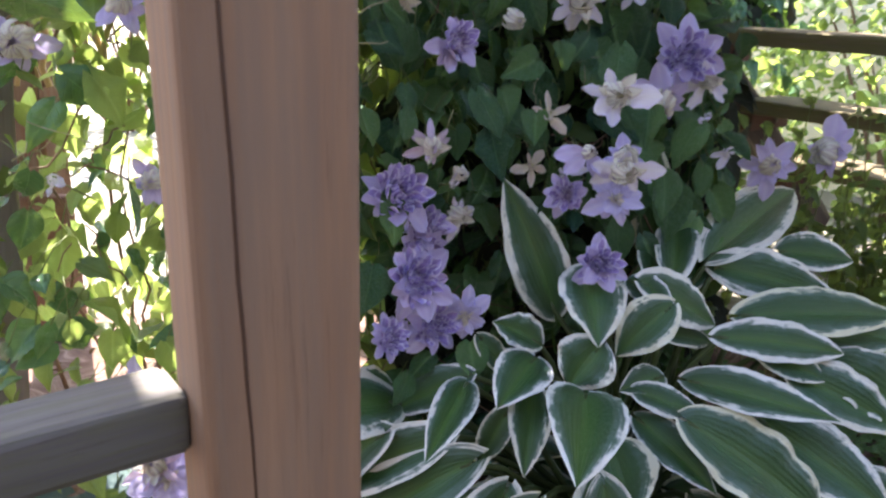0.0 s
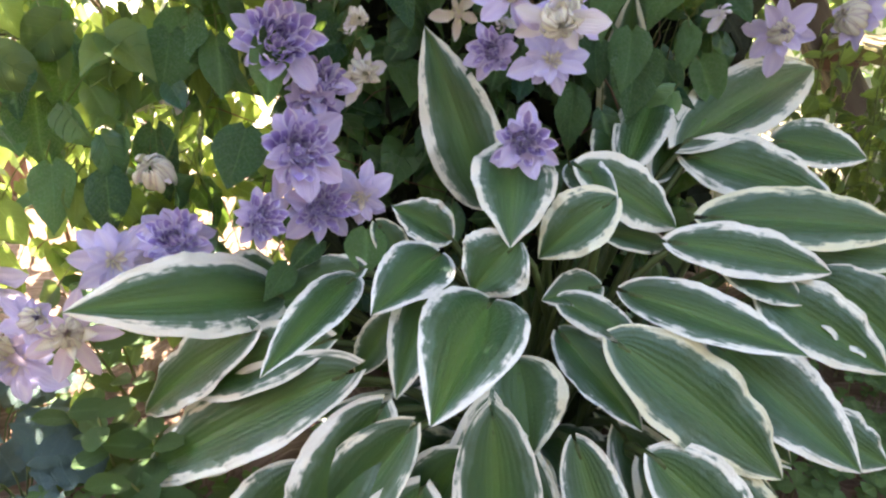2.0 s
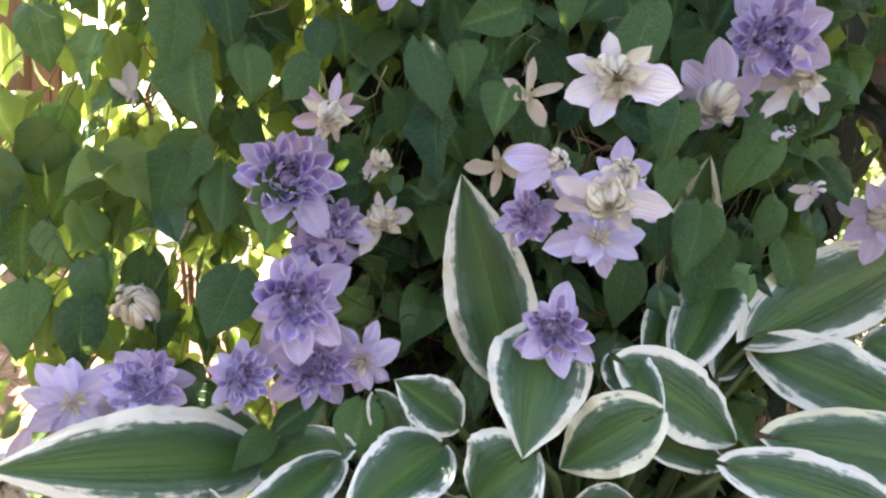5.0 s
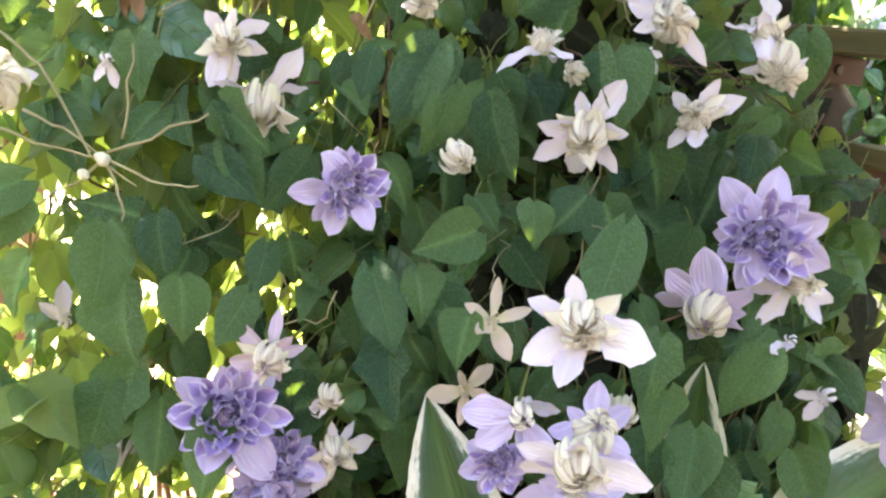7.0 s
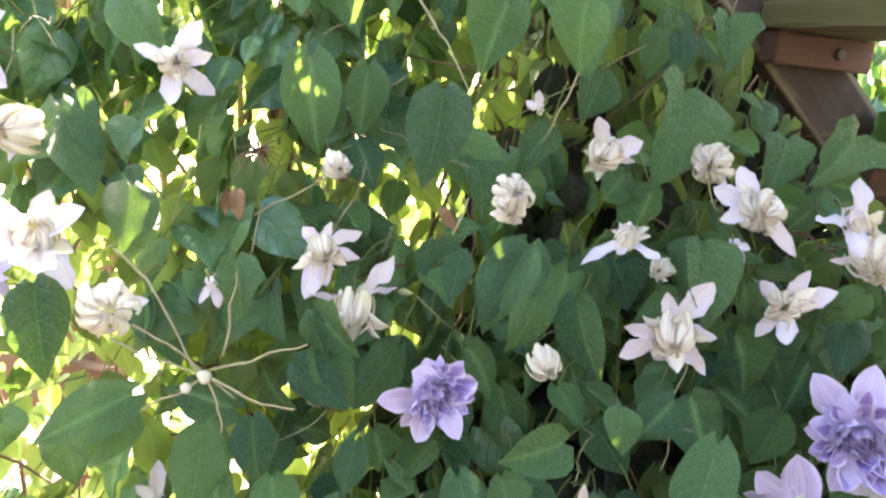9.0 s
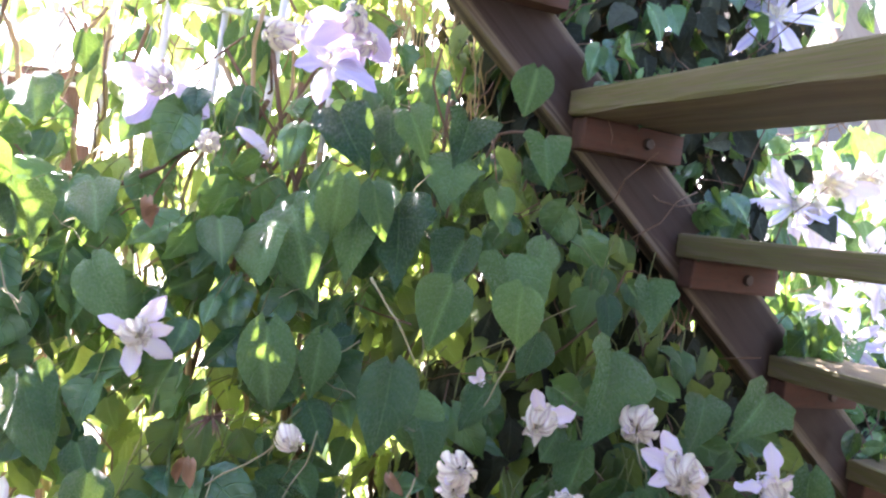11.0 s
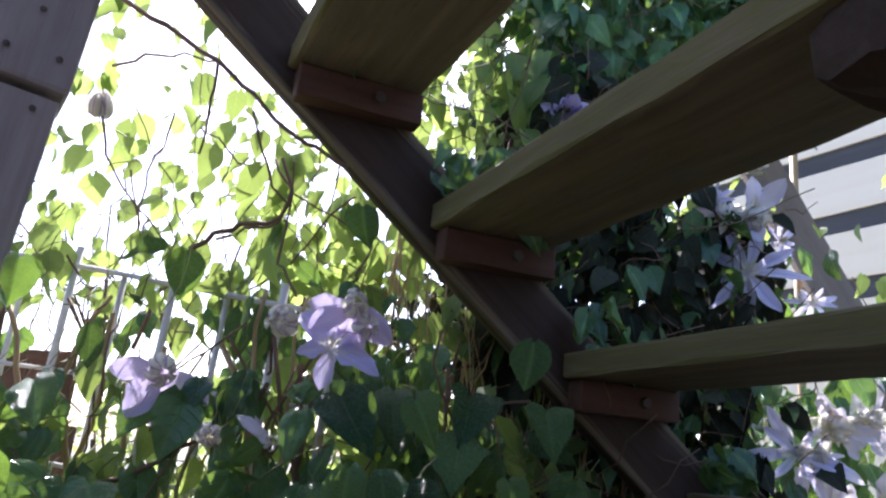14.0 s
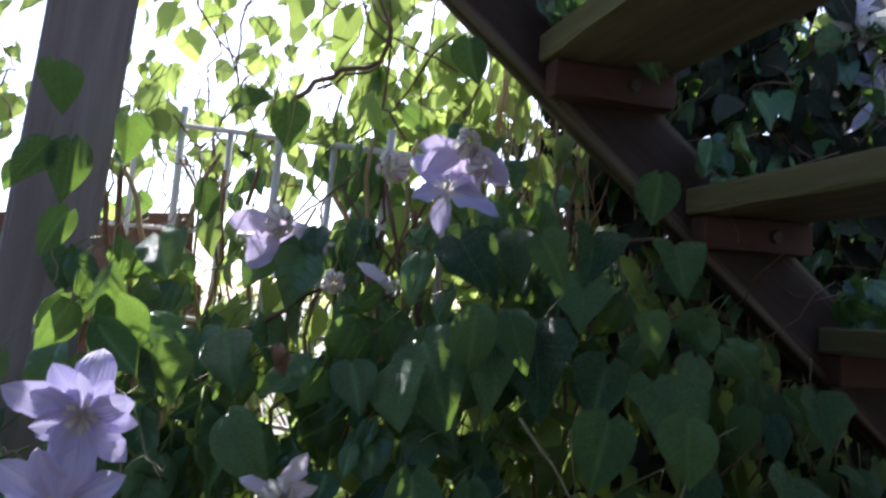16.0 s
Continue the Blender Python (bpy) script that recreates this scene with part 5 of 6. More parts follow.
branch(0.0025, (-0.615, 1.400, 1.336), (-0.561, 1.400, 1.262), (-0.535, 1.400, 1.181))
branch(0.00108, (-0.180, 0.975, 0.825), (-0.147, 0.975, 0.805), (-0.105, 0.975, 0.744), (-0.066, 0.975, 0.729))
branch(0.00108, (-0.170, 0.960, 0.757), (-0.131, 0.960, 0.750), (-0.081, 0.960, 0.749))
branch(0.00101, (-0.149, 0.960, 0.773), (-0.116, 0.960, 0.765), (-0.081, 0.960, 0.749))
branch(0.00094, (-0.081, 0.960, 0.745), (-0.070, 0.960, 0.722), (-0.067, 0.960, 0.706))
branch(0.00094, (-0.081, 0.960, 0.747), (-0.122, 0.960, 0.718), (-0.158, 0.960, 0.695))
branch(0.00094, (-0.079, 0.960, 0.752), (-0.029, 0.960, 0.777), (0.001, 0.960, 0.792))
branch(0.00094, (-0.076, 0.960, 0.746), (-0.033, 0.960, 0.736), (-0.006, 0.960, 0.741))
branch(0.00094, (-0.074, 0.970, 0.761), (-0.070, 0.970, 0.802), (-0.065, 0.970, 0.830))
branch(0.00101, (0.124, 1.200, 1.000), (0.109, 1.200, 0.959), (0.098, 1.200, 0.932))
branch(0.00115, (-0.015, 1.150, 1.042), (0.015, 1.150, 1.007), (0.039, 1.150, 0.971))
branch(0.00101, (0.060, 1.080, 0.858), (0.070, 1.080, 0.891))



def knot(at, r):
    """A pale downy node where several leaf stalks meet."""
    bm = bmesh.new()
    bmesh.ops.create_icosphere(bm, subdivisions=2, radius=r)
    for v in bm.verts:
        v.co *= 1 + 0.45 * noise.noise(v.co * 260)
    bm_part("node", bm, plain("pale_down", (0.66, 0.64, 0.50), 0.9, 0, 200, 0.3), vine, "pale downy node", True).matrix_local = VINE_INV @ Matrix.Translation(at)


def seed_head(at, r, face, seed):
    """A spent flower: a tuft of stiff brown styles on a small core."""
    rng = np.random.RandomState(seed)
    heap = Heap()
    o, ax = Vector(at), Vector(face).normalized()
    for k in range(26):
        d = (Vector(rng.normal(0, 1, 3)) + ax * 0.9).normalized()
        heap.add(*tube([o, o + d * r * 0.6, o + d * r * rng.uniform(0.8, 1.2) - Vector((0, 0, r * 0.15))], [0.0011, 0.0008, 0.0003], 4))
    part("seed_head", heap.mesh("seed_head", STEM), vine, VINE_INV, "dry brown spiky seed head")


def dried_leaf(at, size, along, face, seed):
    """A dead leaf, rolled up along its midrib."""
    rng = np.random.RandomState(seed)
    v, f, uv = ovate(rng, 10, 3)
    v = v.copy()
    roll = v[:, 0] * 4.5
    v[:, 0], v[:, 2] = np.sin(roll) / 4.5, v[:, 2] + (1 - np.cos(roll)) / 4.5 + 0.05 * np.sin(9 * v[:, 1])
    part("dried_leaf", mesh_from("dried_leaf", v, f, uv, DRIED), vine, VINE_INV @ aim(at, along, face) @ Matrix.Scale(size, 4), "dead curled tan leaf")


seed_head((-0.129, 1.092, 0.902), 0.022, (0.3, -0.8, -0.3), 1)
dried_leaf((-0.134, 1.072, 0.868), 0.026, (0.1, -0.2, -0.9), (0.5, -0.8, 0.1), 3)
dried_leaf((-0.143, 1.078, 0.862), 0.022, (-0.3, -0.1, -0.8), (0.2, -0.9, 0.2), 4)
dried_leaf((-0.263, 1.150, 1.090), 0.030, (0.2, -0.1, -0.9), (0.4, -0.8, 0.0), 5)
dried_leaf((-0.252, 1.152, 1.082), 0.026, (-0.4, 0.1, -0.7), (0.4, -0.8, 0.3), 6)
dried_leaf((0.028, 1.146, 0.866), 0.024, (0.5, -0.1, -0.6), (0.1, -0.9, 0.3), 7)
knot((-0.081, 0.958, 0.749), 0.0050)
knot((-0.099, 0.960, 0.735), 0.0040)

# ---- flowers ----
PETALS = {}


def petal(rng, wide, nv, nu, peak, channel, bend, ragged):
    """A petal, length 1: narrow claw, broad above, pointed tip, with lengthwise channels and an uneven margin."""
    v = np.linspace(0.0, 1.0, nv + 1)
    half = np.sin(math.pi * v**peak) ** 0.72 * wide / 2
    half = np.maximum(half, 0.06 * (1 - v))
    half[-1] = 0.004
    s = np.linspace(-1, 1, 2 * nu + 1)
    V, S = np.meshgrid(v, s, indexing="ij")
    notch = [1 + ragged * rng.normal(0, 1, nv + 1) for _ in range(2)]
    H = half[:, None] * np.where(S < 0, notch[0][:, None], notch[1][:, None])
    x = S * H + rng.uniform(-0.08, 0.08) * V**2
    k, p, q = rng.uniform(1.0, 2.2), rng.uniform(0, 6), rng.uniform(0, 6)
    z = channel * np.abs(S) ** 1.5 * H + 0.035 * wide * np.cos(3 * math.pi * S) * np.sin(math.pi * V) - bend * V**2
    z = z + 0.07 * np.abs(S) ** 2 * np.where(S < 0, np.sin(k * 2 * math.pi * V + p), np.sin(k * 2 * math.pi * V + q)) * np.sin(math.pi * V) ** 0.5 * wide * 2
    z = z + x * np.sin(rng.uniform(-0.5, 0.5) * V) - rng.uniform(-0.1, 0.2) * np.clip(V - 0.7, 0, 1) ** 2 * 4
    w = 2 * nu + 1
    faces = [(i * w + j, i * w + j + 1, (i + 1) * w + j + 1, (i + 1) * w + j) for i in range(nv) for j in range(2 * nu)]
    return np.stack([x, V, z], -1).reshape(-1, 3), faces, np.stack([(S + 1) / 2, V], -1).reshape(-1, 2)


def petal_mesh(kind, mat):
    """A few petal shapes of each kind, length 1."""
    key = (kind, mat.name)
    if key not in PETALS:
        made = []
        for k in range(7):
            rng = np.random.RandomState(700 + k + 10 * len(PETALS))
            if kind == "outer":
                wide = rng.uniform(0.38, 0.56) if mat in (PETAL, PETAL_LIGHT) else rng.uniform(0.19, 0.27) if mat is PETAL_STAR else rng.uniform(0.26, 0.46)
                b = petal(rng, wide, 11, 3, rng.uniform(1.05, 1.4), rng.uniform(0.0, 0.5), rng.uniform(-0.15, 0.34) * (1.5 if mat is PETAL_PALE else 1), 0.07 if mat is PETAL_PALE else 0.035)
            elif mat is PETAL_DEEP:
                b = petal(rng, rng.uniform(0.48, 0.64), 7, 2, rng.uniform(1.1, 1.4), rng.uniform(0.5, 0.9), rng.uniform(-0.6, -0.2), 0.03)
            else:
                b = petal(rng, rng.uniform(0.34, 0.48), 6, 2, rng.uniform(0.95, 1.2), rng.uniform(0.5, 0.9), rng.uniform(-0.45, -0.05), 0.03)
            made.append((b, mesh_from(kind + "_petal", *b, mat)))
        PETALS[key] = made
    return PETALS[key]


def spread(o, ax, side, turn, lift):
    """The way of a petal that stands off the flower's axis by 90 - lift degrees."""
    a, b = side, ax.cross(side)
    out = a * math.cos(turn) + b * math.sin(turn)
    way = out * math.cos(lift) + ax * math.sin(lift)
    return way, (ax * math.cos(lift) - out * math.sin(lift))


LOOKS = {
    "double": (PETAL, PETAL_DEEP, "double violet clematis flower"),
    "lav": (PETAL, PETAL_CREAM, "lavender clematis flower with a cream centre"),
    "pale": (PETAL_PALE, PETAL_CREAM, "pale lilac clematis flower with a cream centre"),
    "full": (PETAL_LIGHT, PETAL_CREAM, "light lavender clematis flower with a small yellow centre"),
    "star": (PETAL_STAR, PETAL_CREAM, "pale lavender star-shaped clematis flower with striped petals"),
    "pink": (PETAL_PINK, PETAL_CREAM, "faded pinkish clematis flower"),
    "half": (PETAL, PETAL_STRIPED, "clematis flower with few petals and a striped centre"),
    "open": (PETAL_LIGHT, PETAL_CREAM, "pale lavender clematis flower with loose drooping petals"),
    "old": (PETAL_OLD, PETAL_OLD, "yellowed old clematis flower"),
    "bud": (PETAL_CREAM, PETAL_STRIPED, "clematis bud with purple stripes"),
    "ball": (PETAL_PALE, PETAL_CREAM, "half-open cream clematis bud"),
    "petal": (PETAL_PALE, PETAL_PALE, "fading flower with two pale petals"),
    "wilt": (PETAL_WILT, PETAL_WILT, "wilted dark purple flower"),
}
flower_seed = [900]


def flower(look_of, at, radius, face, parent=None):
    flower_seed[0] += 1
    rng = np.random.RandomState(flower_seed[0])
    owner = parent or vine
    inv = owner.matrix_basis.inverted()
    outer, inner, label = LOOKS[look_of]
    radius = radius * 1.13
    ax = (Vector(face) + Vector(rng.normal(0, 0.22, 3))).normalized()
    side = ax.cross(Vector((0.2, 0.1, 1))).normalized()
    o = Vector(at)
    heap = Heap()
    n_out, lift_out = {"double": (9, 0.12), "lav": (8, 0.1), "pale": (7, 0.2), "star": (9, 0.12), "full": (8, 0.12), "pink": (8, 0.25), "old": (5, 0.3), "half": (4, 0.1), "open": (6, -0.05), "bud": (3, 0.9), "ball": (3, 0.6), "petal": (2, 0.5), "wilt": (5, 0.8)}[look_of]
    shapes = petal_mesh("inner", inner)

    def rosette(count, base=0.30, least=0.22, more=0.34):
        """Rings of small pointed petals: the inner ones short, upright and curled over the heart, the outer ones lying back."""
        for i in range(count):
            q = (i + 0.5) / count
            t = i * 2.39996 + rng.normal(0, 0.18)
            lift = 1.50 - 1.15 * q**1.3 + rng.normal(0, 0.14)
            way, up = spread(o, ax, side, t, lift)
            out, _ = spread(o, ax, side, t, 0.0)
            (v, f, uv), _ = shapes[i % 7]
            at = o + out * radius * base * q**0.6 + ax * radius * (0.10 - 0.08 * q)
            heap.add(moved(v, aim(at, way, up), radius * (least + more * q) * rng.uniform(0.85, 1.18)), f, uv)

    def dome(count, r, h, w, twist, off):
        """A ball of petals that close over its top."""
        b2 = ax.cross(side)
        for i in range(count):
            t0 = i * 2.39996 + rng.normal(0, 0.1)
            q = i / (count - 1)
            rr = r * (0.62 + 0.38 * q) * rng.uniform(0.93, 1.07)
            verts, uvs = [], []
            for k in range(7):
                v = k / 6
                th = -0.35 + v * (1.75 - 0.45 * q * rng.uniform(0.3, 1.0))
                wide = w * (math.sin(math.pi * min(1, v * 0.8 + 0.18)) ** 0.8) * (1 if k < 6 else 0.12)
                for sidew in (-1, -0.4, 0.4, 1):
                    ang = t0 + twist * v + sidew * wide / max(0.25, math.cos(th) + 0.15) * 0.5
                    puff = rr * (1 + 0.10 * (1 - abs(sidew)))
                    out = side * math.cos(ang) + b2 * math.sin(ang)
                    verts.append(o + out * puff * max(0.03, math.cos(th)) + ax * (off + puff * h * math.sin(th)))
                    uvs.append((0.5 + sidew / 2, v))
            faces = [(a * 4 + c, a * 4 + c + 1, a * 4 + c + 5, a * 4 + c + 4) for a in range(6) for c in range(3)]
            heap.add(verts, faces, uvs)
        if count > 9:
            dome(8, r * 0.86, h, w * 1.7, -twist, off)

    if look_of == "double":
        rosette(60, 0.34, 0.24, 0.34)
    elif look_of == "lav":
        dome(17, radius * rng.uniform(0.34, 0.44), 1.1, 0.62, 0.5, radius * 0.12)
    elif look_of in ("star", "full"):
        rosette(22, 0.10, 0.16, 0.12)
    elif look_of in ("pale", "pink"):
        # a loose, half-opened bunch of cream petals, some longer and ragged
        dome(19, radius * rng.uniform(0.34, 0.44), 1.5, 0.60, 0.4, radius * 0.12)
        for i in range(6):
            way, up = spread(o, ax, side, i * 0.9 + rng.normal(0, 0.3), rng.uniform(0.2, 0.9))
            (v, f, uv), _ = shapes[i % 7]
            heap.add(moved(v, aim(o + ax * radius * 0.03, way, up), radius * rng.uniform(0.5, 0.9)), f, uv)
    elif look_of == "open":
        rosette(9, 0.05, 0.14, 0.10)
    elif look_of == "half":
        o = o + ax * radius * 0.10
        dome(12, radius * 0.28, 1.7, 0.95, 0.35, radius * 0.1)
    elif look_of == "ball":
        dome(19, radius * 0.80, 1.3, 0.62, 0.45, 0)
    elif look_of == "bud":
        dome(11, radius * 0.78, 1.5, 0.85, 0.30, 0)
    elif look_of == "wilt":
        rosette(24)
    else:
        dome(8, radius * 0.24, 1.2, 0.7, 0.4, radius * 0.05)
    head = part("flower", heap.mesh("flower", inner), owner, inv @ Matrix.Identity(4), label)
    shapes_out = petal_mesh("outer", outer)
    start = rng.uniform(0, 6)
    lead = math.atan2(ax.cross(side).x, side.x) + math.pi
    fall = 1 if spread(o, ax, side, lead + 0.8, 0)[0].z < spread(o, ax, side, lead - 0.8, 0)[0].z else -1
    for i in range(n_out):
        turn = start + 2 * math.pi * i / n_out + rng.normal(0, 0.13)
        if look_of == "petal":
            turn = start + i * 0.9
        if look_of == "half":
            # the petals that are left lie towards one side and below
            turn = lead + i * 0.80 * fall + rng.normal(0, 0.15)
        lift = lift_out + rng.normal(0, 0.45 if look_of in ('pale', 'pink', 'old') else 0.3)
        way, up = spread(o, ax, side, turn, lift)
        size = radius * (rng.uniform(0.65, 1.4) if look_of == "pale" else rng.uniform(0.85, 1.25) if look_of == "half" else rng.uniform(0.7, 1.2))
        if rng.uniform() < 0.28 and look_of in ("pale", "lav"):
            continue
        m = aim(o, way, up) @ Matrix.Scale(size, 4)
        part("petal", shapes_out[rng.randint(7)][1], head, head.matrix_basis.inverted() @ inv @ m)
    if look_of in ("double", "lav", "full"):
        # a second ring lies on the first
        for i in range(5 if look_of == "lav" else 10 if look_of == "double" else 8):
            way, up = spread(o, ax, side, start + 0.35 + 2 * math.pi * i / (10 if look_of == "double" else 8) + rng.normal(0, 0.1), 0.25 + rng.normal(0, 0.1))
            m = aim(o + ax * radius * 0.02, way, up) @ Matrix.Scale(radius * rng.uniform(0.62, 0.86 if look_of == "double" else 0.75), 4)
            part("petal", shapes_out[rng.randint(7)][1], head, head.matrix_basis.inverted() @ inv @ m)
    # a stalk runs back into the vine
    back = o - ax * 0.03 + Vector((0, 0.06, rng.uniform(-0.05, 0.03)))
    v, f = tube([o - ax * 0.002, o - ax * 0.02, back], 0.0013, 5)
    part("flower_stalk", mesh_from("flower_stalk", v, f, None, STALK), head, head.matrix_basis.inverted() @ inv)
    return head


flower("pale", (-0.040, 1.049, 0.839), 0.035, (0.99, -1.05, -0.17))
flower("pale", (-0.011, 1.057, 0.799), 0.040, (0.14, -0.62, -0.64))
flower("double", (0.068, 1.050, 0.737), 0.035, (0.56, -1.00, 0.21))
flower("pale", (0.238, 1.164, 0.794), 0.047, (-0.01, -0.55, -0.56))
flower("pale", (0.327, 1.242, 0.809), 0.035, (-0.15, -1.11, 0.36))
flower("double", (0.401, 1.201, 0.719), 0.049, (-0.29, -0.99, 0.04))
flower("lav", (0.366, 1.161, 0.659), 0.044, (-0.10, -0.77, -0.09))
flower("pale", (0.435, 1.199, 0.684), 0.033, (0.14, -0.68, 0.34))
flower("pale", (0.266, 0.993, 0.684), 0.044, (0.29, -1.15, 0.25))
flower("old", (0.195, 1.058, 0.647), 0.028, (0.03, -0.96, 0.37))
flower("pink", (0.047, 0.980, 0.616), 0.031, (0.19, -0.94, 0.16))
flower("double", (0.000, 0.998, 0.547), 0.048, (0.33, -0.85, 0.43))
flower("double", (0.037, 1.025, 0.496), 0.036, (0.22, -0.74, 0.68))
flower("pale", (0.078, 1.042, 0.512), 0.028, (0.52, -0.86, 0.20))
flower("ball", (0.082, 1.013, 0.576), 0.012, (0.23, -0.63, 0.42))
flower("pale", (0.279, 0.965, 0.598), 0.036, (0.05, -0.90, -0.10))
flower("petal", (0.225, 1.095, 0.564), 0.034, (0.12, -0.84, 0.38))
flower("old", (0.178, 1.077, 0.575), 0.028, (0.12, -1.02, 0.35))
flower("pale", (0.292, 1.252, 0.891), 0.031, (-0.07, -0.82, 0.17))
flower("pale", (0.375, 1.267, 0.890), 0.030, (0.16, -0.91, 0.18))
flower("ball", (0.398, 1.252, 0.858), 0.019, (-0.24, -0.84, 0.02))
flower("ball", (0.220, 1.178, 0.839), 0.012, (0.06, -0.94, -0.02))
flower("pale", (0.185, 1.182, 0.856), 0.026, (0.48, -0.53, 0.62))
flower("ball", (0.096, 1.113, 0.881), 0.014, (0.12, -1.13, -0.14))
flower("ball", (0.144, 1.093, 0.766), 0.016, (0.24, -0.86, 0.14))
flower("petal", (-0.090, 0.975, 0.817), 0.022, (0.64, -0.70, -0.00))
flower("petal", (-0.167, 1.016, 0.587), 0.027, (0.58, -0.68, 0.37))
flower("petal", (-0.147, 1.040, 0.455), 0.027, (0.56, -0.66, 0.38))
flower("petal", (0.438, 1.180, 0.636), 0.023, (-0.16, -0.91, 0.39))
flower("ball", (0.306, 1.130, 0.560), 0.017, (0.11, -0.88, 0.33))
flower("pale", (-0.209, 1.078, 0.969), 0.031, (0.43, -0.66, 0.00))
flower("ball", (-0.291, 0.996, 0.904), 0.024, (0.69, -0.67, -0.00))
flower("pale", (-0.220, 0.935, 0.834), 0.044, (0.92, -0.80, 0.56))
flower("ball", (-0.144, 0.929, 0.798), 0.024, (0.69, -0.63, 0.14))
flower("ball", (0.096, 1.114, 0.893), 0.019, (0.25, -0.87, -0.01))
flower("pale", (0.154, 1.219, 0.928), 0.035, (0.04, -0.98, -0.37))
flower("ball", (0.245, 1.280, 0.925), 0.024, (0.03, -0.89, -0.07))
flower("ball", (0.293, 1.251, 0.890), 0.024, (-0.03, -1.15, 0.08))
flower("petal", (0.368, 1.267, 0.895), 0.037, (-0.36, -0.84, 0.12))
flower("petal", (0.275, 1.227, 0.863), 0.019, (0.15, -0.94, -0.02))
flower("ball", (0.388, 1.255, 0.867), 0.023, (-0.09, -0.99, 0.04))
flower("petal", (0.098, 1.171, 0.961), 0.017, (0.06, -0.91, 0.09))
flower("ball", (-0.050, 1.087, 0.900), 0.014, (0.37, -0.82, -0.05))
flower("half", (-0.361, 1.279, 1.233), 0.064, (0.67, -0.81, -0.18))
flower("half", (-0.142, 1.335, 1.328), 0.059, (0.40, -0.79, -0.13))
flower("open", (-0.150, 1.300, 1.268), 0.054, (0.38, -0.70, 0.45))
flower("bud", (-0.122, 1.330, 1.302), 0.019, (0.45, -0.87, -0.19))
flower("bud", (-0.227, 1.320, 1.301), 0.024, (0.42, -1.16, -0.10))
flower("petal", (-0.208, 1.289, 1.156), 0.039, (0.72, -0.84, -0.09))
flower("bud", (-0.244, 1.218, 1.158), 0.016, (0.50, -0.87, -0.08))
flower("full", (0.096, 0.985, 0.391), 0.037, (0.05, -0.95, 0.25))
flower("double", (0.052, 0.974, 0.377), 0.039, (0.27, -0.91, 0.44))
flower("double", (0.029, 0.970, 0.444), 0.045, (0.25, -0.77, 0.34))
flower("double", (0.032, 1.014, 0.474), 0.034, (0.52, -1.14, 0.19))
flower("double", (-0.002, 0.929, 0.378), 0.030, (0.42, -0.54, 0.36))
flower("full", (0.281, 1.000, 0.551), 0.036, (-0.02, -0.95, 0.45))
flower("lav", (0.287, 0.992, 0.604), 0.034, (0.12, -0.85, 0.42))
flower("double", (0.222, 1.020, 0.551), 0.027, (-0.20, -0.89, 0.16))
flower("half", (0.236, 0.975, 0.617), 0.030, (-0.25, -0.75, 0.55))
flower("double", (-0.094, 0.928, 0.342), 0.040, (0.25, -0.76, 0.47))
flower("full", (-0.150, 0.894, 0.329), 0.043, (0.85, -0.78, 0.24))
flower("pink", (-0.185, 0.850, 0.260), 0.043, (0.66, -0.61, 0.57))
flower("lav", (-0.218, 0.839, 0.277), 0.033, (0.50, -0.32, 0.58))
flower("lav", (0.583, 1.302, 0.542), 0.043, (0.28, -0.61, 0.33))
flower("lav", (0.669, 1.286, 0.572), 0.049, (-0.85, -0.74, 0.23))
flower("petal", (-0.161, 1.032, 0.450), 0.028, (0.54, -0.72, 0.21))
flower("wilt", (-0.043, 0.936, 0.240), 0.020, (0.43, -0.84, 0.74))
flower("full", (-0.309, 0.888, 0.298), 0.052, (0.18, -1.21, -0.11))
flower("pink", (-0.304, 0.895, 0.193), 0.037, (0.28, -1.00, 1.05))
flower("lav", (-0.336, 0.893, 0.244), 0.039, (0.49, -1.07, 0.75))
flower("petal", (-0.129, 1.044, 0.463), 0.030, (0.35, -1.01, 0.33))
flower("ball", (-0.123, 0.955, 0.405), 0.024, (0.51, -0.88, 0.48))
flower("petal", (0.015, 0.968, 0.418), 0.016, (0.32, -0.69, 0.37))
flower("double", (0.262, 0.965, 0.477), 0.032, (0.18, -0.93, 0.15))
flower("petal", (0.072, 1.011, 0.561), 0.020, (0.52, -1.01, 0.15))
flower("lav", (-0.471, 1.000, 0.727), 0.054, (0.30, -0.92, 0.08))
flower("lav", (-0.326, 0.973, 0.773), 0.038, (0.47, -0.71, 0.51))
flower("lav", (-0.288, 0.933, 0.574), 0.029, (0.35, -1.27, -0.18))
flower("full", (-0.289, 0.902, 0.176), 0.048, (0.14, -1.27, 0.74))
flower("petal", (0.488, 1.218, 0.578), 0.035, (-0.37, -0.97, 0.12))
flower("petal", (-0.426, 0.961, 0.559), 0.030, (0.31, -0.95, 0.25))
flower("full", (-0.305, 0.950, 1.042), 0.048, (0.65, -0.6, 0.25))
flower("full", (-0.322, 0.950, 0.968), 0.046, (0.6, -0.6, 0.30))
flower("bud", (-0.568, 1.327, 1.607), 0.024, (0.1, -0.2, 1.0))


# ---- second clematis beyond the steps ----
far_vine = thing("clematis", (0.35, 2.2, 0), "clematis in flower beyond the wooden steps", "clematis")


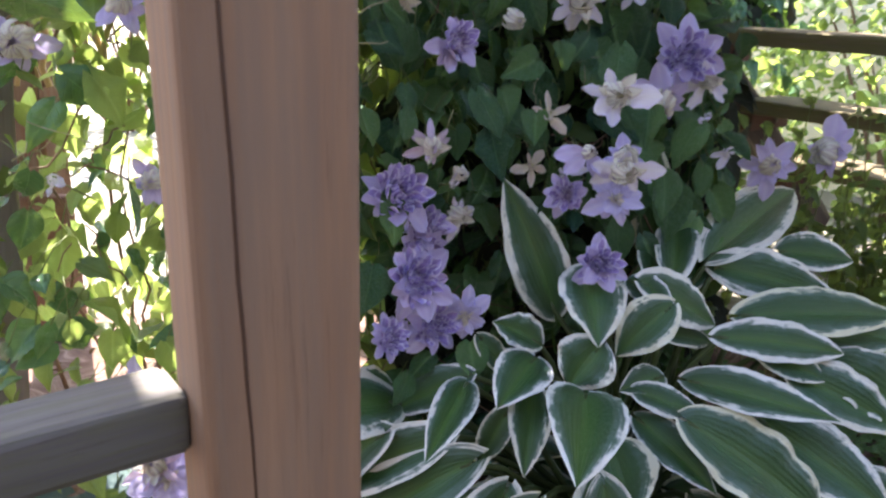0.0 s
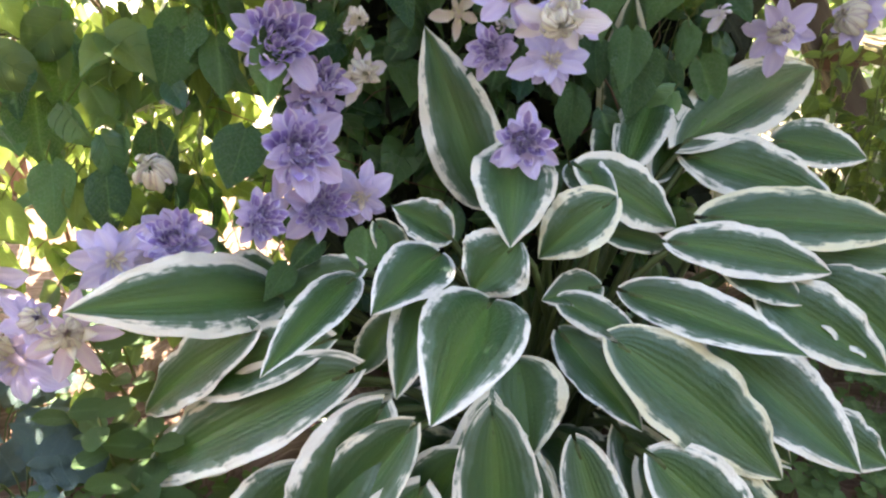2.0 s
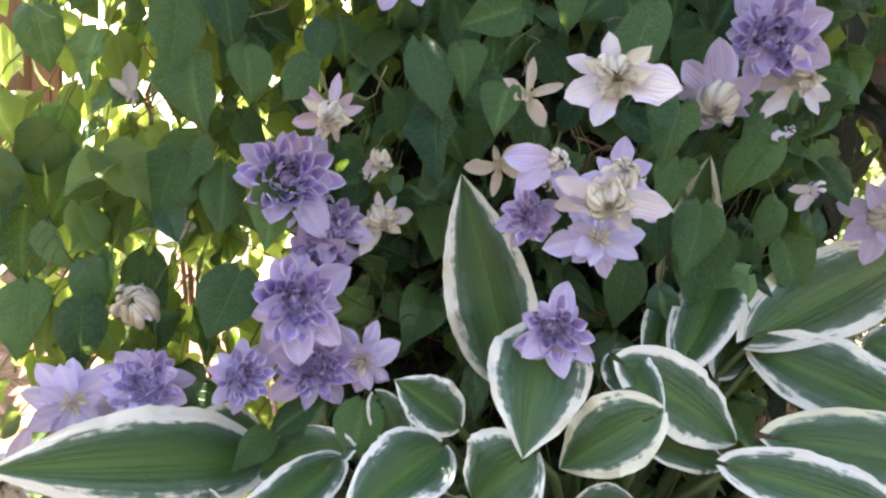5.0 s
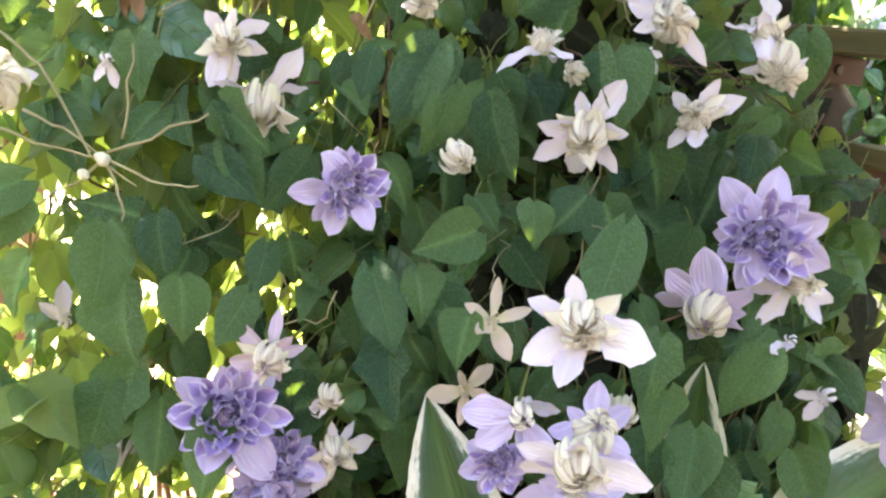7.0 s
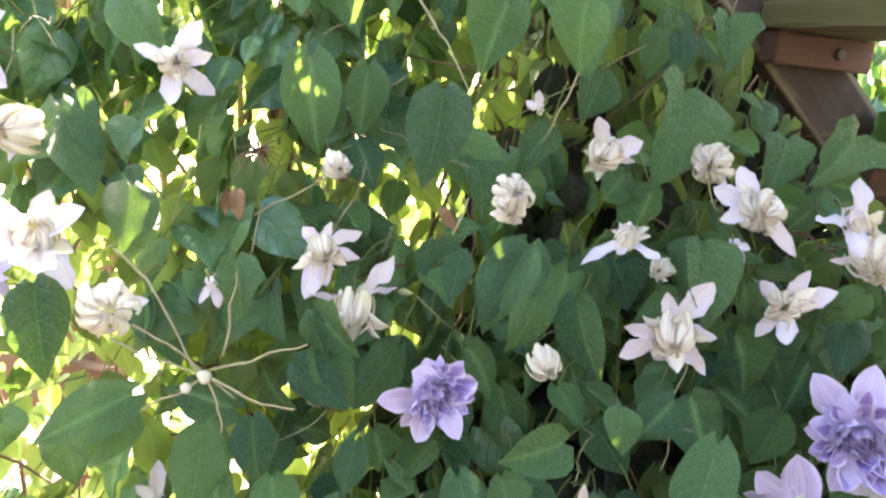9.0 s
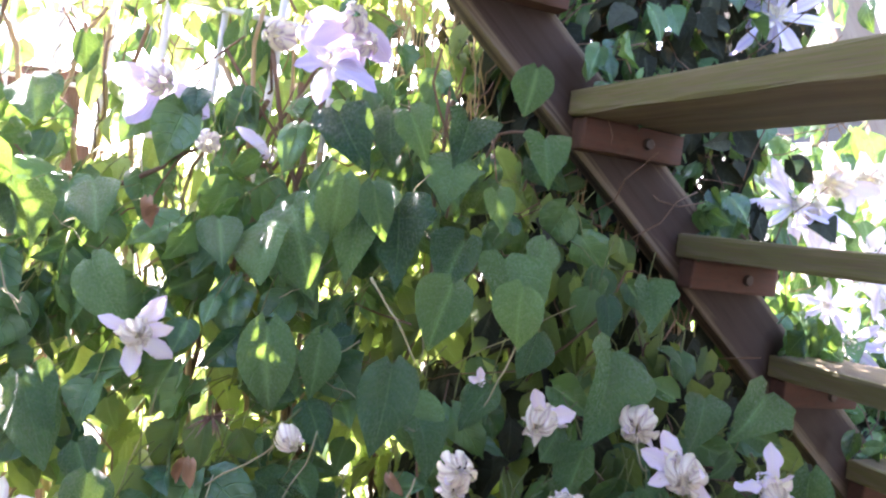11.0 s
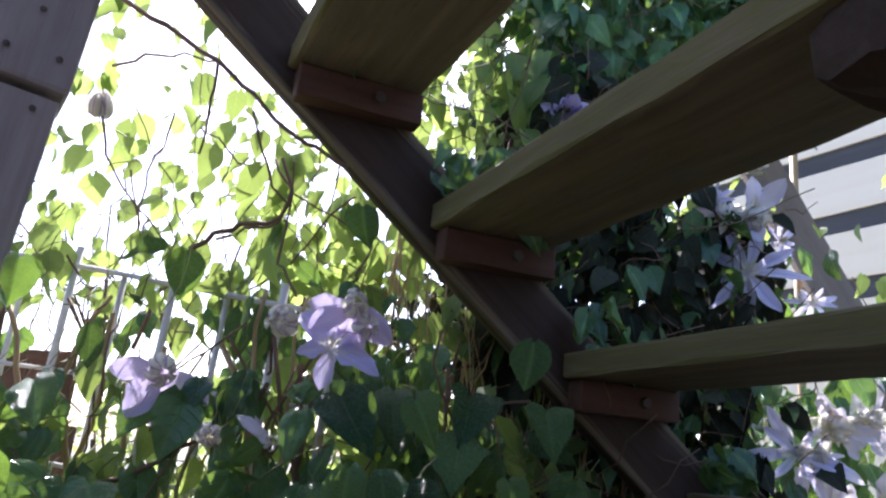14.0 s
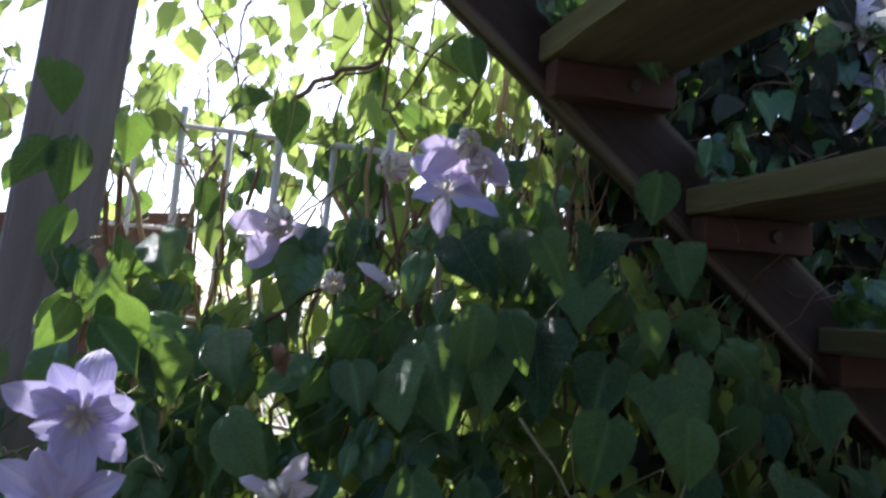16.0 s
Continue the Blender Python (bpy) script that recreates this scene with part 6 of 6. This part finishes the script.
def far_vine_leaves():
    rng = np.random.RandomState(23)
    heap, bright, shade, stems = Heap(), Heap(), Heap(), Heap()
    made = 0
    while made < 8600:
        s, w = rng.uniform(-0.35, 1.4), 0.05 + abs(rng.normal(0, 0.22))
        z = rng.uniform(0.3, 2.95)
        low = 2.0 if s < 0.5 else 1.85 - 0.28 * (s - 0.5) if s < 0.95 else 1.50
        high = 1.92 + 0.28 * max(0.0, s - 0.4) + 0.6 * max(0.0, s - 0.95)
        if low - 0.12 * rng.uniform() < z < high:
            continue
        if z > high:
            w = 0.05 + rng.uniform(0, 0.42)
            if s < 0.22 and rng.uniform() < 0.82:
                continue
        elif s > 0.8 and z > 1.0 and rng.uniform() < 0.78:
            continue
        if z < 1.0 and rng.uniform() < 0.3:
            continue
        if z < 0.85 and s > 0.5 and rng.uniform() < 0.75:
            continue
        if s < 0.15 and z < 1.75 - 0.8 * s:
            continue
        if s < 0.24 and 1.68 < z < 2.1 and rng.uniform() < 0.45:
            continue
        if s < -0.08 and z < 2.6:
            continue
        p = Vector((STAIR0.x, STAIR0.y, 0)) + DOWN * s - ALONG * w + Vector((0, 0, z))
        made += 1
        size = rng.uniform(0.04, 0.075)
        m = leaf_pose(rng, p, (rng.normal(0, 0.4), -0.8, 0.3), size)
        v, f, uv = LEAF_LOW[rng.randint(10)]
        # leaves deep behind the steps take the tint that paints shade
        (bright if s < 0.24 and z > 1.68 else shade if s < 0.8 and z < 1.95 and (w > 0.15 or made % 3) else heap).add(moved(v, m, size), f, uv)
        if made % (2 if s < 0.24 else 8) == 0:
            stems.add(*tube(wander(rng, p, p + Vector((rng.normal(0, 0.12), rng.normal(0, 0.1), rng.normal(0, 0.12))), 6, 0.008), 0.0012, 4))
    # low growth under the flight
    for i in range(800):
        s, w = rng.uniform(0.35, 1.8), rng.uniform(0.1, 0.7)
        p = Vector((STAIR0.x, STAIR0.y, 0)) + DOWN * s - ALONG * w + Vector((0, 0, rng.uniform(0.05, 1.0)))
        size = rng.uniform(0.035, 0.07)
        v, f, uv = LEAF_LOW[rng.randint(10)]
        (heap if i % 3 else bright).add(moved(v, leaf_pose(rng, p, (rng.normal(0, 0.5), -0.6, 0.5), size), size), f, uv)
    # leaves added to darken the gap between two treads as seen by the camera
    for i in range(420):
        s, w = rng.uniform(0.9, 1.6), rng.uniform(0.04, 0.25)
        p = Vector((STAIR0.x, STAIR0.y, 0)) + DOWN * s - ALONG * w + Vector((0, 0, rng.uniform(0.73, 0.98)))
        size = rng.uniform(0.04, 0.08)
        v, f, uv = LEAF_LOW[rng.randint(10)]
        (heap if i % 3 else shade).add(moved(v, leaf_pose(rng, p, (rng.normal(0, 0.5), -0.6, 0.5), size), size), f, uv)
    for i in range(170):
        q, lift = rng.uniform(-0.25, 1.05), rng.uniform(0.05, 0.16)
        p = STAIR0 + (DOWN * RUN - Vector((0, 0, RISE))).normalized() * q * 1.28 + Vector((0.10, 0.08, 0.12)).normalized() * lift + ALONG * rng.uniform(0.0, 0.07)
        on = ((p - STAIR0).z + 0.03) % RISE
        if on < 0.055 or on > 0.16:
            continue
        size = rng.uniform(0.035, 0.065)
        v, f, uv = LEAF_SHAPES[rng.randint(24)]
        heap.add(moved(v, leaf_pose(rng, p, (-0.3, -0.8, 0.2), size), size), f, uv)
    for i in range(1000):
        s, w = rng.uniform(0.5, 1.5), rng.uniform(0.05, 0.5)
        p = Vector((STAIR0.x, STAIR0.y, 0)) + DOWN * s - ALONG * w + Vector((0, 0, rng.uniform(0.03, 0.62)))
        size = rng.uniform(0.02, 0.045)
        v, f, uv = LEAF_LOW[rng.randint(10)]
        (heap if i % 4 == 0 else bright).add(moved(v, leaf_pose(rng, p, (rng.normal(0, 0.5), -0.6, 0.5), size), size), f, uv)
    for h, name, mat in ((heap, "foliage", LEAF), (bright, "top_foliage", LEAF_FAR), (shade, "inner_foliage", SHADE_LEAF), (stems, "stem_tangle", STEM)):
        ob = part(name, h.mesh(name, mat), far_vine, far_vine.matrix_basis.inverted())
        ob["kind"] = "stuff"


far_vine_leaves()

flower("star", (0.407, 2.034, 1.562), 0.086, (0.05, -1.07, 0.19), far_vine)
flower("pale", (0.424, 2.047, 1.674), 0.075, (-0.44, -1.03, -0.38), far_vine)
flower("bud", (0.429, 2.051, 1.795), 0.026, (-0.81, -0.43, -0.29), far_vine)
flower("bud", (0.458, 2.074, 1.733), 0.026, (-0.39, -0.42, -0.20), far_vine)
flower("star", (0.496, 2.104, 1.220), 0.082, (-0.05, -1.14, -0.03), far_vine)
flower("pale", (0.588, 2.177, 1.280), 0.065, (-0.58, -0.78, -0.18), far_vine)
flower("pale", (0.655, 2.230, 1.296), 0.061, (-0.20, -0.67, -0.02), far_vine)
flower("pale", (0.726, 2.286, 1.301), 0.070, (-0.19, -0.89, -0.27), far_vine)
flower("star", (0.659, 2.233, 0.958), 0.084, (-0.02, -0.58, 0.28), far_vine)
flower("pale", (0.766, 2.317, 1.071), 0.086, (-0.05, -1.18, -0.19), far_vine)
flower("star", (0.708, 2.271, 1.090), 0.061, (-0.61, -0.66, -0.05), far_vine)
flower("double", (0.064, 1.763, 1.781), 0.042, (0.44, -1.10, -0.53), far_vine)
flower("star", (0.543, 2.141, 1.528), 0.045, (-0.18, -0.73, -0.18), far_vine)
flower("pale", (0.364, 1.999, 1.673), 0.049, (-0.03, -0.94, -0.29), far_vine)
flower("star", (0.809, 2.351, 0.939), 0.065, (-0.57, -0.93, 0.05), far_vine)
flower("star", (0.602, 2.188, 1.035), 0.058, (-0.22, -0.85, -0.12), far_vine)
flower("pale", (0.678, 2.248, 1.124), 0.061, (-0.26, -1.05, 0.11), far_vine)
flower("star", (0.755, 2.309, 0.985), 0.069, (-0.07, -1.20, 0.22), far_vine)
flower("pale", (0.585, 2.174, 1.115), 0.045, (0.32, -1.35, -0.20), far_vine)
flower("star", (0.808, 2.350, 1.123), 0.058, (-0.51, -1.03, 0.41), far_vine)
flower("pale", (0.540, 2.139, 1.214), 0.057, (-0.17, -1.16, 0.10), far_vine)
flower("star", (0.339, 1.980, 1.695), 0.042, (-0.21, -0.66, -0.27), far_vine)
flower("star", (0.476, 2.088, 1.641), 0.051, (0.21, -1.11, 0.46), far_vine)

# ---- low plants on the soil ----


def heuchera(at, size, seed):
    rng = np.random.RandomState(seed)
    plant = thing("heuchera", at, "low blue-green scalloped leaf rosette on the soil", "plant", "low plants in the bed")
    for i in range(9):
        t = i * 2.4 + rng.normal(0, 0.2)
        r = size * rng.uniform(0.35, 1.0)
        p = Vector((math.cos(t) * r, math.sin(t) * r, rng.uniform(0.03, 0.11)))
        s = rng.uniform(0.05, 0.075)
        v, f, uv = blade(s, s * 1.15, 0.36, 0.36, 10, 5, 0.2, 0.1, 0.05, 4, 0.22, 0, rng.uniform(0, 6))
        ang = np.arctan2(v[:, 0], v[:, 1] - s * 0.45)
        edge = np.abs(uv[:, 0] * 2 - 1) ** 3
        v[:, 0] *= 1 + 0.10 * np.sin(ang * 9) * edge
        m = aim(p, (math.cos(t) * 0.9, math.sin(t) * 0.9, 0.1), (math.cos(t) * 0.2, math.sin(t) * 0.2 - 0.35, 1))
        leaf = part("leaf", mesh_from("heuchera_leaf", v, f, uv, HEUCHERA), plant, m)
        sv, sf = tube([(0, 0, 0), tuple(p * 0.5 + Vector((0, 0, 0.02))), tuple(p)], 0.0014, 4)
        part("stalk", mesh_from("stalk", sv, sf, None, HOSTA_STALK), leaf, m.inverted())


heuchera((-0.40, 0.97, 0.0), 0.07, 1)
heuchera((-0.345, 0.90, 0.0), 0.06, 2)
heuchera((-0.275, 0.84, 0.0), 0.055, 3)


def oval_sprig(at, height, seed, n=9):
    rng = np.random.RandomState(seed)
    plant = thing("seedling", at, "upright sprig with oval light green leaves", "plant", "low plants in the bed")
    lean = Vector((rng.normal(0, 0.2), rng.normal(-0.1, 0.15), 1)).normalized()
    tip = lean * height
    sv, sf = tube([(0, 0, 0), tuple(tip * 0.5), tuple(tip)], 0.0018, 5)
    stem = part("stem", mesh_from("sprig_stem", sv, sf, None, STALK), plant)
    for i in range(n):
        p = tip * (0.25 + 0.75 * i / (n - 1))
        t = i * 2.4 + seed
        s = rng.uniform(0.04, 0.06)
        v, f, uv = blade(s, s * 0.62, 0.6, 0.6, 8, 3, 0.15, 0.15, 0.02, 1.5, 0, 0)
        part("leaf", mesh_from("sprig_leaf", v, f, uv, CLOVER), plant, aim(p, (math.cos(t), math.sin(t), rng.uniform(0.0, 0.7)), (-math.cos(t) * 0.3, -math.sin(t) * 0.3 - 0.3, 1)))


for k, (x, y, h) in enumerate(((-0.20, 0.905, 0.12), (-0.17, 0.875, 0.14), (-0.13, 0.90, 0.12), (-0.05, 0.81, 0.07), (-0.10, 0.85, 0.09), (-0.19, 0.99, 0.20), (-0.22, 1.04, 0.22))):
    oval_sprig((x, y, 0.0), h, 50 + k)


def clover_patch():
    rng = np.random.RandomState(77)
    heap, st = Heap(), Heap()
    shape = blade(1.0, 0.95, 0.8, 0.25, 4, 2, 0.2, 0.0, 0, 1, 0, 0)

    def sprig(x, y, h, size):
        c = Vector((x, y, h))
        t0 = rng.uniform(0, 6)
        st.add(*tube([(x + rng.normal(0, 0.01), y + rng.normal(0, 0.01), -0.01), tuple(c)], 0.0007, 3))
        for k in range(3):
            t = t0 + k * 2.094
            m = aim(c, (math.cos(t), math.sin(t), rng.uniform(-0.1, 0.2)), (0, -0.3, 1))
            heap.add(moved(shape[0], m, size), shape[1], shape[2])

    for i in range(190):
        x, y = rng.normal(-0.07, 0.075), rng.normal(0.80, 0.055)
        if x < 0.1 or y < 0.75:
            sprig(x, y, rng.uniform(0.015, 0.06), rng.uniform(0.010, 0.019))
    for i in range(480):
        x, y = rng.normal(0.85, 0.17), rng.normal(1.12, 0.25)
        sprig(x, y, rng.uniform(0.015, 0.09), rng.uniform(0.012, 0.026))
    for i in range(260):
        sprig(rng.uniform(-0.5, 0.9), rng.uniform(0.55, 1.6), rng.uniform(0.01, 0.05), rng.uniform(0.01, 0.02))
    ob = new("clover", heap.mesh("clover", CLOVER))
    tagged(ob, "low green clover and weeds spread over the soil", "weeds", kind="stuff")
    ob2 = new("clover_stem", st.mesh("clover_stem", STALK))
    tagged(ob2, "thin green stalks of the low weeds", "weeds", kind="stuff")


clover_patch()


def sunny_weeds():
    """Tall fine-leaved weeds in the sun beyond the hosta, under the lower end of the flight."""
    rng = np.random.RandomState(83)
    plant = thing("weed_clump", (0.95, 1.62, 0), "tall clump of fine yellow-green weeds in the sun", "weeds")
    heap, st = Heap(), Heap()
    for i in range(70):
        a = Vector((rng.normal(0.05, 0.14), rng.normal(0, 0.08), 0))
        b = a + Vector((rng.normal(0, 0.05), rng.normal(0, 0.04), rng.uniform(0.28, 0.62)))
        pts = wander(rng, a, b, 8, 0.006)
        st.add(*tube(pts, 0.0012, 4))
        for p in pts[2:]:
            for _ in range(2):
                v, f, uv = LEAF_LOW[rng.randint(10)]
                heap.add(moved(v, aim(p, rng.normal(0, 1, 3), rng.normal(0, 0.6, 3) + np.array([0, -0.2, 0.8])), rng.uniform(0.018, 0.042)), f, uv)
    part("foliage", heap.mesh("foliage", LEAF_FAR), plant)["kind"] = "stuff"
    part("stalk_tangle", st.mesh("stalk_tangle", STALK), plant)["kind"] = "stuff"


sunny_weeds()


def litter():
    rng = np.random.RandomState(99)
    heap = Heap()
    shape = blade(1.0, 0.5, 0.5, 0.6, 4, 2, 0.4, 0.3, 0, 1, 0, 0.8)
    for i in range(500):
        x, y = rng.uniform(-0.8, 1.2), rng.uniform(0.4, 1.6)
        m = aim((x, y, rng.uniform(0.004, 0.016)), (rng.normal(), rng.normal(), rng.normal(0, 0.2)), (rng.normal(0, 0.3), rng.normal(0, 0.3), 1))
        heap.add(moved(shape[0], m, rng.uniform(0.012, 0.035)), shape[1], shape[2])
    tagged(new("leaf_litter", heap.mesh("leaf_litter", STEM)), "dry brown leaf litter scattered on the soil", "litter", kind="stuff")


litter()

# ---- shrubs and hedge beyond ----


def shrub(at, size, count, seed, label):
    rng = np.random.RandomState(seed)
    plant = thing("shrub", at, label, "shrub")
    heap, wood = Heap(), Heap()
    for i in range(14):
        d = Vector((rng.normal(0, 0.45) * size[0], rng.normal(0, 0.45) * size[1], size[2] * rng.uniform(0.6, 1.0)))
        wood.add(*tube(wander(rng, (rng.normal(0, 0.05), rng.normal(0, 0.05), 0), d, 7, 0.02), [0.012 - 0.0014 * q for q in range(8)], 5))
    for i in range(count):
        d = Vector(rng.normal(0, 1, 3))
        d = d.normalized() * rng.uniform(0.35, 1.0) ** 0.5
        p = Vector((d.x * size[0], d.y * size[1], size[2] * (0.5 + 0.5 * d.z)))
        p += Vector(rng.normal(0, 0.06, 3))
        s = rng.uniform(0.03, 0.06)
        v, f, uv = LEAF_LOW[rng.randint(10)]
        heap.add(moved(v, aim(p, rng.normal(0, 1, 3), rng.normal(0, 0.6, 3) + np.array([0, 0, 0.8])), s), f, uv)
    part("branch_tangle", wood.mesh("branch_tangle", STEM), plant)["kind"] = "stuff"
    part("foliage", heap.mesh("foliage", LEAF_FAR), plant)["kind"] = "stuff"


def sky_block_walls():
    """Unseen boarded walls behind and beside the viewer, added to block low sky light."""
    for name, o, way, length in (("sky_block_behind", (-2.2, -0.80, 0), (1, 0, 0), 5.0), ("sky_block_west", (-2.2, 0.35, 0), (0, -1, 0), 1.13), ("sky_block_east", (2.8, -0.78, 0), (0, 1, 0), 1.1)):
        w = thing(name, o, "unseen dark board wall added to block sky light", "wall", kind="structure")
        inv = w.matrix_basis.inverted()
        plank = board_mesh("plank", length, 0.03, 0.195, WALL_WOOD, 0.004, 0.001, 71)
        for i in range(11):
            part("plank", plank, w, inv @ frame_from((o[0], o[1], 0.1 + i * 0.2), way, (0, 0, 1)))


sky_block_walls()
shrub((1.75, 2.95, 0), (0.75, 0.5, 1.15), 1500, 61, "sunlit yellow-green shrub beyond the steps")
shrub((0.9, 3.5, 0), (0.8, 0.5, 1.1), 1300, 62, "sunlit leafy shrub behind the clematis")
shrub((-1.9, 4.4, 0), (1.3, 0.6, 1.5), 1500, 63, "sunlit garden shrub in the distance")


# ---- house side with siding, beam and cane ----


def house():
    h = thing("house", (1.6, 4.4, 0), "house side with wide white lap siding", "house")
    inv = h.matrix_basis.inverted()
    way = Vector((0.71, -0.70, 0)).normalized()
    a = Vector((0.55, 4.62, 0))
    out = Vector((-0.70, -0.71, 0))
    core = board_mesh("wall", 6.0, 0.12, 6.0, SIDING, 0.004, 0.0, 41)
    part("wall", core, h, inv @ frame_from(a + Vector((0, 0, 3.0)) - out * 0.07, way, (0, 0, 1)))
    lap = board_mesh("siding_board", 6.0, 0.022, 0.215, SIDING, 0.003, 0.0008, 42)
    # dark strips paint the shadow gaps between the siding boards
    trim = board_mesh("batten", 6.0, 0.018, 0.12, WALL_WOOD, 0.003, 0.0008, 43)
    for i in range(14):
        z = 1.55 + i * 0.31
        part("siding_board", lap, h, inv @ frame_from(a + Vector((0, 0, z)) + out * 0.03, way, (0, 0, 1)))
        part("batten", trim, h, inv @ frame_from(a + Vector((0, 0, z + 0.165)) + out * 0.02, way, (0, 0, 1)), "dark strip painting the shadow gap between siding boards")


house()
beam = new("beam", board_mesh("beam", 1.25, 0.05, 0.11, GREY_WOOD, 0.005, 0.001, 51))
beam.matrix_world = frame_from((0.40, 2.77, 2.38), (0.355, 0.13, -0.668), (0.6, 0, 0.4))
tagged(beam, "sloping grey-brown timber brace beyond the steps", "beam")
cv, cf = tube([(0.66, 2.95, 0.0), (0.665, 2.95, 1.0), (0.67, 2.95, 2.25)], 0.012, 8)
tagged(new("garden_cane", mesh_from("garden_cane", cv, cf, None, BAMBOO)), "upright bamboo cane stuck in the ground", "cane")
